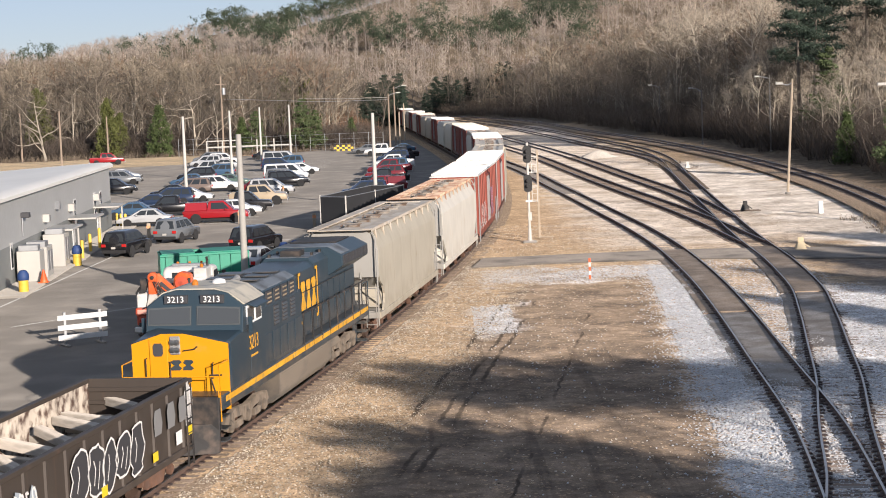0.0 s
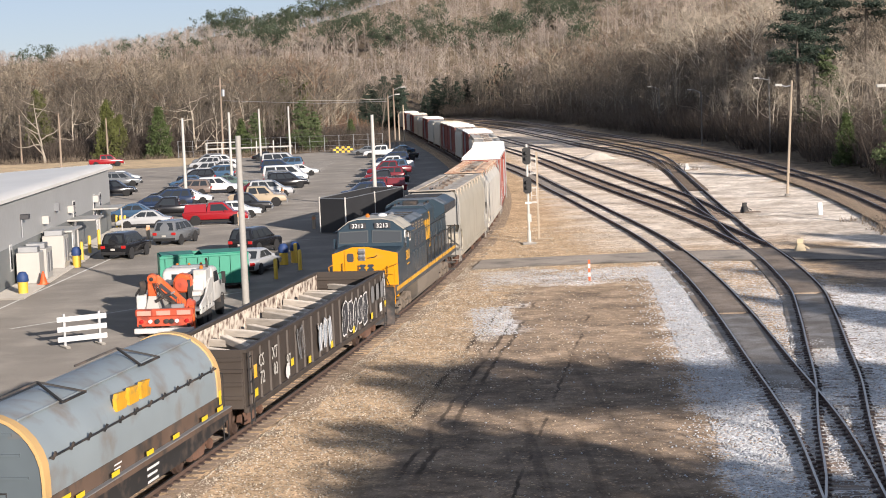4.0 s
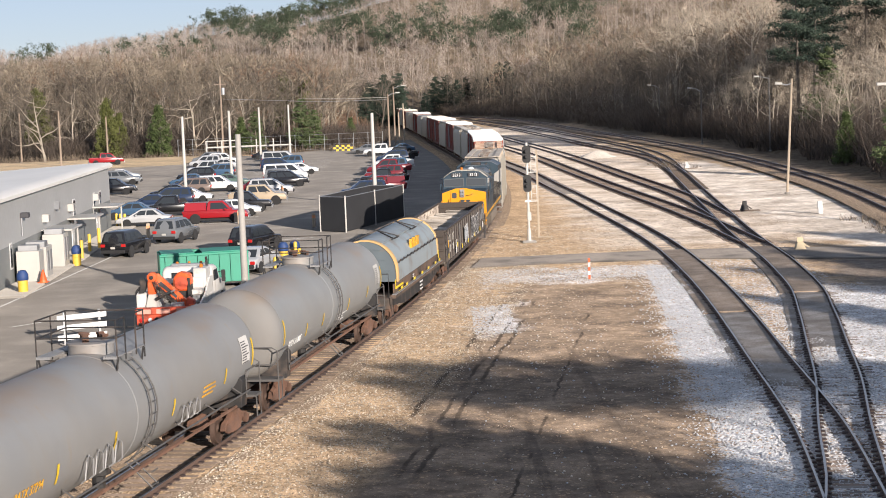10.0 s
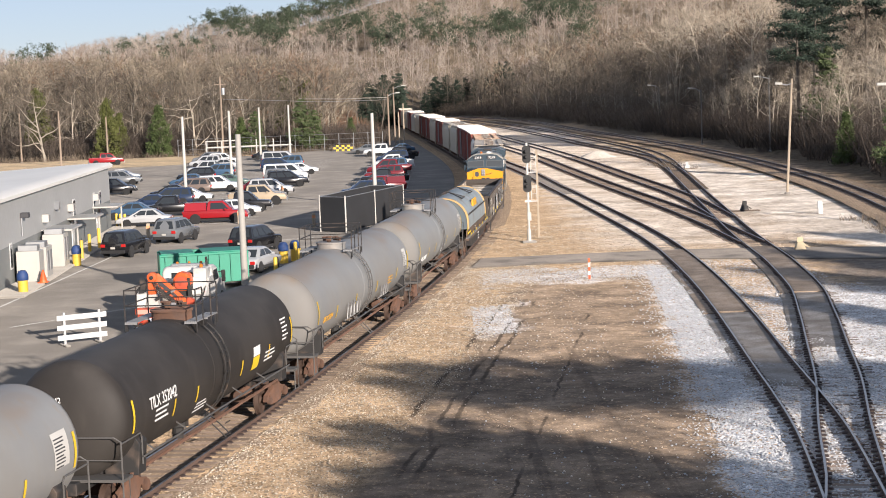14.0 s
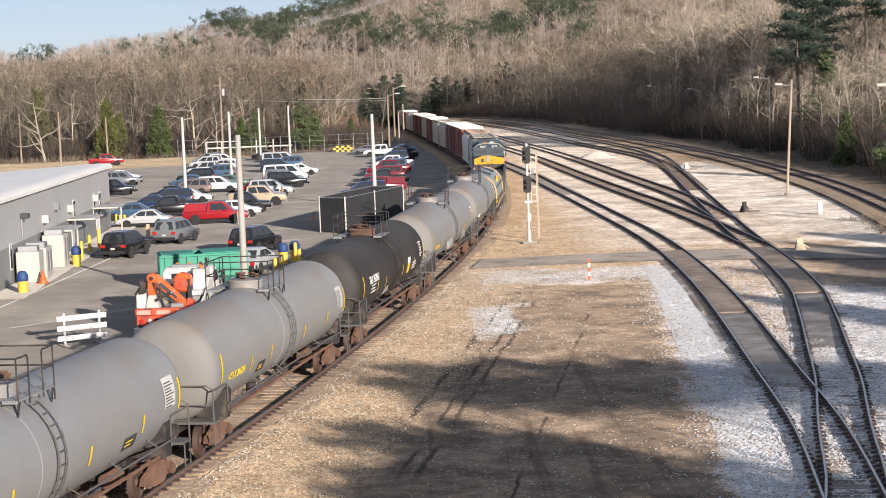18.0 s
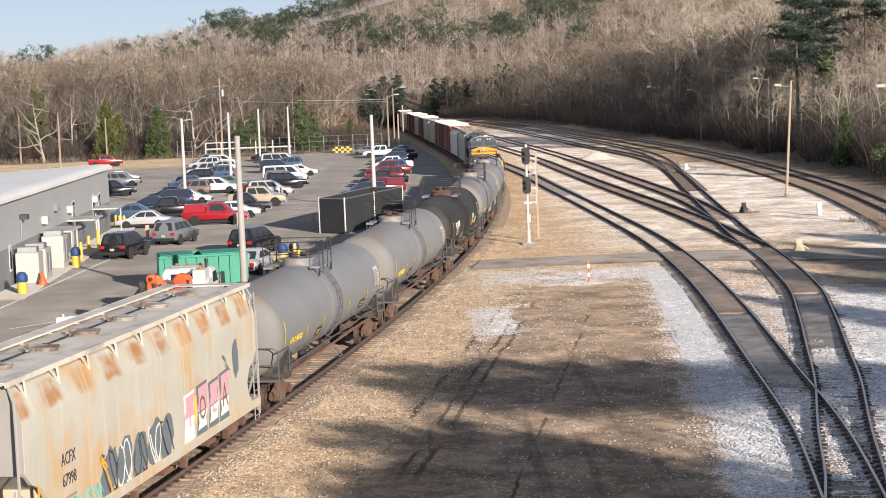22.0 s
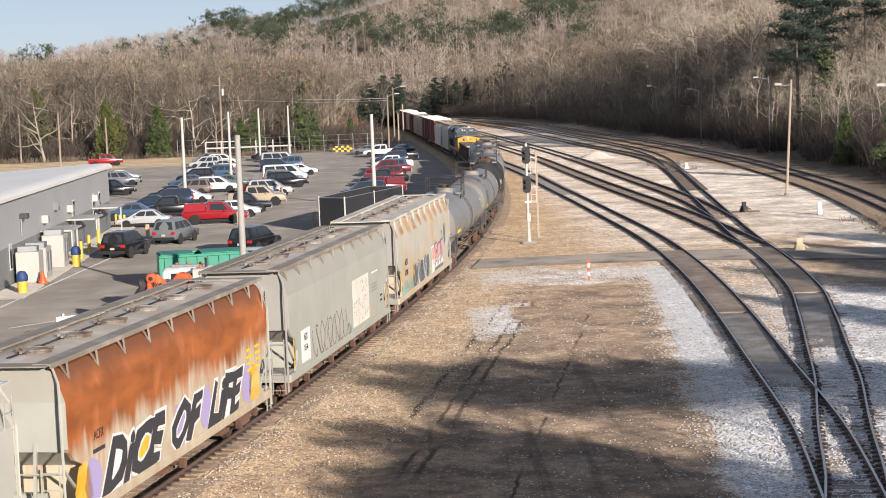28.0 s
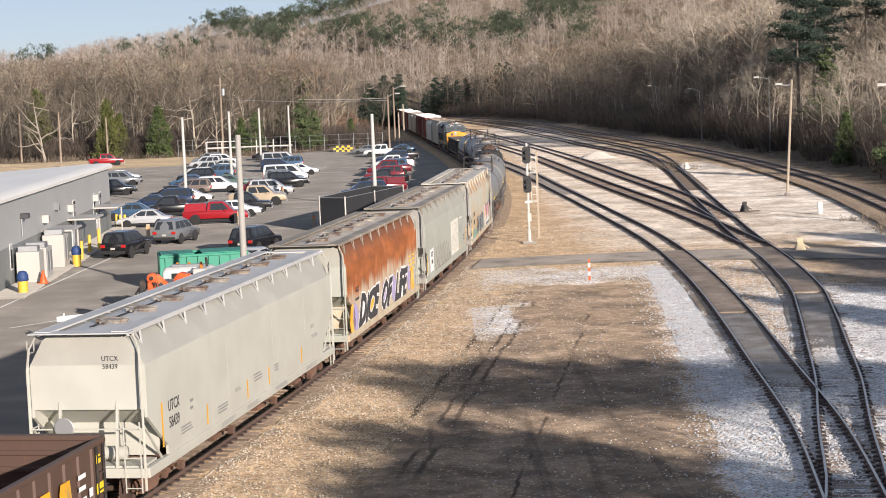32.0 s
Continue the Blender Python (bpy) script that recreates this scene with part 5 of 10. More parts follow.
def locomotive(u, length=22.3):
    car = thing("locomotive", "dark blue and yellow diesel freight locomotive", "locomotive", "cars of the freight train")
    a = length / 2 - 0.9
    for s in (-1, 1):
        bogie(car, s * 6.6, True, 3)
        coupler(car, s * (length / 2 - 0.95), s)
    part("underframe", Mesh().box(-1.45, 1.45, -a, a, 1.28, 1.72), LOCO_BLUE, car, bevel=0.03)
    for s in (-1, 1):
        for q0, q1 in ((-a + 0.5, -3.9), (-3.86, -2.0), (-1.9, 0.3), (0.36, 2.4), (2.5, 4.9), (4.96, a - 0.1)):
            part("sill_stripe", Mesh().box(min(s * 1.45, s * 1.456), max(s * 1.45, s * 1.456), q0, q1, 1.49, 1.66), CANVAS_YELLOW, car, "scuffed yellow sill stripe")
    ft = Mesh().prism_y([(-1.42, 0.62), (-1.15, 0.32), (1.15, 0.32), (1.42, 0.62), (1.44, 1.28), (-1.44, 1.28)], -3.7, 3.6)
    part("fuel_tank", ft, TANK_DUST, car, "dusty grey-brown fuel tank", bevel=0.03)
    for s in (-1, 1):
        part("air_reservoir", Mesh().lathe([(0, -0.8), (0.2, -0.75), (0.2, 0.75), (0, 0.8)], "y", (s * 1.2, 4.45, 1.05), 10), TANK_DUST, car, smooth=40)
    # nose: wide, with chamfered corners and a sloped top
    yn = -a + 0.95
    nose = Mesh()
    base = [(-1.47, yn + 0.12), (-1.40, yn), (1.40, yn), (1.47, yn + 0.12), (1.49, yn + 2.6), (-1.49, yn + 2.6)]
    ring0 = [(x, y, 1.72) for x, y in base]
    ring1 = [(x, y, 3.12) for x, y in base]
    ring2 = [(-1.44, yn + 0.12, 3.16), (-0.55, yn + 0.06, 3.40), (0.10, yn + 0.06, 3.40), (1.44, yn + 0.12, 3.16), (1.48, yn + 2.6, 3.42), (-1.48, yn + 2.6, 3.42)]
    nose.loft([ring0, ring1, ring2])
    part("nose", nose, LOCO_BLUE, car, bevel=0.05)
    front = Mesh()
    front.prism_y([(-1.46, 1.20), (1.46, 1.20), (1.46, 3.12), (0.12, 3.41), (-0.55, 3.41), (-1.46, 3.12)], yn - 0.014, yn - 0.002)
    part("nose_front", front, LOCO_YELLOW, car, "orange-yellow nose front")
    part("nose_door", Mesh().box(-0.92, -0.36, yn - 0.05, yn - 0.01, 1.85, 3.24), LOCO_YELLOW, car, "yellow nose door", bevel=0.02)
    part("nose_window", Mesh().prism_y([(-0.80, 2.83), (-0.75, 2.76), (-0.55, 2.76), (-0.50, 2.83), (-0.50, 3.06), (-0.55, 3.14), (-0.75, 3.14), (-0.80, 3.06)], yn - 0.065, yn - 0.045), INK, car)
    hl = part("headlight", Mesh().box(-0.30, 0.02, yn - 0.06, yn, 2.80, 3.34), GREY_BAR, car, "twin headlight housing", bevel=0.03)
    for x in (-0.21, -0.07):
        for z in (2.94, 3.16):
            part("lamp", Mesh().lathe([(0, yn - 0.09), (0.085, yn - 0.085), (0.09, yn - 0.05)], "y", (x, 0, z), 12), SHINE, hl)
    # badge on the nose: plain shapes of its colour
    for x, w in ((-0.50, 0.34), (-0.12, 0.32), (0.24, 0.32)):
        part("badge", Mesh().prism_y([(x - w / 2, 2.12), (x + w / 2 - 0.06, 2.12), (x + w / 2, 2.18), (x + w / 2 - 0.1, 2.27), (x + w / 2, 2.36), (x + w / 2 - 0.06, 2.42), (x - w / 2 + 0.06, 2.42), (x - w / 2, 2.34), (x - w / 2 + 0.1, 2.27), (x - w / 2, 2.2)], yn - 0.03, yn - 0.016).moved(pose(0, 0, 0.22)), LOCO_BLUE, car)
    hr = Mesh()
    for x, z0, z1 in ((-1.02, 2.0, 2.7), (0.98, 2.1, 2.55), (-0.28, 1.9, 2.6)):
        hr.tube([(x, yn - 0.02, z0), (x, yn - 0.1, z0), (x, yn - 0.1, z1), (x, yn - 0.02, z1)], 0.018)
    hr.tube([(0.12, yn - 0.08, 2.92), (0.45, yn - 0.08, 2.96), (0.55, yn - 0.08, 3.04)], 0.02)
    hr.tube([(1.25, yn - 0.08, 2.2), (0.9, yn - 0.08, 2.2), (0.95, yn - 0.1, 2.0), (1.1, yn - 0.3, 1.7), (1.25, yn - 0.7, 1.3)], 0.024)
    part("grab_iron", hr, BLACK, car)
    # pilot, plow, steps
    pl = Mesh()
    pl.box(-1.4, 1.4, -a - 0.1, -a + 0.12, 0.75, 1.72)
    part("pilot", pl, BLACK, car, bevel=0.03)
    pw = Mesh().loft([[(-1.4, -a - 0.05, 0.95), (0, -a - 0.35, 0.95), (1.4, -a - 0.05, 0.95), (1.4, -a, 0.95), (-1.4, -a, 0.95)],
                      [(-1.4, -a - 0.25, 0.14), (0, -a - 0.75, 0.14), (1.4, -a - 0.25, 0.14), (1.4, -a - 0.1, 0.14), (-1.4, -a - 0.1, 0.14)]])
    part("snow_plow", pw, BLACK, car)
    for s in (-1, 1):
        for e in (-1, 1):
            st = Mesh()
            for z in (0.35, 0.7, 1.05, 1.4):
                st.box(min(s * 0.95, s * 1.46), max(s * 0.95, s * 1.46), e * (a - 0.55) - 0.3, e * (a - 0.55) + 0.3, z, z + 0.04)
            st.box(min(s * 0.95, s * 0.99), max(s * 0.95, s * 0.99), e * (a - 0.55) - 0.3, e * (a - 0.55) + 0.3, 0.35, 1.5)
            part("steps", st, LOCO_BLUE, car)
            sr = Mesh().tube([(s * 1.44, e * a, 1.0), (s * 1.44, e * a, 2.65), (s * 1.44, e * (a - 0.9), 2.65)], 0.022)
            part("step_rail", sr, LOCO_YELLOW if e < 0 else LOCO_BLUE, car)
    fr = Mesh().tube([(-1.4, -a - 0.02, 1.7), (-1.4, -a - 0.02, 2.3), (-0.5, -a - 0.02, 2.3)], 0.02)
    part("front_rail", Mesh().tube([(1.4, -a - 0.02, 1.7), (1.4, -a - 0.02, 2.3), (0.5, -a - 0.02, 2.3)], 0.02), LOCO_YELLOW, car)
    part("front_rail", fr, LOCO_YELLOW, car)
    # cab
    yc, ye = yn + 1.35, yn + 3.9
    cab = Mesh()
    cs = [(-1.5, 3.2), (1.5, 3.2), (1.5, 4.0), (1.0, 4.38), (0.6, 4.48), (-0.6, 4.48), (-1.0, 4.38), (-1.5, 4.0)]
    cab.loft([[(x, yc + (0.0 if z < 3.2 else (z - 3.0) * 0.22), z) for x, z in cs], [(x, ye, z) for x, z in cs]])
    part("cab", cab, LOCO_BLUE, car, bevel=0.03)
    part("cab_lower", Mesh().box(-1.5, 1.5, yn + 2.2, ye, 1.72, 3.25), LOCO_BLUE, car, bevel=0.02)
    part("cab_roof", Mesh().loft([[(x, y_, z + 0.02) for x, z in [(-1.48, 4.0), (-1.0, 4.365), (-0.6, 4.465), (0.6, 4.465), (1.0, 4.365), (1.48, 4.0), (1.52, 4.02), (1.01, 4.395), (0.6, 4.50), (-0.6, 4.50), (-1.01, 4.395), (-1.52, 4.02)]] for y_ in (yc + 0.36, ye + 0.02)]), LOCO_ROOF, car, "sun-bleached tan cab roof")
    FRAME_W = mat("window_rubber", (0.075, 0.085, 0.09), 0.5)
    for s in (-1, 1):
        ws = [(s * 0.13, 3.50), (s * 1.38, 3.50), (s * 1.38, 3.92), (s * 0.13, 3.97)]
        slope = lambda z: yc + (z - 3.0) * 0.22
        part("windshield_frame", Mesh().loft([[(x * 1.0 + (0.05 if x > 0 else -0.05) * (1 if abs(x) > 1 else -1), slope(z) - 0.03, z + (0.05 if z > 3.7 else -0.05)) for x, z in ws], [(x, slope(z), z) for x, z in ws]]), FRAME_W, car)
        part("windshield", Mesh().loft([[(x, slope(z) - 0.045, z) for x, z in ws], [(x, slope(z), z) for x, z in ws]]), GLASS, car, "dark cab windshield")
        part("number_board", Mesh().box(min(s * 0.20, s * 0.92), max(s * 0.20, s * 0.92), slope(4.22) - 0.10, slope(4.22) + 0.1, 4.09, 4.34), INK, car, bevel=0.01)
        letters("3213", 0.27, WHITE, car, on_end(s * 0.56, slope(4.22) - 0.105, 4.21), "number_board_digit")
        fw = Mesh()
        for y0, y1 in ((ye - 2.05, ye - 1.25), (ye - 1.15, ye - 0.45)):
            fw.box(min(s * 1.49, s * 1.53), max(s * 1.49, s * 1.53), y0, y1, 3.38, 3.95)
        part("side_window_frame", fw, WHITE, car)
        gw = Mesh()
        for y0, y1 in ((ye - 1.98, ye - 1.32), (ye - 1.08, ye - 0.52)):
            gw.box(min(s * 1.50, s * 1.54), max(s * 1.50, s * 1.54), y0, y1, 3.45, 3.88)
        part("side_window", gw, GLASS, car)
        part("sun_visor", Mesh().prism_y([(s * 1.48, 3.98), (s * 1.78, 3.88), (s * 1.78, 3.92), (s * 1.48, 4.02)], ye - 1.9, ye - 0.5), LOCO_BLUE, car)
        part("mirror", Mesh().box(min(s * 1.6, s * 1.72), max(s * 1.6, s * 1.72), yc + 0.35, yc + 0.40, 3.2, 3.65), LOCO_BLUE, car)
        letters("3213", 0.62, CANVAS_YELLOW, car, on_side(1.506, yn + 2.55, 2.78) if s > 0 else on_side(1.506, yn + 2.55, 2.78) @ pose(0, 0, -0.003), "road_number", 0.85) if s > 0 else None
    part("number_underline", Mesh().box(1.502, 1.508, yn + 2.2, yn + 2.95, 2.36, 2.42), CANVAS_YELLOW, car)
    # long hood
    y2 = a - 0.35
    part("hood", Mesh().prism_y([(-1.0, 1.72), (-1.0, 4.02), (-0.8, 4.2), (0.8, 4.2), (1.0, 4.02), (1.0, 1.72)], ye, y2 - 6.6), LOCO_BLUE, car, bevel=0.02)
    for q in (-1, 1):
        cabn = part("inverter_cabinet", Mesh().box(min(q * 0.9, q * 1.43), max(q * 0.9, q * 1.43), ye - 0.02, ye + 4.9, 1.72, 3.62), LOCO_BLUE, car, "tall blue equipment cabinet", bevel=0.025)
        for i in range(5):
            part("cabinet_door", mesh_once("cabdoor%d" % q, lambda: Mesh().box(min(q * 1.43, q * 1.455), max(q * 1.43, q * 1.455), -0.43, 0.43, 1.85, 2.75).data("cabinet_door", 0.01)), LOCO_BLUE, cabn, at=pose(0, ye + 0.52 + i * 0.95, 0))
        for i in range(3):
            gr_ = part("grille_recess", mesh_once("cabgrl%d" % q, lambda: Mesh().box(min(q * 1.43, q * 1.448), max(q * 1.43, q * 1.448), -0.30, 0.30, 2.88, 3.52).data("grille_recess")), INK, cabn, "dark louvred grille", at=pose(0, ye + 1.6 + i * 1.05, 0))
            for k in range(5):
                part("louvre", mesh_once("cablvr%d" % q, lambda: Mesh().prism_y([(q * 1.448, 0.0), (q * 1.475, -0.04), (q * 1.475, -0.02), (q * 1.448, 0.03)], -0.29, 0.29).data("louvre")), LOCO_BLUE, gr_, at=pose(0, 0, 2.96 + k * 0.12))
    part("blower_box", Mesh().prism_y([(-1.3, 3.2), (-1.42, 3.6), (-1.35, 4.1), (-1.0, 4.28), (1.0, 4.28), (1.35, 4.1), (1.42, 3.6), (1.3, 3.2)], ye + 0.3, ye + 4.6), LOCO_BLUE, car, bevel=0.03)
    part("hood_top", Mesh().prism_y([(-1.34, 4.11), (-1.0, 4.285), (1.0, 4.285), (1.34, 4.11), (1.30, 4.15), (1.0, 4.30), (-1.0, 4.30), (-1.30, 4.15)], ye + 0.4, ye + 4.5), LOCO_TOP_SHEEN, car, "dusty sooty hood top, lightened for sky reflection")
    part("soot_hatch", Mesh().box(-0.75, 0.1, ye + 0.8, ye + 3.6, 4.30, 4.33), BLACK, car, bevel=0.01)
    for i in range(4):
        part("intake_grille", Mesh().box(1.385, 1.43, ye + 0.6 + i * 0.95, ye + 1.25 + i * 0.95, 3.62, 4.05), INK, car, "dark louvred air intake")
        for j in range(3):
            part("louvre", Mesh().box(1.425, 1.44, ye + 0.68 + i * 0.95, ye + 1.17 + i * 0.95, 3.68 + j * 0.13, 3.73 + j * 0.13), INTAKE_TAN, car)
    part("engine_hood", Mesh().prism_y([(-1.0, 1.72), (-1.0, 4.1), (-0.8, 4.30), (0.8, 4.30), (1.0, 4.1), (1.0, 1.72)], y2 - 6.6, y2 - 3.0), LOCO_BLUE, car, bevel=0.02)
    part("hood_top", Mesh().box(-0.8, 0.8, y2 - 6.5, y2 - 4.5, 4.30, 4.315), LOCO_TOP_SHEEN, car)
    part("exhaust_outlet", Mesh().box(-0.35, 0.35, y2 - 6.2, y2 - 5.3, 4.28, 4.52), BLACK, car, "sooty exhaust stack", bevel=0.02)
    for k in range(6):
        part("roof_hatch", mesh_once("rfhatch", lambda: Mesh().box(-0.40, 0.40, -0.3, 0.3, 0, 0.035).data("roof_hatch", 0.01)), LOCO_TOP_SHEEN if k % 2 else LOCO_BLUE, car, at=pose(0.55 if k % 2 else -0.5, ye + 0.9 + k * 0.6, 4.33))
    for k in range(4):
        part("lifting_lug", mesh_once("luglug", lambda: Mesh().box(-0.04, 0.04, -0.1, 0.1, 0, 0.12).data("lifting_lug", 0.01)), BLACK, car, at=pose(0.72 if k % 2 else -0.72, y2 - 6.3 + k * 0.6, 4.30))
    part("beacon", Mesh().lathe([(0.0, 4.5), (0.1, 4.5), (0.1, 4.62), (0.05, 4.68), (0, 4.69)], "z", (-0.3, ye - 1.2, 0), 10), ORANGE_LENS, car)
    part("antenna_dome", Mesh().lathe([(0.0, 4.48), (0.22, 4.5), (0.2, 4.6), (0.1, 4.65), (0, 4.66)], "z", (0.3, ye - 0.7, 0), 12), WHITE, car, smooth=40)
    part("horn", Mesh().lathe([(0.04, -0.3), (0.06, 0.1), (0.12, 0.3)], "y", (0.5, ye + 0.3, 4.5), 8), GREY_BAR, car)
    # radiator section with flared wings
    part("radiator_hood", Mesh().box(-1.0, 1.0, y2 - 3.0, y2, 1.72, 4.05), LOCO_BLUE, car, bevel=0.02)
    rad = Mesh().prism_y([(-1.0, 3.5), (-1.55, 3.75), (-1.55, 4.16), (-1.0, 4.46), (1.0, 4.46), (1.55, 4.16), (1.55, 3.75), (1.0, 3.4)], y2 - 4.4, y2 + 0.2)
    part("hood_top", Mesh().prism_y([(-1.5, 4.195), (-1.0, 4.465), (1.0, 4.465), (1.5, 4.195), (1.5, 4.21), (1.0, 4.48), (-1.0, 4.48), (-1.5, 4.21)], y2 - 4.3, y2 - 2.9), LOCO_TOP_SHEEN, car)
    part("fan_grille", Mesh().box(-0.9, 0.9, y2 - 2.6, y2 - 0.1, 4.46, 4.50), BLACK, car, "dark cooling fan grille", bevel=0.01)
    part("radiator_wing", rad, LOCO_BLUE, car, "overhanging radiator cabin", bevel=0.03)
    for i in range(8):
        part("radiator_screen", mesh_once("rscr", lambda: Mesh().box(0, 0.02, -0.22, 0.22, 4.0, 4.34).data("radiator_screen")), INK, car, at=pose(1.552, y2 - 4.0 + i * 0.55, -0.2))
    # hood doors, louvres
    for i in range(10):
        y = ye + 5.4 + i * 0.95
        part("hood_door", mesh_once("hdoor", lambda: Mesh().box(0, 0.025, -0.42, 0.42, 1.85, 3.3).data("hood_door", 0.008)), LOCO_BLUE, car, at=pose(1.0, y, 0))
        if i % 2:
            part("door_latch", mesh_once("latch", lambda: Mesh().box(0.02, 0.05, -0.05, 0.05, 2.4, 2.6).data("door_latch")), WHITE if i == 3 else BLACK, car, at=pose(1.005, y + 0.3, 0))
    # side badge: brackets and three plain blocks in its colour
    yb = ye + 7.6
    for k in (-1, 1):
        part("badge", Mesh().box(1.03, 1.042, yb + k * 1.35 - 0.05, yb + k * 1.35 + 0.05, 2.25, 4.0), CANVAS_YELLOW, car)
        for z in (2.25, 3.95):
            part("badge", Mesh().box(1.03, 1.042, yb + k * 1.22 - 0.12, yb + k * 1.22 + 0.12, z - 0.05, z + 0.05), CANVAS_YELLOW, car)
    for k in (-0.78, 0.0, 0.78):
        q = [(yb + k - 0.3, 2.65), (yb + k + 0.22, 2.65), (yb + k + 0.32, 2.8), (yb + k + 0.12, 3.15), (yb + k + 0.32, 3.5), (yb + k + 0.22, 3.65), (yb + k - 0.22, 3.65), (yb + k - 0.3, 3.5), (yb + k - 0.08, 3.15), (yb + k - 0.3, 2.8)]
        part("badge", Mesh().prism_x(q, 1.03, 1.042), CANVAS_YELLOW, car)
    # walkway rails
    for s in (-1, 1):
        m = Mesh()
        k = ye + 5.1
        while k < a:
            m.tube([(s * 1.44, k, 1.5), (s * 1.44, k, 2.75)], 0.027)
            k += 1.28
        m.tube([(s * 1.44, ye + 5.0, 2.75), (s * 1.44, a - 0.1, 2.75)], 0.024)
        m.tube([(s * 1.03, ye + 5.0, 3.28), (s * 1.06, a - 0.7, 3.28)], 0.02)
        part("walkway_rail", m, BLACK, car)
    m = Mesh()
    for x in (-1.2, -0.5, 0.5, 1.2):
        m.tube([(x, a - 0.02, 1.7), (x, a - 0.02, 2.7)], 0.02)
    m.tube([(-1.2, a - 0.02, 2.7), (1.2, a - 0.02, 2.7)], 0.02)
    part("rear_rail", m, BLACK, car)
    cars.append((car, u, length))
    return car


def coil_car(u, length=16.4):
    car = car_base("coil_car", "steel coil car with a rounded light grey hood", "coil car", length)
    a = length / 2 - 0.75
    SKIRT = mat("coil_car_sill", (0.13, 0.085, 0.06), 0.75, var=0.25, scale=1.5, col2=(0.05, 0.045, 0.04), mask=0.55)
    HOOD = mat("coil_hood_grey", (0.27, 0.315, 0.335), 0.5, var=0.1, scale=1.0, col2=(0.22, 0.205, 0.185), mask=0.6, bump=0.05, bscale=8)
    part("frame", Mesh().box(-1.3, 1.3, -a, a, 0.75, 1.25), SKIRT, car, bevel=0.03)
    for s in (-1, 1):
        part("side_girder", Mesh().prism_x([(-a, 1.3), (a, 1.3), (a, 0.95), (a - 3.6, 0.62), (-a + 3.6, 0.62), (-a, 0.95)], s * 1.34, s * 1.40), BLACK, car)
        part("side_sill", Mesh().box(min(s * 1.34, s * 1.56), max(s * 1.34, s * 1.56), -a + 0.1, a - 0.1, 1.22, 1.36), SKIRT, car)
        part("upper_sill", Mesh().box(min(s * 1.38, s * 1.44), max(s * 1.38, s * 1.44), -a + 0.6, a - 0.6, 1.36, 1.78), SKIRT, car, "rust-brown sill with yellow marks")
        part("walkway", Mesh().box(min(s * 1.4, s * 1.58), max(s * 1.4, s * 1.58), -a + 0.2, a - 0.2, 1.36, 1.39), GREY_BAR, car)
    ticks(car, [-5.6, -4.2, -2.0, 0.4, 2.4, 4.8, 6.2], 1.5, 1.57, 0.12, 0.5)
    ticks(car, [-6.6, 6.6], 1.75, 1.46, 0.4, 0.2)
    arc = lambda r, zc: [(r * math.cos(math.radians(t)), zc + r * 0.98 * math.sin(math.radians(t))) for t in range(0, 181, 12)]
    c = [(1.42, 1.78), (1.42, 2.17)] + arc(1.42, 2.22)[1:-1] + [(-1.42, 2.17), (-1.42, 1.78)]
    hood = part("hood", Mesh().prism_y(c, -a + 1.7, a - 0.7), HOOD, car, "grey rounded hood with soft dents", smooth=40)
    c2 = [(x * 1.025, z + (0.035 if z > 2.2 else 0)) for x, z in c]
    HOOP = mat("faded_hoop_orange", (0.62, 0.40, 0.17), 0.6, var=0.15, scale=2)
    for y0 in (-a + 1.62, a - 1.0):
        c3 = [(x * 0.97, z - 0.03) for x, z in c]
        part("hoop", Mesh().loft([[(x, yy, z) for x, z in q] for q, yy in ((c3, y0), (c2, y0), (c2, y0 + 0.32), (c3, y0 + 0.32))], caps=False, closed=False), HOOP, hood, "faded orange end hoop", smooth=40)
    for y0 in (-2.6, 2.6):
        for sx in (-0.9, 0.9):
            for p_, q_ in (((sx, y0 - 0.7, 3.45), (0, y0, 3.8)), ((sx, y0 + 0.7, 3.45), (0, y0, 3.8)), ((sx, y0 - 0.7, 3.45), (sx, y0 + 0.7, 3.45))):
                part("lifting_bar", Mesh().beam(p_, q_, 0.05), BLACK, hood)
    rod = Mesh().tube([(1.46, -a + 2.0, 2.62), (1.46, a - 1.1, 2.62)], 0.025)
    for i in range(12):
        y = -a + 2.2 + i * (2 * a - 3.6) / 11
        rod.beam((1.42, y, 2.55), (1.5, y, 2.72), 0.05)
    part("tie_rod", rod, BLACK, hood)
    part("hood_seam", Mesh().tube([(0.75, -a + 2.0, 3.45), (0.75, a - 1.1, 3.45)], 0.03), HOOD, hood)
    for y0 in (-0.75, 0.1, 0.95):
        part("badge", Mesh().prism_x([(y0 - 0.32, 2.80), (y0 + 0.30, 2.80), (y0 + 0.38, 2.95), (y0 + 0.2, 3.05), (y0 + 0.34, 3.2), (y0 - 0.25, 3.22), (y0 - 0.35, 3.1)], 1.24, 1.345), CANVAS_YELLOW, hood)
    part("data_panel", Mesh().box(1.57, 1.575, -a + 0.9, -a + 3.2, 1.44, 1.46), YELLOW, car)
    bars(car, -a + 2.1, 1.58, 2.2, 0.26, 1, YELLOW, x=1.445)
    bars(car, -1.5, 1.58, 0.5, 0.2, 2, WHITE, x=1.445)
    bars(car, 1.0, 0.85, 0.9, 0.5, 3, WHITE, x=1.41)
    for s in (-1, 1):
        er = Mesh().tube([(-1.3, s * a, 1.25), (-1.3, s * a, 2.3), (1.3, s * a, 2.3), (1.3, s * a, 1.25)], 0.022)
        er.tube([(1.4, s * a, 1.3), (1.4, s * a, 0.45), (1.4, s * (a - 0.45), 0.45), (1.4, s * (a - 0.45), 1.3)], 0.022)
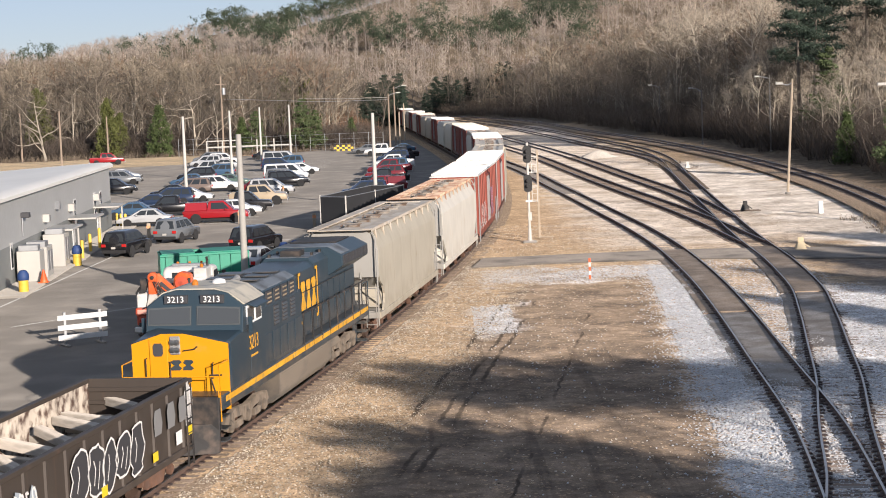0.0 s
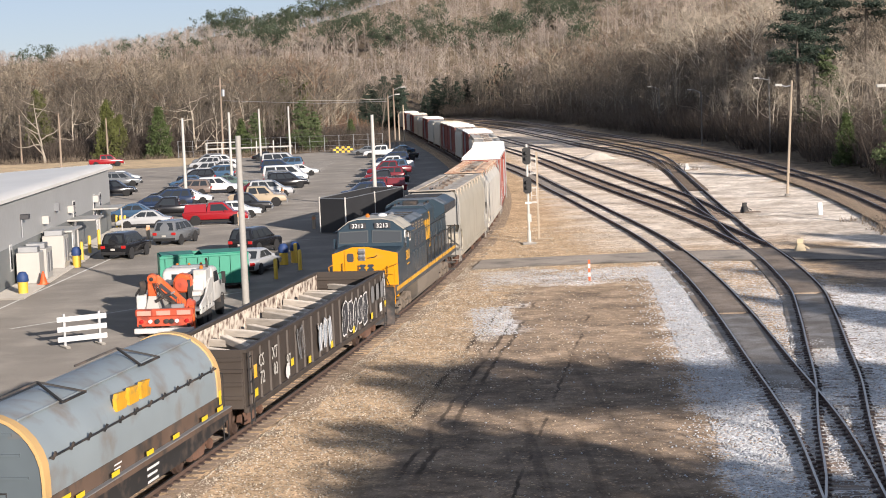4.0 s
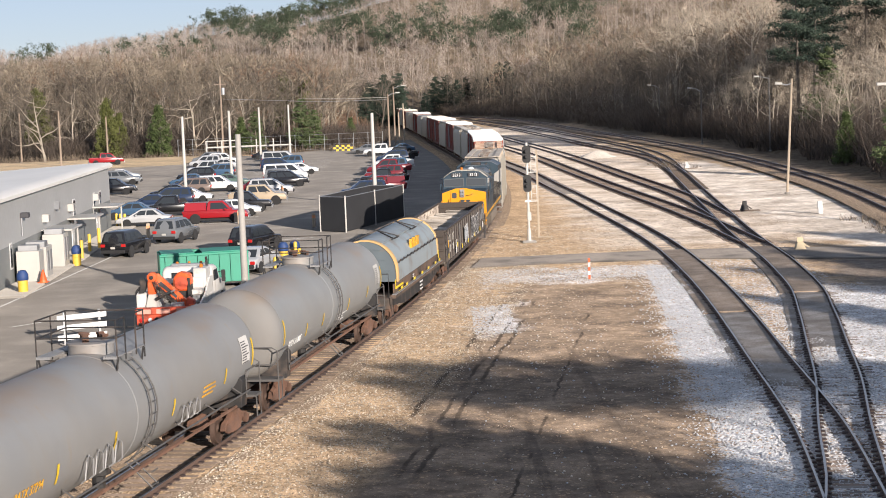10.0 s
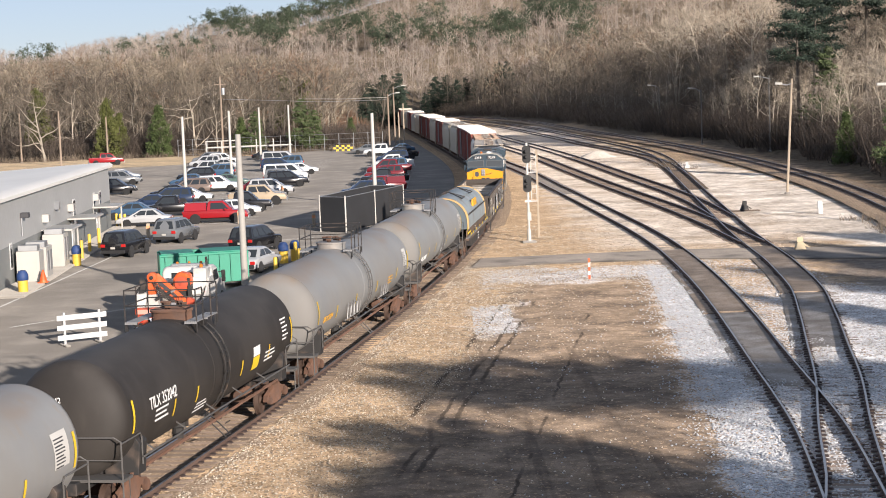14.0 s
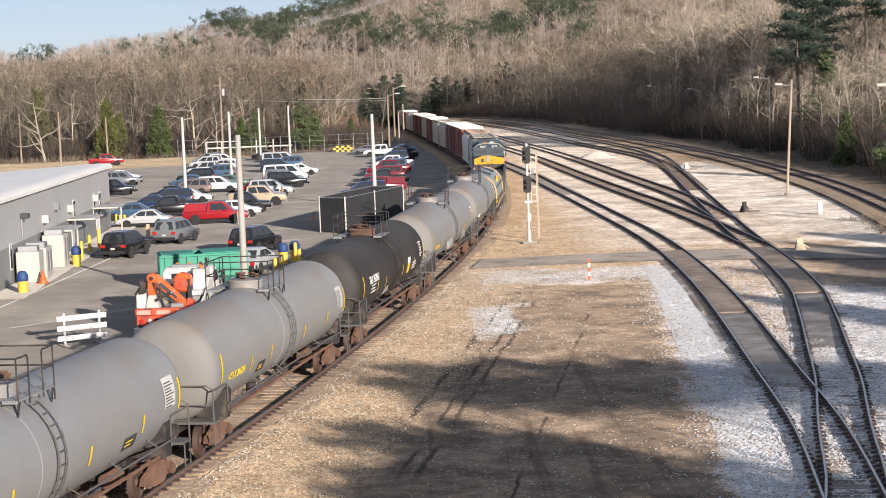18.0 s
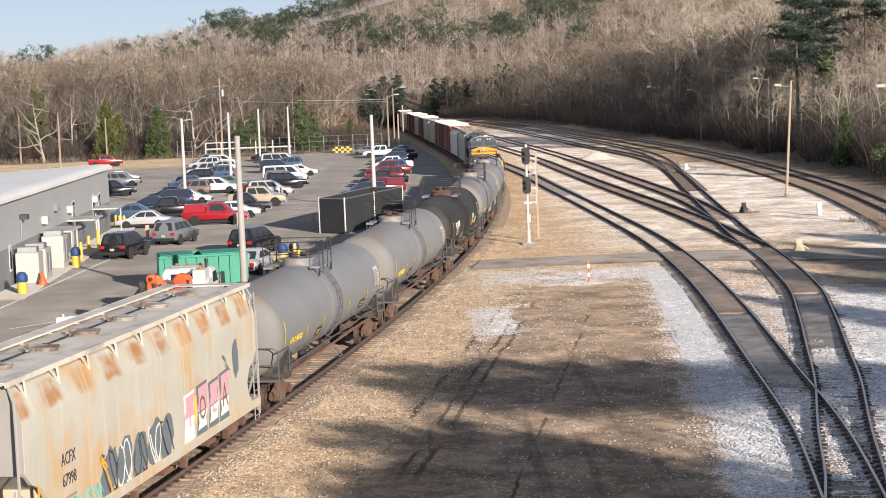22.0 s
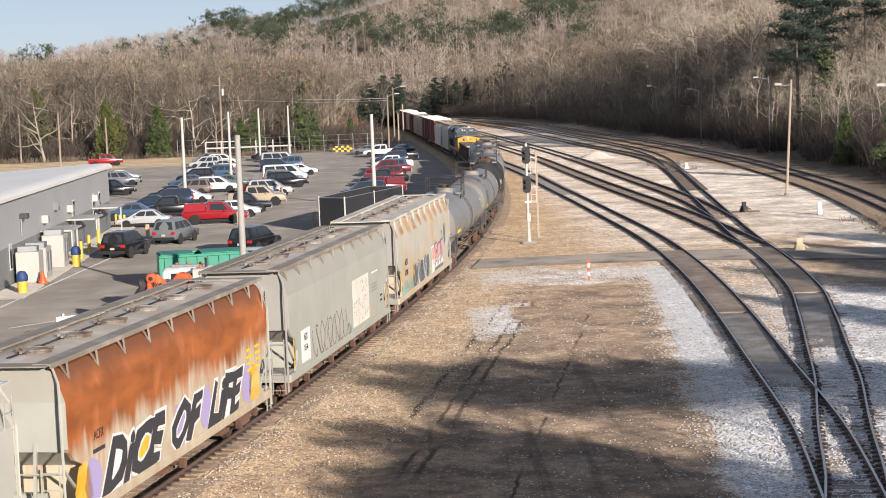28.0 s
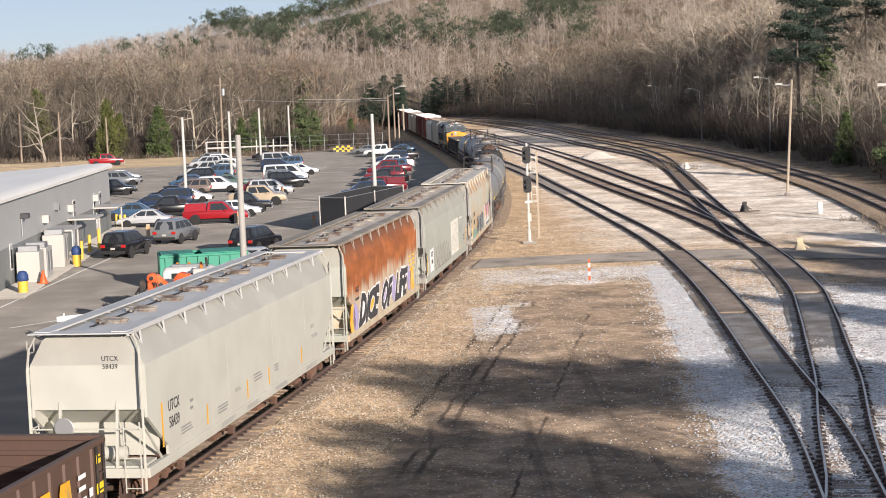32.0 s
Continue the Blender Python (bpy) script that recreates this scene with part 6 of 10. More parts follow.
        part("end_rail", er, BLACK, car)
    END_BLUE = mat("coil_hood_end", (0.10, 0.125, 0.14), 0.65, var=0.2, scale=1.5, col2=(0.16, 0.13, 0.10), mask=0.6)
    he = part("hood_end", Mesh().prism_y([(x * 0.985, z if z < 2.2 else 2.22 + (z - 2.22) * 0.985) for x, z in c], -a + 1.66, -a + 1.698), END_BLUE, hood, "dark blue-grey end sheet")
    for z in (2.25, 2.75, 3.2):
        part("end_rib", Mesh().box(-1.1 + (z - 2.2) * 0.35, 1.1 - (z - 2.2) * 0.35, -a + 1.62, -a + 1.66, z - 0.03, z + 0.03), END_BLUE, he)
    for k, w in enumerate((0.42, 0.3, 0.36)):
        part("end_text", Mesh().box(-0.35 + k * 0.02, -0.35 + w, -a + 1.652, -a + 1.658, 2.95 - k * 0.13, 3.0 - k * 0.13), CANVAS_YELLOW, he)
    cars.append((car, u, length))
    return car


# paints of the single cars
END_GREY = wear_paint("hopper_end_grey", (0.34, 0.33, 0.305), (0.25, 0.2, 0.15), 0.4, (0.28, 0.25, 0.21))
GREY_TANK = wear_paint("tank_grey", (0.252, 0.256, 0.256), (0.28, 0.22, 0.15), 0.4, (0.25, 0.23, 0.20), rough=0.55, crown=(0.25, 0.19, 0.14))
GREY_TANK_2 = wear_paint("tank_grey_pale", (0.267, 0.275, 0.275), (0.28, 0.23, 0.18), 0.3, (0.25, 0.235, 0.215), rough=0.55, crown=(0.30, 0.22, 0.15))
GREY_TANK_3 = wear_paint("tank_grey_dark", (0.238, 0.245, 0.251), (0.24, 0.21, 0.18), 0.35, (0.225, 0.21, 0.195), rough=0.55, crown=(0.23, 0.19, 0.15))
BLACK_TANK = wear_paint("tank_black", (0.025, 0.021, 0.018), (0.06, 0.052, 0.045), 0.4, (0.07, 0.062, 0.055), rough=0.68, crown=(0.06, 0.053, 0.047))
# below the barrel greys: shade put into the ends' paint, with brown stains
HEAD_SHADE_GREY = wear_paint("tank_head_grey", (0.20, 0.20, 0.195), (0.20, 0.155, 0.11), 0.6, (0.19, 0.165, 0.135), rough=0.7, crown=(0.20, 0.155, 0.115))
CREAM = wear_paint("hopper_cream", (0.525, 0.505, 0.42), (0.60, 0.36, 0.14), 0.3, (0.55, 0.47, 0.33), top=4.42, spots=True)
SAGE = wear_paint("hopper_grey_green", (0.43, 0.44, 0.385), (0.37, 0.34, 0.27), 0.45, (0.37, 0.36, 0.30), shoulder_shade=(3.66, (0.33, 0.30, 0.25), 0.5))
RUSTY = wear_paint("hopper_rust", (0.589, 0.515, 0.386), (0.43, 0.135, 0.035), 0.8, (0.40, 0.28, 0.16), rust_top=2.78, top=4.42)
PALE = wear_paint("hopper_pale", (0.50, 0.495, 0.435), (0.5, 0.48, 0.4), 0.25, (0.46, 0.43, 0.37), shoulder_shade=(3.68, (0.35, 0.335, 0.30), 0.75))
TAUPE = wear_paint("hopper_taupe", (0.46, 0.42, 0.34), (0.30, 0.22, 0.14), 0.6, (0.3, 0.25, 0.18))
CHALK = wear_paint("hopper_chalk", (0.662, 0.626, 0.552), (0.55, 0.42, 0.28), 0.5, (0.5, 0.44, 0.36))
BOX_RED = wear_paint("box_car_red", (0.26, 0.055, 0.035), (0.14, 0.05, 0.03), 0.6, (0.16, 0.09, 0.07))
BOX_MID = wear_paint("box_car_oxide", (0.14, 0.04, 0.033), (0.10, 0.045, 0.03), 0.6, (0.11, 0.065, 0.05))
BOX_DARK = wear_paint("box_car_maroon", (0.10, 0.035, 0.03), (0.08, 0.04, 0.03), 0.6, (0.1, 0.06, 0.05))
GOND_DARK = wear_paint("gondola_black_brown", (0.060, 0.047, 0.038), (0.11, 0.065, 0.045), 0.5, (0.10, 0.08, 0.065))
GOND_RUST = wear_paint("gondola_rust_brown", (0.10, 0.06, 0.045), (0.19, 0.08, 0.045), 0.7, (0.1, 0.07, 0.05))
LINING = mat("flaking_lining", (0.42, 0.37, 0.31), 0.9, col2=(0.075, 0.045, 0.035), mask=0.52, scale=3.5, var=0.3)
LINING_RUST = mat("rusty_lining", (0.19, 0.085, 0.055), 0.9, col2=(0.12, 0.06, 0.045), mask=0.52, scale=1.2, var=0.2)
ROOF_GREY = mat("hopper_roof_grey", (0.64, 0.58, 0.49), 0.75, var=0.2, scale=1.2, col2=(0.42, 0.385, 0.33), mask=0.58, bump=0.1)
ROOF_DUSTY = mat("hopper_roof_dusty", (0.51, 0.435, 0.35), 0.8, var=0.25, scale=1.2, col2=(0.60, 0.55, 0.48), mask=0.54, bump=0.1)
ROOF_PALE = mat("hopper_roof_pale", (0.50, 0.50, 0.49), 0.65, var=0.12, scale=1.2, col2=(0.42, 0.42, 0.41), mask=0.6)
ROOF_RUST = mat("hopper_roof_rust", (0.46, 0.34, 0.24), 0.85, var=0.25, scale=1.0, col2=(0.28, 0.13, 0.08), mask=0.52)
ROOF_WHITE = mat("galvanised_roof", (0.72, 0.70, 0.66), 0.6, var=0.12, scale=0.8, col2=(0.52, 0.48, 0.42), mask=0.6)
TIMBER = mat("pale_sawn_timber", (0.43, 0.385, 0.33), 0.85, var=0.2, scale=2, stretch=(1, 0.15, 1), rand=0.25, fine=0.15, bscale=12)
CREAM_PATCH = mat("cream_patch", (0.74, 0.71, 0.62), 0.6, var=0.12, scale=2)
PRINT_GREY = mat("faded_print", (0.47, 0.45, 0.42), 0.7, var=0.2, scale=3)
SPRAY_PINK = mat("spray_pink", (0.72, 0.36, 0.42), 0.6)
SPRAY_SLATE = mat("spray_slate", (0.15, 0.178, 0.195), 0.6)
SPRAY_BLUE = mat("spray_pale_blue", (0.38, 0.43, 0.48), 0.6)
SPRAY_TEAL = mat("spray_teal", (0.25, 0.55, 0.48), 0.6)
PALE_DRIP = mat("pale_paint_drip", (0.60, 0.60, 0.54), 0.6)
SPRAY_WHITE = mat("spray_white", (0.80, 0.78, 0.75), 0.6)
SPRAY_LILAC = mat("spray_lilac", (0.42, 0.36, 0.60), 0.6)
SPRAY_ORANGE = mat("spray_orange", (0.85, 0.42, 0.03), 0.6, var=0.25, scale=1.5, col2=(0.80, 0.55, 0.15), mask=0.5)
SPRAY_BROWN = mat("spray_brown", (0.20, 0.12, 0.09), 0.6)

# from the camera's end towards the distance; u: middle of the car on the track at the start
gb = gondola("rust-brown empty gondola with yellow marks", 17.4, GOND_RUST, LINING_RUST, -182.5, 2.35)
utc = hopper("pale cream-white covered hopper with slim yellow strips", 22.4, PALE, ROOF_PALE, -161.8, style="cut")
rus = hopper("rust-streaked cream covered hopper with black graffiti", 18.8, RUSTY, ROOF_DUSTY, -141.0, rust_frame=SAGE, walk_mat=WALK_DUSTY)
aex = hopper("grey-green covered hopper with white patches and thin graffiti", 19.8, SAGE, ROOF_DUSTY, -121.7, rust_frame=END_GREY, walk_mat=WALK_DUSTY)
acf = hopper("cream covered hopper with rust spots and pink graffiti", 19.8, CREAM, ROOF_GREY, -101.9, rust_frame=END_GREY)
ut2 = tank_car("grey tank car with yellow lettering and black panels", 19.9, GREY_TANK_3, -81.6, "UTLX 207383", YELLOW, [("placard", -2.8, -26), ("placard", 4.6, -24)], head_text="207383", head_mat=HEAD_SHADE_GREY)
ut1 = tank_car("grey tank car with faded yellow lettering", 19.6, GREY_TANK, -61.8, "UTLX 203220", YELLOW, [("placard", -3.4, -26)], head_mat=HEAD_SHADE_GREY)
blk = tank_car("black tank car with white lettering", 18.8, BLACK_TANK, -42.6, "TILX 352042", WHITE, [("sticker", 3.4, -10), ("bars", -5.3, -11), ("bars", -1.6, -32), ("bars", 5.0, -16)], dome_dark=True, text_at=(2.95, 3, 0.44), head_text="352042")
tk2 = tank_car("grey tank car with loop-shaped grab irons low on its side", 22.0, GREY_TANK, -22.1, "BATX 37294", CANVAS_YELLOW, [("bars", 5.0, -16)], head_text="37294", head_mat=HEAD_SHADE_GREY)
tk1 = tank_car("grey tank car with white lettering", 20.0, GREY_TANK_2, -1.1, "UTLX 213885", WHITE, [("bars", 1.2, -28)], text_at=(2.35, -20, 0.34), head_text="UTLX 213885", head_mat=HEAD_SHADE_GREY)
coil = coil_car(17.1)
gon = gondola("black-brown gondola loaded with pale sawn timbers, white graffiti", 23.2, GOND_DARK, LINING, 36.95, 2.62)
loco = locomotive(60.7)
h_a = hopper("taupe-grey covered hopper with dusty roof", 18.7, TAUPE, ROOF_DUSTY, 81.2, rust_frame=END_GREY)
h_b = hopper("chalky white covered hopper with a rusty roof", 19.4, CHALK, ROOF_RUST, 100.3, style="cut", rust_frame=END_GREY)

# lettering, graffiti and loads
letters("UTCX", 0.42, INK, utc, on_side(1.532, -7.9, 2.32), "lettering", 0.8)
letters("58439", 0.42, INK, utc, on_side(1.532, -7.9, 1.88), "lettering", 0.8)
letters("UTCX", 0.18, INK, utc, on_end(0.62, -9.93, 3.84), "lettering", 0.9)
letters("58439", 0.18, INK, utc, on_end(0.62, -9.93, 3.64), "lettering", 0.9)
bars(utc, -6.9, 1.5, 1.0, 0.24, 3, GREY_BAR, 1.53)
bars(utc, -3.6, 1.42, 1.0, 0.26, 3, GREY_BAR, 1.53)
bars(utc, -2.1, 1.68, 0.6, 0.12, 2, GREY_BAR, 1.53)
bars(utc, 0.1, 1.7, 1.0, 0.28, 3, GREY_BAR, 1.53)
bars(utc, 2.3, 1.62, 0.6, 0.26, 3, GREY_BAR, 1.53)
bars(utc, 7.3, 1.9, 0.9, 0.14, 2, GREY_BAR, 1.53)
bars(utc, 7.0, 2.25, 0.5, 0.14, 2, GREY_BAR, 1.53)
for yy in (-3.2, -0.6, 2.6, 6.6):
    bars(utc, yy, 0.97, 1.5, 0.14, 3, GREY_BAR, 1.562)
for yy, z0, z1 in ((-3.0, 1.6, 3.3), (1.9, 2.0, 3.3), (6.0, 2.1, 3.4)):
    part("drip", Mesh().prism_x([(yy + 0.02, z0), (yy + 0.05, z0), (yy - 0.02, z1), (yy - 0.05, z1)], 1.524, 1.526), PALE_DRIP, utc, "thin white paint drip")
ticks(utc, [-8.85], 1.95, 1.53, 1.15, 0.10, CANVAS_YELLOW)
ticks(utc, [-5.1, -1.1, 1.3, 5.4], 1.5, 1.53, 0.55, 0.09, CANVAS_YELLOW)
bars(utc, -6.4, 2.05, 0.3, 0.4, 2, GREY_BAR, 1.53)

ACX = 1.532
letters("ACFX", 0.40, INK, acf, on_side(ACX, -6.3, 2.45), "lettering", 0.8)
letters("67998", 0.40, INK, acf, on_side(ACX, -6.3, 1.98), "lettering", 0.8)
letters("ACFX", 0.21, INK, acf, on_end(0.55, -8.63, 3.98), "lettering", 0.9)
letters("67998", 0.21, INK, acf, on_end(0.55, -8.63, 3.76), "lettering", 0.9)
bars(acf, -6.2, 1.45, 1.2, 0.4, 4, GREY_BAR, ACX)
ticks(acf, [-8.0], 1.75, ACX, 0.95, 0.1, CANVAS_YELLOW)
# a mask shape and two rows of block letters
blob(acf, 6.45, 2.65, 0.30, 0.62, SPRAY_SLATE, ACX, 4, "graffiti")
for i, (ch_, yy) in enumerate((("T", 2.0), ("O", 3.1), ("L", 4.15), ("A", 5.15))):
    # block letters: dark rim, pink upper half, white lower half
    g_ = lambda k, z0, z1, lean: [(yy - 0.5 * k + lean, z0), (yy + 0.42 * k + lean, z0 + 0.03), (yy + 0.36 * k + lean * 2, (z0 + z1) / 2), (yy + 0.5 * k + lean * 3, z1), (yy - 0.44 * k + lean * 3, z1 - 0.05), (yy - 0.36 * k + lean * 2, (z0 + z1) / 2 - 0.05)]
    part("graffiti", Mesh().prism_x(g_(1.0, 1.08, 2.42 + 0.08 * (i % 2), 0.02), ACX, ACX + 0.003), SPRAY_WHITE if i == 0 else SPRAY_SLATE, acf)
    part("graffiti", Mesh().prism_x(g_(0.84, 1.24, 1.72, 0.03), ACX + 0.004, ACX + 0.006), SPRAY_WHITE, acf, "white lower half of a block letter")
    part("graffiti", Mesh().prism_x(g_(0.84, 1.72, 2.34 + 0.08 * (i % 2), 0.05), ACX + 0.004, ACX + 0.006), SPRAY_PINK, acf, "pink upper half of a block letter")
    letters(ch_, 0.95, SPRAY_BROWN if i % 2 else SPRAY_PINK, acf, on_side(ACX + 0.009, yy + 0.08, 1.76), "graffiti", 0.8)
part("graffiti", Mesh().prism_x([(2.45, 1.5), (2.65, 1.48), (2.75, 1.9), (2.7, 2.25), (2.5, 2.2)], ACX, ACX + 0.003), SPRAY_ORANGE, acf)
for i, yy in enumerate((-3.9, -2.9, -1.8, -0.7, 0.2)):
    blob(acf, yy, 1.55 + 0.12 * (i % 2), 0.55, 0.62, SPRAY_SLATE, ACX, 20 + i, "graffiti", 0.3)
    scribble(acf, yy - 0.45, yy + 0.45, 1.1, 2.1, 2, SPRAY_WHITE if i % 2 else INK, ACX + 0.003, 0.06, 30 + i)
scribble(acf, -7.6, -4.3, 1.0, 1.5, 8, SPRAY_TEAL, ACX, 0.09, 3)
scribble(acf, -4.4, -3.8, 1.1, 2.1, 1, CANVAS_YELLOW, ACX + 0.004, 0.08, 9)
scribble(acf, 5.2, 5.8, 2.4, 2.9, 1, INK, ACX, 0.03, 12)

letters("AEX", 0.34, INK, aex, on_side(1.535, -6.4, 2.02), "lettering", 0.8)
letters("13146", 0.30, INK, aex, on_side(1.535, -6.4, 1.66), "lettering", 0.75)
part("white_patch", Mesh().box(1.524, 1.53, -7.05, -5.75, 1.2, 2.3), WHITE, aex, "white painted patch")
part("white_patch", Mesh().box(1.524, 1.53, 1.4, 4.5, 1.2, 3.0), CREAM_PATCH, aex, "cream painted patch with a worn grey print")
pr_, rp_ = Mesh(), random.Random(41)
for i in range(120):
    yy, zz = (rp_.uniform(1.6, 4.3), rp_.uniform(1.35, 2.2)) if i < 84 else (rp_.uniform(3.0, 4.3), rp_.uniform(2.4, 2.85))
    ry, rz = rp_.uniform(0.02, 0.10), rp_.uniform(0.012, 0.07)
    q_ = [(1.533, yy + ry * math.cos(t * 0.785) * rp_.uniform(0.4, 1.2), zz + rz * math.sin(t * 0.785) * rp_.uniform(0.4, 1.2)) for t in range(8)]
    pr_.add(q_, [tuple(range(8))])
tagged(part("worn_print", pr_, PRINT_GREY, aex, "faded grey print"), kind="stuff")
scribble(aex, -5.4, 0.2, 1.1, 2.2, 9, SPRAY_BROWN, 1.526, 0.05, 42)
scribble(aex, 0.3, 1.0, 1.0, 1.5, 3, INK, 1.526, 0.04, 43)
bars(aex, 5.9, 2.9, 1.5, 0.16, 1, WHITE, 1.526)
bars(aex, 5.7, 2.3, 1.3, 0.4, 3, GREY_BAR, 1.526)
bars(aex, 7.0, 1.7, 0.5, 0.4, 2, INK, 1.526)
ticks(aex, [-8.1, 7.9], 1.7, 1.526, 1.0, 0.1, CANVAS_YELLOW)
ticks(aex, [2.4, 5.2], 1.35, 1.526, 0.35, 0.08, CANVAS_YELLOW)

RX = 1.532
for i, (yy, mt_) in enumerate(((-7.35, SPRAY_ORANGE), (-6.75, SPRAY_LILAC), (5.6, SPRAY_LILAC), (6.4, SPRAY_ORANGE), (-3.4, SPRAY_ORANGE), (-0.6, SPRAY_LILAC), (1.7, SPRAY_LILAC), (-5.2, SPRAY_WHITE), (3.4, SPRAY_WHITE))):
    blob(rus, yy, 1.55 if abs(yy) > 6 else 1.7, 0.55, 0.62, mt_, RX, 60 + i, "graffiti")
graffiti(rus, "DiCE", -4.35, 1.62, 1.55, 4.4, INK, SPRAY_WHITE, RX + 0.004, fat=0.085, lean=0.6, wild=0.4)
graffiti(rus, "OF", -0.45, 1.62, 1.5, 2.2, INK, SPRAY_WHITE, RX + 0.004, fat=0.085, lean=0.6, wild=0.4)
graffiti(rus, "LiFE", 3.15, 1.62, 1.55, 4.2, INK, SPRAY_WHITE, RX + 0.004, fat=0.085, lean=0.6, wild=0.4)
letters("ACFX", 0.32, INK, rus, on_side(RX, -6.3, 2.6), "lettering", 0.75)
bars(rus, -6.3, 2.25, 0.8, 0.25, 1, INK, RX)
for yy in (6.0, 6.9):
    bars(rus, yy, 2.35, 0.6, 0.8, 4, YELLOW, RX)

# black gondola: white tags, yellow marks, a load of pale timbers
GX = 1.545
PALE_MARK = mat("pale_car_lettering", (0.55, 0.53, 0.48), 0.7)
for txt_, yy, zz in (("CS", -9.15, 2.15), ("XT", -7.55, 2.15), ("72", -9.1, 1.62), ("03", -7.5, 1.62), ("97", -5.85, 1.62)):
    letters(txt_, 0.56, PALE_MARK, gon, on_side(GX, yy, zz), "lettering", 0.95)
for yy in (8.0, 9.0, 9.9):
    part("badge", Mesh().prism_x([(yy - 0.28, 1.75), (yy + 0.2, 1.75), (yy + 0.3, 2.0), (yy + 0.2, 2.4), (yy - 0.2, 2.4), (yy - 0.3, 2.2)], GX, GX + 0.006), GREY_BAR, gon)
for yy, zz in ((-9.9, 1.3), (-5.4, 1.5), (-3.0, 1.2), (0.4, 1.2), (4.2, 1.2), (7.7, 1.25), (10.4, 1.4)):
    part("yellow_mark", mesh_once("ymk", lambda: Mesh().box(0, 0.006, -0.18, 0.18, -0.12, 0.12).data("yellow_mark")), YELLOW, gon, at=pose(GX, yy, zz))
part("orange_mark", Mesh().box(GX, GX + 0.006, -10.1, -9.75, 1.75, 2.15), SPRAY_ORANGE, gon)
part("white_mark", Mesh().box(GX, GX + 0.006, 9.3, 9.75, 1.2, 1.55), WHITE, gon)
tag_letters(gon, [2.3, 3.3, 4.2, 5.05, 6.0, 6.9], 1.15, 2.42, INK, SPRAY_WHITE, GX, 19)
for i in range(3):
    blob(gon, -1.3 + i * 0.75, 1.7 + 0.1 * (i % 2), 0.26, 0.55, SPRAY_BLUE, GX, 90 + i, "graffiti", 0.1)
    scribble(gon, -1.6 + i * 0.75, -1.0 + i * 0.75, 1.25, 2.2, 2, SPRAY_WHITE, GX + 0.003, 0.07, 92 + i)
scribble(gon, -4.6, -3.6, 1.4, 2.5, 3, GREY_BAR, GX, 0.07, 83)
scribble(gon, 10.1, 10.7, 1.6, 2.6, 3, SPRAY_WHITE, GX, 0.07, 84, angular=True)
blob(gon, -6.0, 1.3, 0.3, 0.25, SPRAY_WHITE, GX, 85)
rl_ = random.Random(6)
tim = Mesh().prism_y([(-0.14, 0), (0.14, 0), (0.13, 0.23), (-0.13, 0.23)], -1.55, 1.55).data("timber", 0.02)
tim.materials.append(TIMBER)
for i in range(46):
    yy = -10.2 + 20.4 * (i // 2 + rl_.uniform(0.1, 0.9)) / 23
    zz = 1.55 + 0.24 * (i % 3) + rl_.uniform(-0.05, 0.05)
    part("timber", tim, None, gon, at=pose(rl_.uniform(-0.12, 0.12), yy, zz, rl_.uniform(-3, 3), 0, 52 + rl_.uniform(-14, 14)))
part("load_base", Mesh().box(-1.35, 1.35, -10.6, 10.4, 1.1, 1.5), TIMBER, gon, "lower layers of pale timbers")

# rust gondola: worn yellow blocks
for yy in (3.2, 4.3, 5.4):
    part("badge", Mesh().prism_x([(yy - 0.33, 1.3), (yy + 0.25, 1.3), (yy + 0.33, 1.5), (yy + 0.25, 1.95), (yy - 0.25, 1.95), (yy - 0.33, 1.75)], GX, GX + 0.006), CANVAS_YELLOW, gb)
part("yellow_mark", Mesh().box(GX, GX + 0.006, 7.2, 7.6, 1.25, 1.5), YELLOW, gb)
part("yellow_mark", Mesh().box(GX, GX + 0.006, 7.25, 7.5, 1.95, 2.15), YELLOW, gb)
bars(gb, 6.4, 1.6, 0.5, 0.8, 3, WHITE, GX)
part("white_mark", Mesh().box(GX, GX + 0.006, 6.75, 6.95, 1.3, 1.5), WHITE, gb)

# grab loops low on the second grey tank
lp = []
for i in range(4):
    m = Mesh()
    y = -4.6 + i * 0.62
    m.tube([(1.42, y, 1.62), (1.52, y, 1.7), (1.56, y + 0.05, 2.1), (1.54, y + 0.25, 2.22), (1.56, y + 0.45, 2.1), (1.52, y + 0.5, 1.7), (1.42, y + 0.5, 1.62)], 0.022, 5)
    part("grab_loop", m, GREY_BAR, tk2)
for i in range(3):
    m = Mesh()
    y = 2.2 + i * 0.55
    m.tube([(1.42, y, 1.62), (1.52, y, 1.7), (1.56, y + 0.05, 2.0), (1.54, y + 0.22, 2.1), (1.56, y + 0.4, 2.0), (1.52, y + 0.45, 1.7), (1.42, y + 0.45, 1.62)], 0.022, 5)
    part("grab_loop", m, GREY_BAR, tk2)

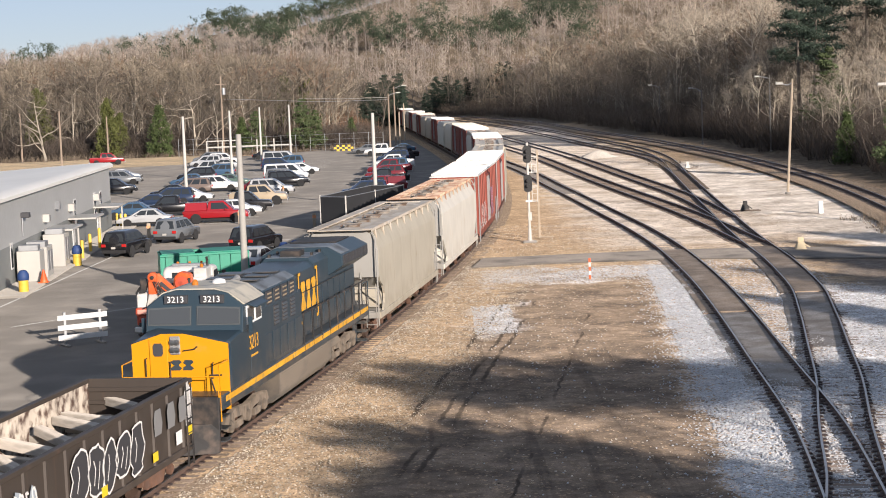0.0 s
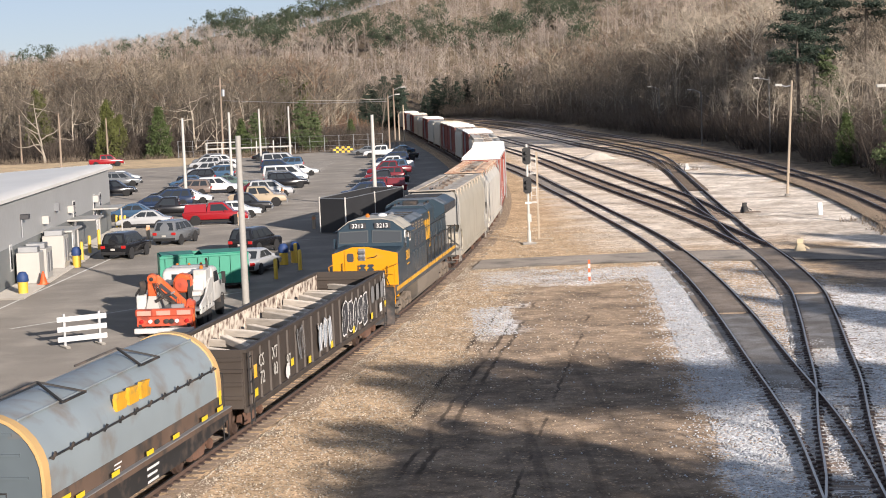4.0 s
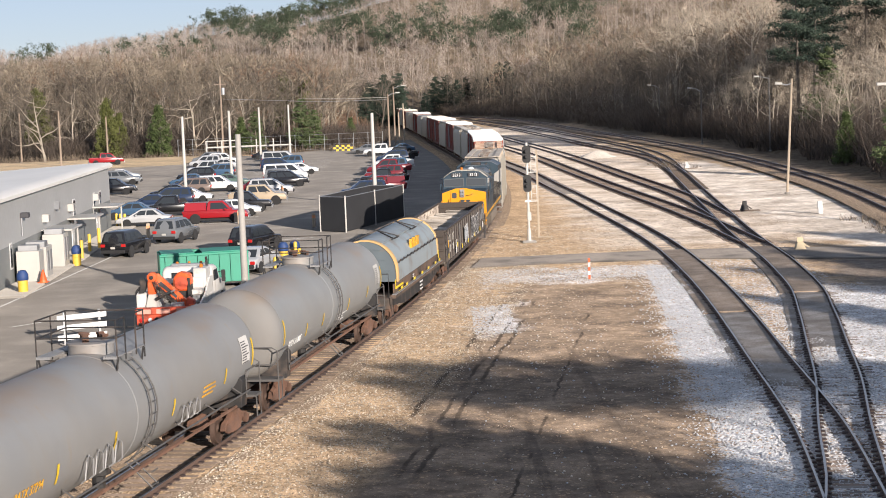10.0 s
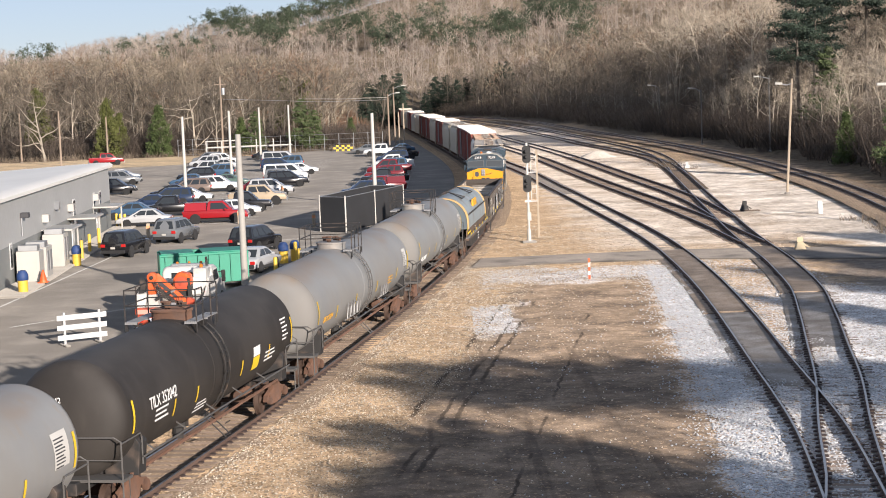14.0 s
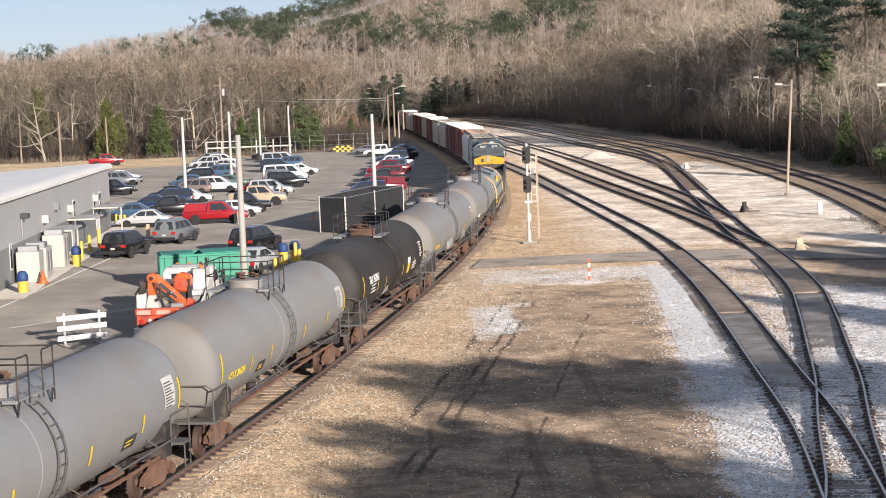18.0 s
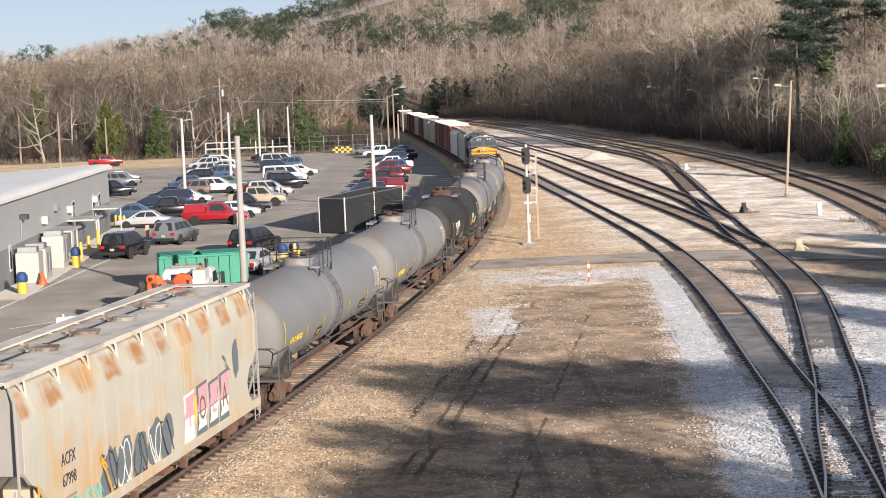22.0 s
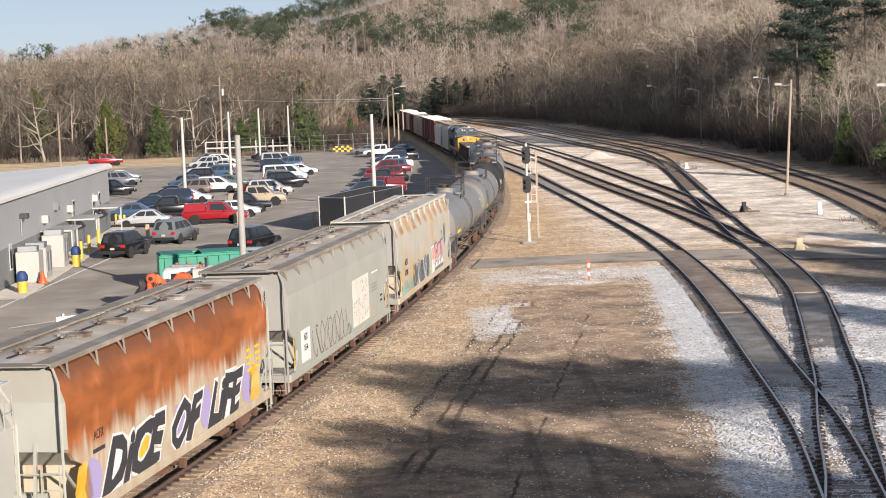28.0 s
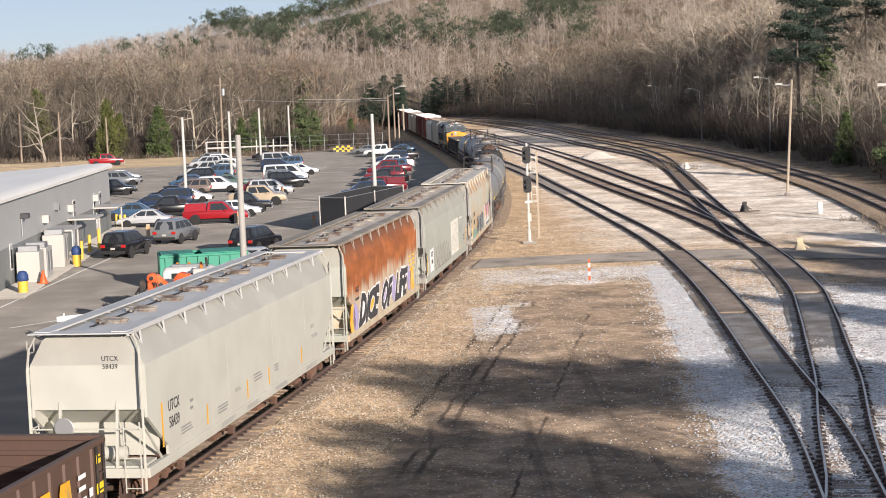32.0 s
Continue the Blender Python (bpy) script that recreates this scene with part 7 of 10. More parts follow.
bx1 = box_car("brick-red box car with a pale metal roof and faint tags", 19.0, BOX_RED, ROOF_WHITE, 119.6)
bx2 = box_car("maroon box car with a pale metal roof", 19.0, BOX_DARK, ROOF_WHITE, 138.6)
scribble(bx1, -7.5, -2.4, 1.2, 2.6, 6, SPRAY_WHITE, 1.515, 0.09, 91)
scribble(bx1, 2.6, 5.0, 1.3, 3.2, 4, SPRAY_LILAC, 1.515, 0.09, 92)
u = 148.1
AHEAD = "hhbhbdhgbhhdgbhhbdhhbgh"
labels = {"h": ("grey covered hopper far along the train", TAUPE), "g": ("pale grey covered hopper far along the train", PALE)}
for c in AHEAD:
    L = 18.4 if c in "hg" else 17.6
    if c in "hg":
        hopper(labels[c][0], L, labels[c][1], ROOF_GREY if c == "h" else ROOF_PALE, u + L / 2, spin=False, detail=u < 240)
    else:
        box_car("oxide red box car far along the train" if c == "b" else "maroon box car far along the train", L, BOX_MID if c == "b" else BOX_DARK, ROOF_WHITE if c == "b" else ROOF_GREY, u + L / 2)
    u += L
u = -191.2
for c in "gt":
    gondola("rust-brown gondola behind the camera", 17.4, GOND_RUST, LINING_RUST, u - 8.7, 2.35, spin=False)
    u -= 17.4


def motions():
    """Key the train: each car rides on the curve by its two bogies; the wheels turn."""
    times = [i * 0.5 for i in range(65)]
    for car, u0, length in cars:
        half = length / 2 - 2.6
        rows = []
        for t in times:
            s = u0 + run(t)
            f, _ = on_main(s + half)
            b, _ = on_main(s - half)
            d = f - b
            mid = (f + b) / 2
            rows.append((t, pose(mid.x, mid.y, 0, 0, 0, -math.degrees(math.atan2(d.x, d.y)))))
        walk(car, rows)
    for w, y in wheelsets:
        walk(w, [(i / 10, pose(0, y, WHEEL_R, -math.degrees(run(i / 10) / WHEEL_R))) for i in range(321)])

# ---- depot building ----
WALL_GREY = mat("painted_metal_wall", (0.404, 0.408, 0.400), 0.6, var=0.05, scale=0.6, fine=0.03, bscale=3)
WALL_DARK = mat("dark_wainscot_paint", (0.206, 0.219, 0.215), 0.65, var=0.06, scale=0.6)
ROOF_CAP = mat("white_membrane_roof", (0.80, 0.78, 0.73), 0.8, var=0.05, scale=0.4)
CONCRETE = mat("light_concrete", (0.30, 0.28, 0.25), 0.85, var=0.12, scale=1.5, fine=0.1, bump=0.15)
POLE_GREY = mat("greyed_pole_paint", (0.36, 0.345, 0.315), 0.75, var=0.12, scale=2, fine=0.06, bscale=8)
POLE_CONC = mat("white_painted_pole", (0.52, 0.50, 0.46), 0.7, var=0.1, scale=2, fine=0.06, bscale=8)
POLE_WOOD = mat("weathered_pole_wood", (0.33, 0.26, 0.20), 0.85, var=0.2, scale=2, stretch=(3, 3, 0.2), bump=0.3)
POLE_TAN = mat("pale_pole_wood", (0.46, 0.38, 0.29), 0.85, var=0.15, scale=2, stretch=(3, 3, 0.2))
WHITE_PAINT = mat("white_paint", (0.66, 0.66, 0.64), 0.5, var=0.06, scale=2)
OFFWHITE = mat("off_white_cabinet", (0.46, 0.445, 0.41), 0.5, var=0.08, scale=2)
DARK_GLASS = mat("dark_window_glass", (0.03, 0.035, 0.04), 0.1)
SAFETY = mat("safety_yellow", (0.72, 0.47, 0.06), 0.5, var=0.08, scale=3)
BLUE_LID = mat("blue_plastic", (0.022, 0.055, 0.17), 0.6)
ORANGE = mat("crane_orange", (0.68, 0.105, 0.022), 0.5, var=0.18, scale=2, col2=(0.62, 0.20, 0.08), mask=0.6)
RUBBER = mat("tyre_rubber", (0.022, 0.022, 0.023), 0.85)
GREEN = mat("container_green", (0.02, 0.25, 0.16), 0.5, var=0.12, scale=1.2, col2=(0.03, 0.18, 0.12), mask=0.6)
MESH_BLACK = mat("black_screen_mesh", (0.03, 0.031, 0.034), 0.8, var=0.15, scale=2)
LINE = mat("faded_lot_line", (0.36, 0.36, 0.35), 0.9, var=0.2, scale=3)
SIGNAL_BLACK = mat("signal_black_enamel", (0.012, 0.012, 0.013), 0.6, var=0.1, scale=3)
DULL_STEEL = mat("dull_lamp_steel", (0.17, 0.16, 0.15), 0.6, 0.3, var=0.15, scale=2)
METAL = mat("galvanised_steel", (0.42, 0.43, 0.44), 0.45, 0.7, var=0.1)
LENS_RED = mat("red_lens", (0.45, 0.02, 0.02), 0.25)
SALMON = mat("faded_pink_reflector", (0.66, 0.33, 0.26), 0.5, var=0.15, scale=4)
LENS_CLEAR = mat("clear_lens", (0.7, 0.72, 0.72), 0.15)
RIM = mat("alloy_rim", (0.40, 0.40, 0.41), 0.35, 0.8)

WALL_A = pose(-24.2, 95.8, 0, 0, 0, 2.72)
bld = thing("depot_building", "long low grey metal building with a white roof", "building", m=WALL_A)
# in the building's space y runs along the front wall, +x faces the car park
holes = [(25.2, 26.1, 1.55, 3.35), (34.6, 35.4, 1.65, 3.25), (37.8, 38.5, 1.65, 3.2), (2.5, 3.0, 1.0, 2.3)]
doors = [(14.2, 15.3), (24.0, 25.0), (35.6, 36.6)]
part("front_wall", Mesh().box(-0.25, 0, -60, 43.5, 2.25, 5.05), WALL_GREY, bld, "light grey upper wall")
part("wainscot", Mesh().box(-0.25, 0.02, -60, 43.5, -0.2, 2.25), WALL_DARK, bld, "darker grey lower wall")
part("end_wall", Mesh().box(-18, 0, 43.5, 43.7, -0.2, 4.2), WALL_GREY, bld)
part("rear_wall", Mesh().box(-18.2, -18, -60, 43.7, -0.2, 4.3), WALL_GREY, bld)
part("near_wall", Mesh().box(-18, 0, -60.2, -60, -0.2, 4.2), WALL_GREY, bld)
part("roof", Mesh().prism_y([(-18.3, 4.2), (-18.3, 4.4), (-0.9, 5.22), (0.1, 5.2), (0.32, 5.05), (0.3, 4.85), (0.05, 4.9), (-0.3, 4.95)], -60.3, 43.9), ROOF_CAP, bld, "white membrane roof with rounded edge", smooth=50)
for y0, y1, z0, z1 in holes:
    w = part("window", Mesh().box(0.02, 0.045, y0 - 0.1, y1 + 0.1, z0 - 0.1, z1 + 0.1), WHITE_PAINT, bld, "narrow dark window in a white frame")
    part("pane", Mesh().box(0.045, 0.05, y0, y1, z0, z1), DARK_GLASS, w)
for y0, y1 in doors:
    d = part("door", Mesh().box(0.02, 0.07, y0, y1, 0.0, 2.05), WHITE_PAINT, bld, "white service door", bevel=0.01)
    part("door_handle", Mesh().box(0.07, 0.13, y0 + 0.1, y0 + 0.16, 0.95, 1.1), METAL, d)
    part("awning", Mesh().box(0.0, 1.9, y0 - 1.5, y1 + 1.5, 2.2, 2.32), OFFWHITE, bld, "flat white awning over a door", bevel=0.02)
    part("awning_post", Mesh().box(1.6, 1.7, y1 + 1.0, y1 + 1.1, 0, 2.2), OFFWHITE, bld)
    part("air_conditioner", Mesh().box(0.0, 0.4, y0 - 1.0, y0 - 0.3, 2.75, 3.25), OFFWHITE, bld, "small wall air conditioner", bevel=0.02)
    part("unit_grille", Mesh().box(0.4, 0.42, y0 - 0.92, y0 - 0.38, 2.82, 3.18), GREY_BAR, bld)
for y in (6.1,):
    wl = part("wall_lamp", Mesh().box(0.0, 0.5, y, y + 0.5, 3.55, 3.85), INK, bld, bevel=0.03)
    part("conduit", Mesh().tube([(0.08, y + 0.1, 3.55), (0.08, y + 0.1, 2.5)], 0.05), METAL, wl)
part("vent_hood", Mesh().prism_x([(17.8, 3.25), (18.5, 3.25), (18.15, 3.75)], 0.0, 0.3), METAL, bld)
solid("sidewalk", Mesh().box(0.05, 1.9, -4, 44, 0, 0.12), CONCRETE, "raised concrete walkway along the building", kind="structure", bevel=0.02, m=WALL_A)


def cabinet(y, x, w, d, h, label, door=True):
    c = thing("equipment_cabinet", label, "cabinet", "cabinets along the building", WALL_A @ pose(x, y, 0.12))
    part("body", Mesh().box(0, d, 0, w, 0, h), OFFWHITE, c, bevel=0.03)
    part("top_box", Mesh().box(0.1, d - 0.1, w * 0.1, w * 0.6, h, h + 0.32), METAL, c, "grey unit on top", bevel=0.02)
    if door:
        for k in (0.12, 0.56):
            part("louvre_door", Mesh().box(d, d + 0.03, w * k, w * (k + 0.32), 0.35, h - 0.25), GREY_BAR, c, "grey louvred door")
    return c


cabinet(2.9, 0.25, 1.5, 1.3, 1.75, "off-white ice machine beside the grey wall", False)
cabinet(5.2, 0.25, 2.0, 1.3, 1.75, "off-white double-door equipment cabinet by the wall")
cabinet(11.4, 0.25, 1.9, 1.3, 2.0, "tall off-white louvred cabinet by the wall")
for bx, by, lab in ((-22.64, 93.97, "yellow drum bin with a blue lid near the building"), (-22.8, 108.9, "yellow drum bin with a blue lid on the walkway"), (-9.6, 105.3, "yellow drum bin with a blue lid by the bollards"), (-9.0, 106.4, "second yellow drum bin with a blue lid by the bollards")):
    b = thing("drum_bin", lab, "bin", "drum bins", pose(bx, by, 0) @ Matrix.Diagonal((0.88, 0.88, 0.86, 1)))
    part("drum", Mesh().lathe([(0.0, 0), (0.30, 0), (0.30, 0.3), (0.315, 0.31), (0.30, 0.33), (0.30, 0.6), (0.315, 0.61), (0.30, 0.63), (0.30, 0.9), (0, 0.9)], "z", seg=18), SAFETY, b, smooth=30)
    part("lid", Mesh().lathe([(0.33, 0.85), (0.36, 0.9), (0.36, 1.2), (0.22, 1.45), (0, 1.5)], "z", seg=18), BLUE_LID, b, "blue domed lid", smooth=40)
for bx, by, h in ((-23.66, 117.4, 1.3), (-23.5, 119.9, 1.5), (-23.2, 112.5, 1.3), (-26.0, 140.3, 1.1), (-25.6, 139.8, 1.1), (-25.2, 139.5, 1.1), (-8.3, 101.2, 1.25), (-8.9, 105.6, 1.25), (-9.3, 96.8, 1.2)):
    b = thing("bollard", "round yellow steel bollard", "bollard", "bollards", pose(bx, by, 0))
    part("post", Mesh().lathe([(0, 0), (0.11, 0), (0.11, h - 0.08), (0.08, h - 0.02), (0, h)], "z", seg=12), SAFETY, b, smooth=40)
    part("base_collar", Mesh().lathe([(0.2, 0), (0.2, 0.04), (0.12, 0.05)], "z", seg=12), CONCRETE, b)
for bx, by in ((-16.0, 138.6), (-9.66, 132.3), (-15.6, 173.0), (-21.5, 128.2)):
    b = thing("marker_post", "faded orange and white marker post", "post", "marker posts", pose(bx, by, 0))
    part("post", Mesh().box(-0.12, 0.12, -0.12, 0.12, 0, 1.05), POLE_TAN, b, bevel=0.02)
    part("band", Mesh().box(-0.13, 0.13, -0.13, 0.13, 0.7, 0.9), mat("faded_orange", (0.72, 0.33, 0.16), 0.7), b)
cone = thing("safety_cone", "orange safety cone beside the cabinets", "cone", m=pose(-22.5, 98.2, 0.12))
part("cone", Mesh().lathe([(0.24, 0.04), (0.05, 0.72), (0.0, 0.74)], "z", seg=14), ORANGE, cone, smooth=40)
part("base", Mesh().box(-0.28, 0.28, -0.28, 0.28, 0, 0.045), ORANGE, cone, bevel=0.01)

# white plank barricade at the edge of the lot
bar = thing("plank_barricade", "white three-plank wooden barricade on grey posts", "barricade", m=pose(-15.35, 73.5, 0, 0, 0, 30))
for x in (-0.75, 0.78):
    part("post", Mesh().box(x - 0.05, x + 0.05, -0.05, 0.05, 0, 1.42), METAL, bar)
    part("foot", Mesh().box(x - 0.1, x + 0.1, -0.45, 0.45, 0, 0.08), CONCRETE, bar, bevel=0.02)
for z in (0.36, 0.78, 1.20):
    part("plank", Mesh().box(-1.08, 1.08, -0.10, -0.055, z - 0.11, z + 0.11), WHITE_PAINT, bar, bevel=0.01)

# ---- poles and lamps ----


def pole(x, y, h, r, material, label, name="light_pole", arm=None, lean=0.0):
    p = thing(name, label, "pole", "poles", pose(x, y, -0.1, 0, lean, 0))
    part("shaft", Mesh().tube([(0, 0, 0), (0, 0, h * 0.5), (0, 0, h + 0.1)], r, 10, r * 0.72), material, p, smooth=50)
    part("base_collar", Mesh().lathe([(r * 2.0, 0.0), (r * 2.0, 0.16), (r * 1.1, 0.2)], "z", seg=12), CONCRETE, p)
    if arm:
        dx, dz = arm
        a = part("arm", Mesh().tube([(0, 0, h - 0.3), (dx * 0.5, 0, h + dz - 0.1), (dx, 0, h + dz)], 0.05), METAL, p)
        part("lamp_head", Mesh().prism_z([(dx * 0.85 - 0.1, -0.16), (dx + 0.5 * (1 if dx > 0 else -1), -0.1), (dx + 0.5 * (1 if dx > 0 else -1), 0.1), (dx * 0.85, 0.16)], h + dz - 0.08, h + dz + 0.12), OFFWHITE, a, "street lamp head", bevel=0.03)
    return p


pole(-9.49, 83.25, 8.35, 0.18, POLE_GREY, "thick white pole with no lamp")
pole(-23.96, 165.2, 8.3, 0.17, POLE_CONC, "white painted pole among parked cars")
pole(-5.73, 153.2, 8.1, 0.19, POLE_CONC, "white painted pole beside the screened pen")
pole(-24.2, 204.2, 8.3, 0.17, POLE_CONC, "white painted pole among parked cars")
pole(-25.2, 248.5, 8.2, 0.17, POLE_CONC, "white painted pole among parked cars")
pole(-23.0, 271.7, 8.2, 0.17, POLE_CONC, "white painted pole at the lot's far edge")
pole(-8.4, 300, 9.2, 0.16, POLE_WOOD, "brown wooden lamp pole", arm=(1.6, 0.2))
pole(-7.9, 320, 10.4, 0.15, POLE_WOOD, "brown wooden lamp pole with a long arm", arm=(1.8, 0.2))
pole(-6.9, 309.5, 5.9, 0.14, POLE_TAN, "short tan wooden pole")
pole(-6.4, 328, 7.2, 0.14, POLE_TAN, "tan wooden pole beside the curve")
pole(29.47, 149.3, 9.7, 0.12, POLE_TAN, "tall leaning tan wooden lamp pole by the far track", arm=(-0.9, -0.35), lean=3.4)
pole(40.9, 325, 8.6, 0.11, DULL_STEEL, "slim grey street lamp before the woods", "street_lamp", arm=(-1.6, 0.3))
pole(39.5, 264, 8.2, 0.11, DULL_STEEL, "slim grey street lamp before the woods", "street_lamp", arm=(-1.5, 0.3))
pole(43.6, 231.5, 9.9, 0.12, DULL_STEEL, "slim grey street lamp before the woods", "street_lamp", arm=(-1.5, 0.0))
pole(31.0, 117.5, 9.5, 0.16, POLE_TAN, "wooden lamp pole at the yard's edge", arm=(-1.2, -0.2))
pole(-70.7, 298, 8.3, 0.16, POLE_WOOD, "brown utility pole before the woods", "utility_pole")
pole(-58.9, 274, 8.6, 0.16, POLE_WOOD, "brown utility pole behind the building", "utility_pole")
pole(-56.1, 298, 7.2, 0.14, POLE_WOOD, "brown utility pole before the woods", "utility_pole")
up_ = pole(-36.4, 297, 13.2, 0.17, POLE_WOOD, "tall utility pole with a transformer", "utility_pole")
part("transformer", Mesh().lathe([(0, 10.2), (0.32, 10.25), (0.32, 11.3), (0, 11.4)], "z", (0.45, -0.1, 0), 12), METAL, up_, smooth=40)
part("cross_arm", Mesh().box(-1.0, 1.0, -0.06, 0.06, 11.9, 12.05), POLE_WOOD, up_)
wire = thing("overhead_wire", "thin overhead wire between poles", "wire")
part("strand", Mesh().tube([(-8.4, 300, 8.6), (-16, 303, 8.6), (-24, 306, 8.9)], 0.035, 4), OFFWHITE, wire)
part("strand", Mesh().tube([(-8.4, 300, 8.2), (-20, 299, 8.3), (-36, 297, 9.4)], 0.03, 4), METAL, wire)

# signal with two hooded heads
sg = thing("railway_signal", "white signal mast with two black hooded heads", "signal", m=pose(5.68, 114.6, -0.15))
part("mast", Mesh().tube([(0, 0, 0.0), (0, 0, 6.5)], 0.085, 10), POLE_CONC, sg, smooth=50)
part("mast_foot", Mesh().lathe([(0, 0), (0.3, 0), (0.3, 0.05), (0.13, 0.12), (0.12, 0.85), (0, 0.86)], "z", seg=12), POLE_CONC, sg)
for z in (5.75, 3.85):
    hd = part("signal_head", Mesh().prism_y([(-0.30, z - 0.42), (-0.18, z - 0.55), (0.12, z - 0.55), (0.24, z - 0.42), (0.24, z + 0.42), (0.12, z + 0.55), (-0.18, z + 0.55), (-0.30, z + 0.42)], -0.32, -0.22), SIGNAL_BLACK, sg, "black signal backing plate")
    part("housing", Mesh().box(-0.2, 0.14, -0.22, 0.05, z - 0.4, z + 0.4), SIGNAL_BLACK, hd, bevel=0.03)
    for dz, mt in ((0.2, INK), (-0.15, LENS_RED)):
        part("hood", Mesh().lathe([(0.11, -0.58), (0.12, -0.32), (0.10, -0.32)], "y", (-0.03, 0, z + dz), 12), SIGNAL_BLACK, hd)
        part("lens", Mesh().lathe([(0, -0.35), (0.095, -0.34), (0.095, -0.32)], "y", (-0.03, 0, z + dz), 12), mt, hd)
    lad = Mesh()
    ladder(lad, 0.42, 0.1, z - 1.25, z - 0.1, 0.34, along_y=False, step=0.42)
    lad.beam((0, 0.1, z - 0.2), (0.6, 0.1, z - 0.2), 0.05)
    lad.beam((0, 0.1, z - 1.2), (0.6, 0.1, z - 1.2), 0.05)
    part("ladder", lad, POLE_CONC, sg)
part("number_plate_blank", Mesh().box(-0.2, 0.2, -0.12, -0.09, 2.62, 2.74), WHITE_PAINT, sg)
part("bracket_box", Mesh().box(-0.08, 0.18, -0.1, 0.1, 1.4, 1.95), POLE_CONC, sg, bevel=0.02)
part("foundation", Mesh().box(-0.45, 0.45, -0.45, 0.45, -0.1, 0.06), CONCRETE, sg, bevel=0.03)
wp = thing("wooden_post", "thin tan wooden post beside the signal", "post", m=pose(6.45, 117, -0.15))
part("post", Mesh().box(-0.07, 0.07, -0.07, 0.07, 0, 5.9), POLE_TAN, wp, bevel=0.01)
part("foot_stake", Mesh().beam((0.05, -0.1, 0.1), (0.9, -0.6, 0.12), 0.08), POLE_TAN, wp)

# trackside small things
mk = thing("marker_stake", "red and white striped marker stake", "stake", m=pose(7.65, 92, -0.18))
for i in range(5):
    part("band", Mesh().box(-0.055, 0.055, -0.055, 0.055, i * 0.22, i * 0.22 + 0.218), WHITE_PAINT if i % 2 else ORANGE, mk)
st = thing("boundary_stone", "white painted concrete marker post", "post", m=pose(27.8, 128.6, -0.18, 0, -3, 0))
part("post", Mesh().prism_z([(-0.17, -0.12), (0.17, -0.12), (0.17, 0.12), (-0.17, 0.12)], 0, 0.95), WHITE_PAINT, st, bevel=0.03)


def switch_stand(x, y, material, label, rz=0):
    s = thing("switch_stand", label, "switch stand", "switch stands", pose(x, y, -0.17, 0, 0, rz))
    part("base_tie", Mesh().box(-2.2, 1.2, -0.14, 0.14, -0.1, 0.06), TIE, s, bevel=0.01)
    part("second_tie", Mesh().box(-2.2, 1.2, 0.35, 0.62, -0.1, 0.05), TIE, s, bevel=0.01)
    part("stand_body", Mesh().loft([[(-0.32, -0.22, 0.05), (0.32, -0.22, 0.05), (0.32, 0.3, 0.05), (-0.32, 0.3, 0.05)], [(-0.18, -0.12, 0.5), (0.18, -0.12, 0.5), (0.18, 0.2, 0.5), (-0.18, 0.2, 0.5)]]), material, s, bevel=0.03)
    part("lever", Mesh().beam((0.1, 0, 0.45), (0.55, 0.05, 0.16), 0.06), material, s)
    part("target", Mesh().prism_y([(-0.18, 0.5), (0.18, 0.5), (0.18, 0.78), (-0.18, 0.78)], -0.02, 0.02), material, s)
    part("throw_rod", Mesh().beam((-0.3, 0.1, 0.05), (-2.6, 0.1, 0.03), 0.05), STEEL, s)


switch_stand(20.95, 102.6, mat("faded_switch_yellow", (0.50, 0.42, 0.28), 0.7, var=0.2), "dusty yellow-grey switch stand on two ties")
switch_stand(23.1, 133.6, BLACK, "black switch stand on a long tie", 5)
switch_stand(27.9, 198.4, OFFWHITE, "pale switch stand on a tie", 5)
gp = Mesh()
rng = random.Random(5)
rings = []
for k, (rr, z) in enumerate(((3.4, -0.2), (2.6, 0.25), (1.5, 0.75), (0.6, 1.05), (0.1, 1.15))):
    rings.append([(rr * (1 + 0.18 * rng.uniform(-1, 1)) * math.cos(a / 16 * 2 * math.pi) * 1.5, rr * (1 + 0.18 * rng.uniform(-1, 1)) * math.sin(a / 16 * 2 * math.pi), z + rng.uniform(-0.05, 0.05)) for a in range(16)])
gp.loft(rings)
solid("gravel_mound", gp, mat("pale_crushed_stone", (0.46, 0.42, 0.37), 0.9, var=0.15, scale=1.0, fine=0.25, bscale=9, bump=0.5), "low pile of pale gravel between tracks", "gravel pile", m=pose(21.2, 235, -0.05) @ Matrix.Diagonal((0.5, 0.5, 0.75, 1)), smooth=60)

# screened pen
pen = thing("screened_pen", "black mesh screened fence pen with white posts", "fence")
for x, y in ((-8.86, 127.9), (-6.9, 126.0), (-5.0, 132.2), (-2.98, 138.6)):
    part("post", Mesh().tube([(x, y, 0), (x, y, 2.65)], 0.06, 8), POLE_CONC, pen)
for (x0, y0), (x1, y1) in (((-8.86, 127.9), (-6.9, 126.0)), ((-6.9, 126.0), (-5.0, 132.2)), ((-5.0, 132.2), (-2.98, 138.6)), ((-8.86, 127.9), (-5.6, 140)), ((-5.6, 140), (-2.98, 138.6))):
    part("screen_panel", Mesh().beam((x0, y0, 1.3), (x1, y1, 1.3), 0.03, 2.45), MESH_BLACK, pen, "black wind screen")
    part("top_rail", Mesh().tube([(x0, y0, 2.55), (x1, y1, 2.55)], 0.03, 6), METAL, pen)

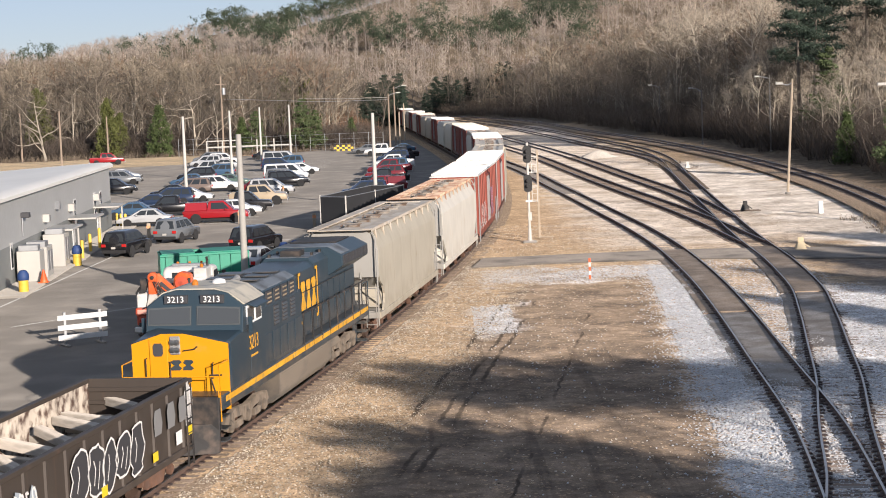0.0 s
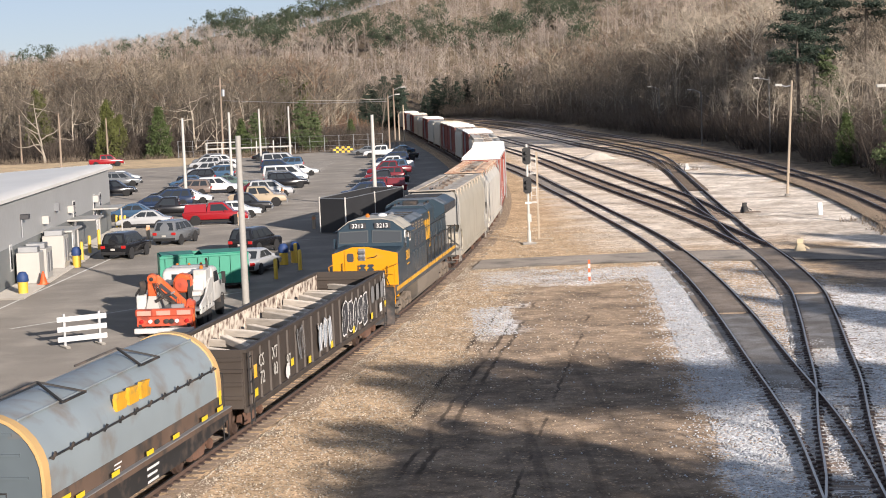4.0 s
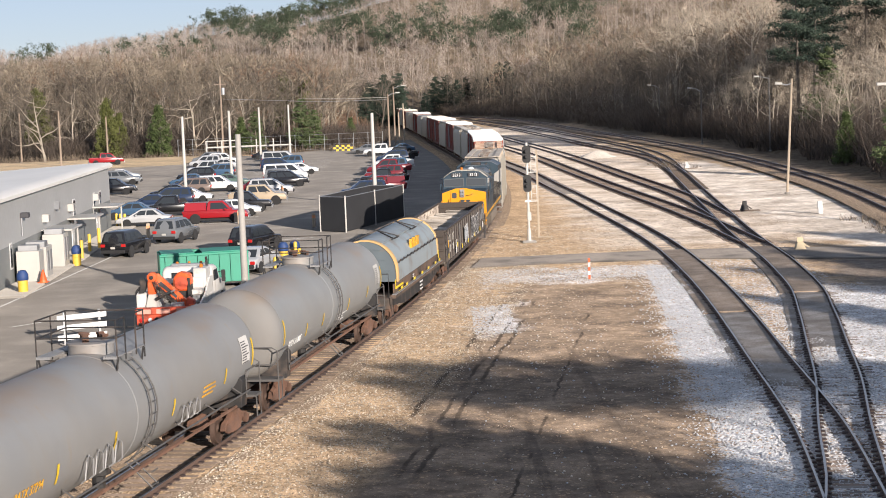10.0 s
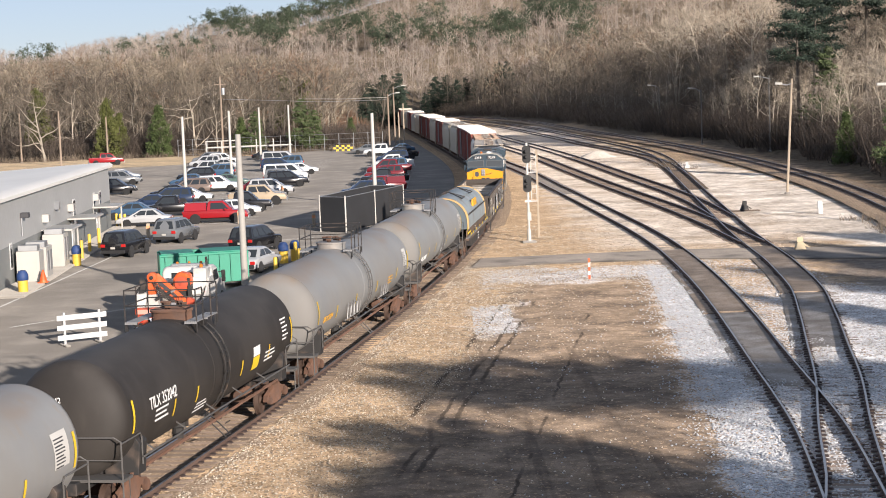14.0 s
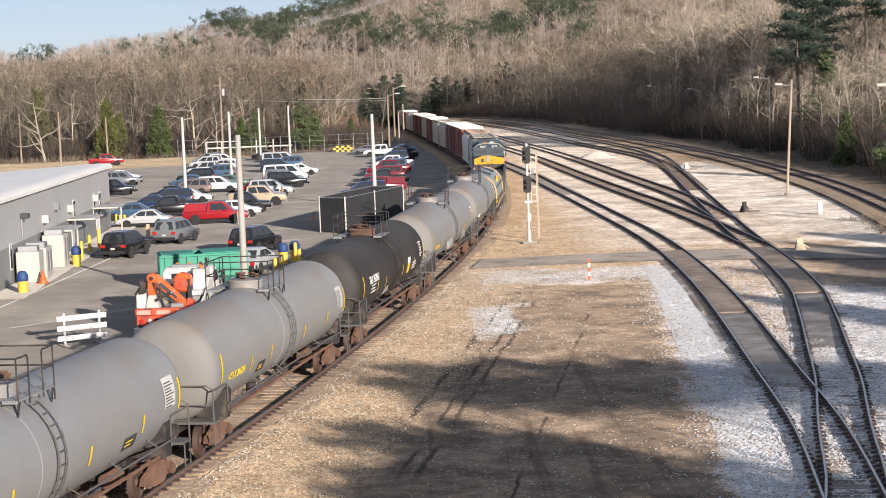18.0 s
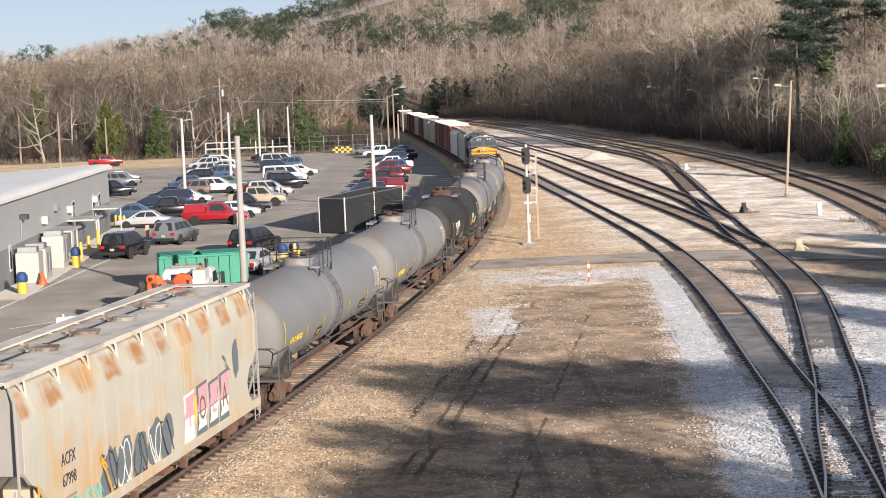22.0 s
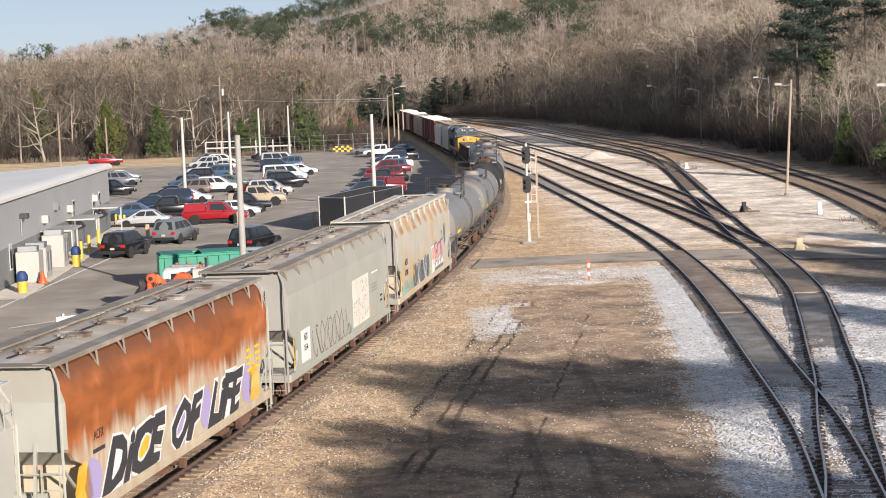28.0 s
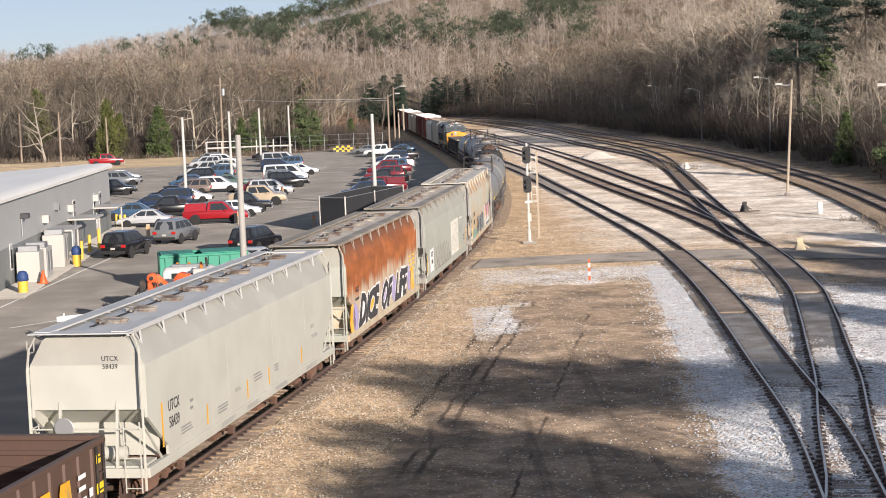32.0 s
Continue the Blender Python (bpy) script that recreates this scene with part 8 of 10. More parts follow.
# chain-link fence and barrier along the far edge of the lot
cf = thing("chain_link_fence", "chain-link fence along the lot's far edge", "fence")
fx = np.linspace(-44, -9.5, 15)
for i, x in enumerate(fx):
    part("post", mesh_once("cfpost", lambda: Mesh().tube([(0, 0, -0.4), (0, 0, 2.9)], 0.05, 6).data("post")), METAL, cf, at=pose(x, 297 + 0.1 * i, 0))
for z in (0.3, 1.1, 1.9, 2.8):
    part("rail", Mesh().tube([(-44, 297, z), (-9.5, 298.4, z)], 0.02, 4), METAL, cf)
bd = thing("striped_barrier", "black and yellow striped barrier", "barrier", m=pose(-16, 293.5, 0))
for i in range(7):
    for r in range(3):
        part("block", mesh_once("bblock%d" % ((i + r) % 2), lambda: Mesh().box(-0.23, 0.23, -0.2, 0.2, 0, 0.34).data("block", 0.01)), SAFETY if (i + r) % 2 else INK, bd, at=pose(-1.4 + i * 0.465, 0, r * 0.345))
gr = thing("pipe_rack", "long white pipe rail rack on posts behind parked cars", "rack", m=pose(-27.5, 280, 0))
for x in (-9.5, -7, -4.2, -1.5, 1.2, 3.9):
    part("post", mesh_once("rackpost", lambda: Mesh().box(-0.09, 0.09, -0.09, 0.09, 0, 2.9).data("post")), POLE_CONC, gr, at=pose(x, 0, 0))
part("rail", Mesh().box(-9.5, 4.2, -0.08, 0.08, 1.75, 1.95), POLE_CONC, gr)
part("upper_rail", Mesh().box(-9.5, -4, -0.08, 0.08, 2.75, 2.9), POLE_CONC, gr)

# ---- vehicles ----


def paint(name, col, rough=0.25):
    m = mat(name, col, rough, 0.0, var=0.04, scale=1.5)
    m.node_tree.nodes["Principled BSDF"].inputs["Coat Weight"].default_value = 0.5
    return m


PAINTS = {k: paint("car_paint_" + k, c) for k, c in dict(red=(0.30, 0.012, 0.018), black=(0.012, 0.012, 0.014), white=(0.70, 0.70, 0.69), silver=(0.42, 0.43, 0.44), grey=(0.16, 0.17, 0.18), navy=(0.02, 0.035, 0.075),
          blue=(0.05, 0.10, 0.17), tan=(0.42, 0.34, 0.24), maroon=(0.16, 0.015, 0.022), green=(0.09, 0.14, 0.12), brown=(0.17, 0.13, 0.11)).items()}
# kind: length, width, wheelbase, wheel radius, body outline (y, z), glasshouse (base y0 y1, roof y0 y1, base z, roof z)
KINDS = {
    "sedan": (4.8, 1.82, 2.8, 0.33, [(-2.4, 0.45), (-2.38, 0.85), (-1.6, 0.98), (1.0, 0.95), (2.1, 0.80), (2.38, 0.62), (2.4, 0.35), (-2.3, 0.3)], (-1.75, 1.25, -0.95, 0.25, 0.95, 1.44)),
    "suv": (4.9, 1.95, 2.85, 0.38, [(-2.42, 0.5), (-2.44, 1.05), (-2.3, 1.12), (1.1, 1.08), (2.2, 0.98), (2.42, 0.75), (2.45, 0.42), (-2.35, 0.38)], (-2.35, 1.35, -2.1, 0.35, 1.08, 1.76)),
    "pickup": (5.7, 1.98, 3.5, 0.40, [(-2.85, 0.55), (-2.87, 1.12), (1.2, 1.10), (2.6, 1.02), (2.83, 0.8), (2.85, 0.45), (-2.8, 0.45)], (-0.75, 1.55, -0.6, 0.75, 1.1, 1.82)),
    "crew": (5.8, 2.0, 3.6, 0.42, [(-2.9, 0.58), (-2.92, 1.2), (1.3, 1.18), (2.65, 1.08), (2.88, 0.85), (2.9, 0.5), (-2.85, 0.48)], (-1.15, 1.65, -1.0, 0.8, 1.18, 1.92)),
    "van": (5.6, 2.0, 3.4, 0.36, [(-2.75, 0.5), (-2.78, 1.2), (1.8, 1.15), (2.65, 0.95), (2.78, 0.75), (2.78, 0.4), (-2.7, 0.38)], (-2.75, 2.1, -2.65, 1.1, 1.15, 2.05)),
}


def vehicle(kind, colour, x, y, heading, label, cap=False):
    """heading: degrees from +y towards -x."""
    L, W, wb, wr, outline, gh = KINDS[kind]
    v = thing({"crew": "pickup", "van": "van"}.get(kind, kind), label, {"suv": "car", "sedan": "car", "crew": "pickup truck", "pickup": "pickup truck", "van": "van"}[kind], "parked vehicles", pose(x, y, 0, 0, 0, heading) @ Matrix.Diagonal((0.92, 0.92, 0.95, 1)))
    col = PAINTS[colour]
    h = W / 2
    top = max(z for _, z in outline)

    def body():
        # flanks bulge at the waist and tuck in at the sills and shoulders
        rings = []
        for sx, g in ((-1, 0.10), (-0.97, 0.035), (-0.86, 0.0), (0, -0.018), (0.86, 0.0), (0.97, 0.035), (1, 0.10)):
            rings.append([(sx * h * (1.0 if zz > 0.55 else 0.95), yy * (1 - 0.012 * abs(sx)), min(zz, top) - g * (1 if zz > 0.75 else -0.6)) for yy, zz in outline])
        return Mesh().loft(rings).data("body", 0.035, 62)
    me = mesh_once("vb" + kind + colour, body)
    if not me.materials:
        me.materials.append(col)
    part("body", me, None, v)
    y0, y1, r0, r1, zb, zr = gh
    gw, rw = h * 0.93, h * 0.74

    def shell(f, g, sx, out=0.0):
        """Point of the cabin: f along, g up, sx across."""
        a, b = y0 + (y1 - y0) * f, r0 + (r1 - r0) * f
        return ((gw + (rw - gw) * g + out) * sx, a + (b - a) * g + (f - 0.5) * 2 * out, zb - 0.04 + (zr - zb + 0.04) * g)

    def cabin():
        rings = []
        for g, inset in ((0.0, 0.0), (0.45, -0.012), (0.9, 0.0), (1.0, 0.05), (1.06, 0.16), (1.08, 0.4)):
            gg = min(g, 1.0)
            ring = []
            for f, sx in ((0, -1), (-0.03, 0), (0, 1), (0.12, 1), (0.5, 1), (0.88, 1), (1, 1), (1.05, 0), (1, -1), (0.88, -1), (0.5, -1), (0.12, -1)):
                p = shell(f, gg, sx)
                ring.append((p[0] * (1 - inset), (p[1] - (r0 + r1) / 2) * (1 - inset) + (r0 + r1) / 2, p[2] + (g - gg) * 0.9))
            rings.append(ring)
        return Mesh().loft(rings).data("cabin", smooth=42)
    me = mesh_once("vc" + kind + colour, cabin)
    if not me.materials:
        me.materials.append(col)
    part("cabin", me, None, v)

    def pane(f0, f1, s, g0=0.16, g1=0.88):
        q = [(f0, g0), (f1, g0), (f1 - (0.03 if f1 > 0.8 else 0), g1), (f0 + (0.02 if f0 < 0.2 else 0), g1)]
        return Mesh().loft([[shell(f, g, s, 0.004) for f, g in q], [shell(f, g, s, 0.018) for f, g in q]]).data("side_window")
    cuts = {"suv": (0.07, 0.30, 0.34, 0.60, 0.64, 0.93), "van": (0.05, 0.35, 0.38, 0.66, 0.69, 0.93), "sedan": (0.12, 0.50, 0.54, 0.90), "pickup": (0.14, 0.88), "crew": (0.08, 0.44, 0.49, 0.91)}[kind]
    for s in (-1, 1):
        for j in range(0, len(cuts), 2):
            part("side_window", mesh_once("vw%s%d%d" % (kind, s, j), lambda: pane(cuts[j], cuts[j + 1], s)), DARK_GLASS, v, "dark tinted side window")

    def screen(f, w):
        k = 1 if f > 0.5 else -1
        q = [(-w, 0.14), (w, 0.14), (w * 0.95, 0.9), (-w * 0.95, 0.9)]
        pts = lambda o: [(lambda p: (p[0], p[1] + k * o, p[2]))(shell(f + k * 0.04 * (1 - abs(sx) ** 2), g, sx)) for sx, g in q]
        return Mesh().loft([pts(0.008), pts(0.028)]).data("screen")
    part("windscreen", mesh_once("vws" + kind, lambda: screen(1.0, 0.88)), DARK_GLASS, v, "dark windscreen")
    part("rear_window", mesh_once("vwr" + kind, lambda: screen(0.0, 0.84)), DARK_GLASS, v, "dark rear window")
    for s in (-1, 1):
        part("sill", mesh_once("vs%s%d" % (kind, s), lambda: Mesh().box(min(s * h * 0.9, s * h * 0.965), max(s * h * 0.9, s * h * 0.965), -wb / 2 + wr, wb / 2 - wr, 0.24, 0.42).data("sill", 0.02)), RUBBER, v)
    if kind in ("pickup", "crew"):
        tail = -L / 2 + 0.12
        if cap:
            part("bed_cap", Mesh().loft([[(-h * 0.92, tail, zb), (h * 0.92, tail, zb), (h * 0.92, y0 - 0.03, zb), (-h * 0.92, y0 - 0.03, zb)], [(-h * 0.78, tail + 0.1, zr - 0.05), (h * 0.78, tail + 0.1, zr - 0.05), (h * 0.78, y0 - 0.03, zr - 0.05), (-h * 0.78, y0 - 0.03, zr - 0.05)]]), col, v, bevel=0.03)
        else:
            part("bed", Mesh().box(-h * 0.82, h * 0.82, tail, y0 - 0.1, zb - 0.02, zb + 0.012), RUBBER, v, "dark open cargo bed")
            for s in (-1, 1):
                part("bed_rail", Mesh().box(min(s * h * 0.82, s * h * 0.95), max(s * h * 0.82, s * h * 0.95), tail, y0 - 0.05, zb - 0.02, zb + 0.06), col, v)
    for s in (-1, 1):
        for e in (-1, 1):
            w = part("wheel", mesh_once("vt%.2f" % wr, lambda: Mesh().lathe([(wr * 0.62, -0.11), (wr * 0.92, -0.11), (wr, -0.07), (wr, 0.07), (wr * 0.92, 0.11), (wr * 0.62, 0.11)], "x", seg=18).data("wheel", smooth=40)), RUBBER, v, "black tyre", at=pose(s * (h - 0.055), e * wb / 2, wr))
            part("rim", mesh_once("vq%.2f" % wr, lambda: Mesh().lathe([(0, -0.105), (wr * 0.3, -0.09), (wr * 0.62, -0.10), (wr * 0.62, 0.10), (wr * 0.3, 0.09), (0, 0.105)], "x", seg=14).data("rim", smooth=40)), RIM, w)
            part("wheel_arch", mesh_once("va%.2f%.2f" % (wr, h), lambda: Mesh().lathe([(0, h * 0.985), (wr * 1.16, h * 0.97), (wr * 1.16, h + 0.006), (0, h + 0.006)], "x", (0, 0, wr), 18).data("wheel_arch")), RUBBER, v, at=pose(0, e * wb / 2, 0, 0, 0, 0 if s > 0 else 180))
        zl = outline[1][1] - 0.14
        part("tail_light", Mesh().box(min(s * h * 0.62, s * h * 0.95), max(s * h * 0.62, s * h * 0.95), -L / 2 - 0.03, -L / 2 + 0.06, zl - 0.12, zl + 0.08), LENS_RED, v, bevel=0.02)
        part("headlight", Mesh().box(min(s * h * 0.55, s * h * 0.9), max(s * h * 0.55, s * h * 0.9), L / 2 - 0.3, L / 2 - 0.03, *((0.54, 0.66) if kind == "sedan" else (0.64, 0.79))), LENS_CLEAR, v, bevel=0.02)
        part("mirror", Mesh().box(min(s * (h - 0.02), s * (h + 0.18)), max(s * (h - 0.02), s * (h + 0.18)), y1 - 0.75, y1 - 0.6, zb - 0.02, zb + 0.14), col, v, bevel=0.02)
    for e in (-1, 1):
        part("bumper", Mesh().box(-h * 0.9, h * 0.9, e * L / 2 - 0.06, e * L / 2 + 0.06, 0.36, 0.58), METAL if kind in ("pickup", "crew") else RUBBER, v, bevel=0.03)
    part("licence_plate", Mesh().box(-0.16, 0.16, -L / 2 - 0.065, -L / 2 - 0.04, 0.66, 0.8), OFFWHITE, v)
    return v


E_, W_ = -88, 92
for kind, colour, x, y, hd, lab, cap in (
        ("pickup", "red", -18.1, 141.0, E_, "red pickup truck with a bed cap, parked", True), ("sedan", "white", -17.3, 147.6, E_, "white coupe parked in a row", False),
        ("pickup", "black", -17.3, 152.6, E_, "black pickup truck parked in a row", False), ("crew", "tan", -16.8, 161.4, E_, "tan crew-cab pickup parked in a row", False),
        ("suv", "silver", -16.9, 175.0, E_, "silver four-wheel-drive parked in a row", False), ("sedan", "maroon", -18.6, 182, E_, "maroon saloon parked in a row", False),
        ("suv", "black", -16.5, 190.4, E_, "black off-roader parked in a row", False), ("van", "white", -17.8, 203, E_, "white passenger van parked in a row", False),
        ("suv", "navy", -21.0, 229, E_, "dark blue off-roader parked in a row", False), ("van", "silver", -22.2, 246, E_, "silver minivan parked in a row", False),
        ("sedan", "grey", -24.4, 262.6, E_, "dark grey saloon parked in a row", False), ("sedan", "black", -26.6, 271, E_, "black saloon near the lot's far edge", False),
        ("suv", "blue", -20.5, 236, W_, "slate blue off-roader parked in a row", False), ("sedan", "white", -17.2, 218, E_, "white saloon parked in a row", False), ("sedan", "tan", -17.0, 168, E_, "beige saloon parked in a row", False), ("suv", "grey", -17.4, 196.5, E_, "grey off-roader parked in a row", False),
        ("sedan", "silver", -23.7, 139.8, W_, "silver saloon parked at the end of a row", False), ("pickup", "black", -23.2, 151, W_, "black pickup truck parked in a row", False),
        ("sedan", "white", -24.2, 169.4, E_, "white saloon parked in a row", False), ("suv", "navy", -25.4, 164.5, W_, "dark blue off-roader parked in a row", False),
        ("suv", "brown", -26.0, 182, W_, "brown-grey off-roader parked in a row", False), ("suv", "white", -23.5, 186, E_, "white and blue off-roader parked in a row", False),
        ("sedan", "green", -23.4, 195.5, E_, "grey-green saloon parked in a row", False), ("crew", "silver", -29.6, 225, W_, "silver crew-cab pickup parked in a row", False),
        ("suv", "blue", -27.5, 216.5, W_, "blue off-roader parked in a row", False), ("suv", "grey", -34.5, 262, W_, "dark grey off-roader parked in a row", False),
        ("suv", "white", -31.3, 255.6, E_, "white off-roader parked in a row", False), ("sedan", "blue", -28.4, 199, W_, "blue saloon parked in a row", False),
        ("sedan", "navy", -26.5, 160, W_, "dark blue saloon parked in a row", False), ("sedan", "blue", -26.4, 149, W_, "slate blue saloon parked in a row", False),
        ("sedan", "silver", -29.8, 241, W_, "silver saloon parked in a row", False), ("sedan", "grey", -30.5, 233, W_, "grey saloon parked in a row", False), ("suv", "black", -28.8, 207.5, W_, "black off-roader parked in a row", False), ("sedan", "black", -27.0, 175.5, W_, "black saloon parked in a row", False),
        ("sedan", "navy", -27.3, 191, W_, "dark blue saloon parked in a row", False), ("suv", "silver", -33.0, 248, W_, "silver off-roader parked in a row", False),
        ("suv", "black", -20.7, 114.6, -12, "black off-roader with red tail lights, standing in the lane", False), ("suv", "grey", -18.8, 124.0, -14, "grey off-roader standing in the lane", False),
        ("suv", "black", -12.2, 114.2, -20, "dark off-roader standing beside a white pole", False), ("sedan", "silver", -10.9, 101.5, -15, "silver hatchback behind the green container", False),
        ("crew", "red", -51.5, 272, -75, "red crew-cab pickup behind the building", False), ("sedan", "white", -39.5, 219, E_, "white saloon beyond the building", False), ("suv", "black", -34.8, 187.8, E_, "black off-roader beyond the building", False), ("suv", "grey", -37.6, 208, E_, "grey off-roader beyond the building", False),
        ("crew", "white", -8.8, 266, W_, "white crew-cab pickup near the tracks", False), ("sedan", "grey", -11.6, 279, W_, "grey saloon near the tracks", False), ("sedan", "blue", -6.0, 277, W_, "blue saloon near the tracks", False),
        ("crew", "black", -5.6, 249, W_, "black crew-cab pickup near the tracks", False), ("crew", "white", -5.9, 221.5, W_, "white crew-cab pickup near the tracks", False), ("sedan", "silver", -6.2, 232, W_, "silver saloon near the tracks", False), ("suv", "navy", -6.4, 240, W_, "dark blue off-roader near the tracks", False),
        ("crew", "maroon", -6.0, 207.5, W_, "maroon crew-cab pickup near the tracks", False), ("pickup", "black", -5.9, 186, W_, "black pickup truck near the tracks", False), ("suv", "maroon", -6.2, 195, W_, "maroon off-roader near the tracks", False),
        ("pickup", "maroon", -5.9, 171, W_, "dark red pickup truck near the tracks", True), ("suv", "navy", -7.2, 164, W_, "dark blue off-roader near the screened pen", False), ("sedan", "red", -6.0, 178, W_, "red saloon near the tracks", False), ("suv", "blue", -6.1, 214, W_, "blue off-roader near the tracks", False)):
    vehicle(kind, colour, x, y, hd, lab, cap)

# low service truck with a folded orange crane on its tail
TRUCK_WHITE = mat("worn_truck_white", (0.60, 0.59, 0.56), 0.5, var=0.1, scale=1.5, col2=(0.38, 0.35, 0.31), mask=0.62)
RED_FRAME = mat("worn_red_frame", (0.54, 0.085, 0.04), 0.5, var=0.2, scale=2.5, col2=(0.16, 0.04, 0.03), mask=0.58)
bt = thing("boom_truck", "white service truck with a folded orange crane", "truck", m=pose(-11.70, 81.9, 0, 0, 0, -3))
for x in (-0.42, 0.42):
    part("chassis_rail", Mesh().box(x - 0.06, x + 0.06, -7.0, 1.5, 0.62, 0.88), BLACK, bt)
part("bed", Mesh().box(-1.2, 1.2, -5.2, -1.8, 0.88, 0.98), METAL, bt, "steel cargo bed", bevel=0.02)
for s_ in (-1, 1):
    sd = part("bed_side", Mesh().prism_x([(-5.0, 0.72), (-1.8, 0.72), (-1.8, 2.05), (-2.6, 2.05), (-3.8, 1.42), (-5.0, 1.15)], s_ * 1.14, s_ * 1.22), TRUCK_WHITE, bt, "white side panel", bevel=0.02)
    for k in range(4):
        part("locker_door", Mesh().box(min(s_ * 1.22, s_ * 1.24), max(s_ * 1.22, s_ * 1.24), -4.9 + k * 0.78, -4.22 + k * 0.78, 0.80, 1.10 if k < 2 else 1.35), TRUCK_WHITE, sd, bevel=0.008)
        part("locker_latch", Mesh().box(min(s_ * 1.24, s_ * 1.26), max(s_ * 1.24, s_ * 1.26), -4.62 + k * 0.78, -4.50 + k * 0.78, 0.92, 0.98), INK, sd)
cab_ = part("cab", Mesh().loft([[(x, y, z) for y, z in ((2.7, 0.8), (2.7, 2.3), (2.95, 2.46), (4.05, 2.42), (4.75, 1.75), (6.0, 1.55), (6.2, 0.8))] if abs(x) < 1.1 else [(x, y, z) for y, z in ((2.74, 0.85), (2.74, 2.22), (2.98, 2.36), (4.0, 2.32), (4.68, 1.72), (5.95, 1.48), (6.15, 0.85))] for x in (-1.15, -0.98, 0.98, 1.15)]), TRUCK_WHITE, bt, "white cab", bevel=0.05, smooth=40, at=pose(0, -4.4, 0))
part("rear_window", Mesh().box(-0.7, 0.7, 2.66, 2.69, 1.75, 2.2), DARK_GLASS, cab_)
part("roof_light", Mesh().box(-0.8, 0.8, 3.2, 3.5, 2.45, 2.55), METAL, cab_, bevel=0.02)
for x in (-0.55, 0.0, 0.55):
    part("marker_lamp", Mesh().lathe([(0, 2.55), (0.07, 2.56), (0.06, 2.63), (0, 2.65)], "z", (x, 3.35, 0), 10), ORANGE_LENS, cab_)
for s_ in (-1, 1):
    part("side_window", Mesh().prism_x([(3.1, 1.72), (3.1, 2.22), (3.95, 2.22), (4.35, 1.72)], s_ * 1.152, s_ * 1.162), DARK_GLASS, cab_)
    part("mirror", Mesh().box(min(s_ * 1.3, s_ * 1.48), max(s_ * 1.3, s_ * 1.48), 4.3, 4.4, 1.55, 2.1), BLACK, cab_, bevel=0.02)
    part("mirror_arm", Mesh().tube([(s_ * 1.12, 4.35, 2.0), (s_ * 1.36, 4.35, 2.05)], 0.025), BLACK, cab_)
    for y in (0.6, -2.7, -3.9):
        w = part("wheel", mesh_once("tw", lambda: Mesh().lathe([(0.26, -0.15), (0.44, -0.15), (0.48, -0.1), (0.48, 0.1), (0.44, 0.15), (0.26, 0.15)], "x", seg=20).data("wheel", smooth=40)), RUBBER, bt, at=pose(s_ * 1.02, y, 0.48))
        part("rim", mesh_once("twr", lambda: Mesh().lathe([(0, -0.1), (0.14, -0.12), (0.20, -0.07), (0.26, -0.12), (0.26, 0.12), (0.20, 0.07), (0.14, 0.12), (0, 0.1)], "x", seg=14).data("rim")), OFFWHITE, w)
        part("mud_guard", mesh_once("tmg", lambda: Mesh().loft([[(x, 0.60 * math.cos(a), 0.60 * math.sin(a)) for a in (0.35, 0.8, 1.25, 1.6, 2.0, 2.4, 2.8)] + [(x, 0.57 * math.cos(a), 0.57 * math.sin(a)) for a in (2.8, 2.4, 2.0, 1.6, 1.25, 0.8, 0.35)] for x in (-0.16, 0.16)]).data("mud_guard")), BLACK, bt, at=pose(s_ * 1.02, y, 0.46))
    og = part("outrigger", Mesh().box(min(s_ * 0.98, s_ * 1.2), max(s_ * 0.98, s_ * 1.2), -6.55, -6.3, 0.15, 1.3), ORANGE, bt, "orange outrigger leg", bevel=0.03)
    part("outrigger_pad", Mesh().lathe([(0.0, 0.0), (0.24, 0.0), (0.24, 0.06), (0.08, 0.14), (0, 0.15)], "z", (s_ * 1.09, -6.42, 0), 12), BLACK, og)
    part("outrigger_ram", Mesh().lathe([(0.06, 0.1), (0.06, 0.5)], "z", (s_ * 1.09, -6.42, 0), 8), METAL, og)
part("exhaust", Mesh().tube([(0.95, -1.76, 0.9), (0.95, -1.76, 2.75), (0.95, -1.84, 2.88)], 0.06, 8), BLACK, bt)
# tail: red frame with lamps above a white bumper
tb = part("tail_frame", Mesh().box(-1.25, 1.25, -7.1, -6.75, 0.95, 1.26), RED_FRAME, bt, "worn red crane frame", bevel=0.04)
part("tail_board", Mesh().box(-1.2, 1.2, -7.06, -6.9, 0.52, 0.95), RED_FRAME, tb, bevel=0.02)
for x in (-0.86, -0.02, 0.86):
    part("tail_panel", Mesh().box(x - 0.3, x + 0.3, -7.13, -7.10, 1.0, 1.2), SALMON, tb, "faded pink reflector panel", bevel=0.008)
for x in (-0.98, -0.6, 0.55, 0.98):
    part("tail_light", Mesh().lathe([(0, -7.14), (0.085, -7.13), (0.09, -7.06)], "y", (x, 0, 0.74), 12), LENS_RED if abs(x) > 0.8 else LENS_CLEAR, tb)
for x in (-0.3, 0.1, 0.32):
    part("hose_reel", Mesh().lathe([(0.0, -7.16), (0.11, -7.15), (0.06, -7.11), (0.11, -7.07), (0, -7.06)], "y", (x, 0, 0.74), 10), BLACK, tb)
part("rear_bumper", Mesh().box(-1.28, 1.28, -7.3, -7.02, 0.24, 0.46), TRUCK_WHITE, bt, "white rear bumper", bevel=0.025)
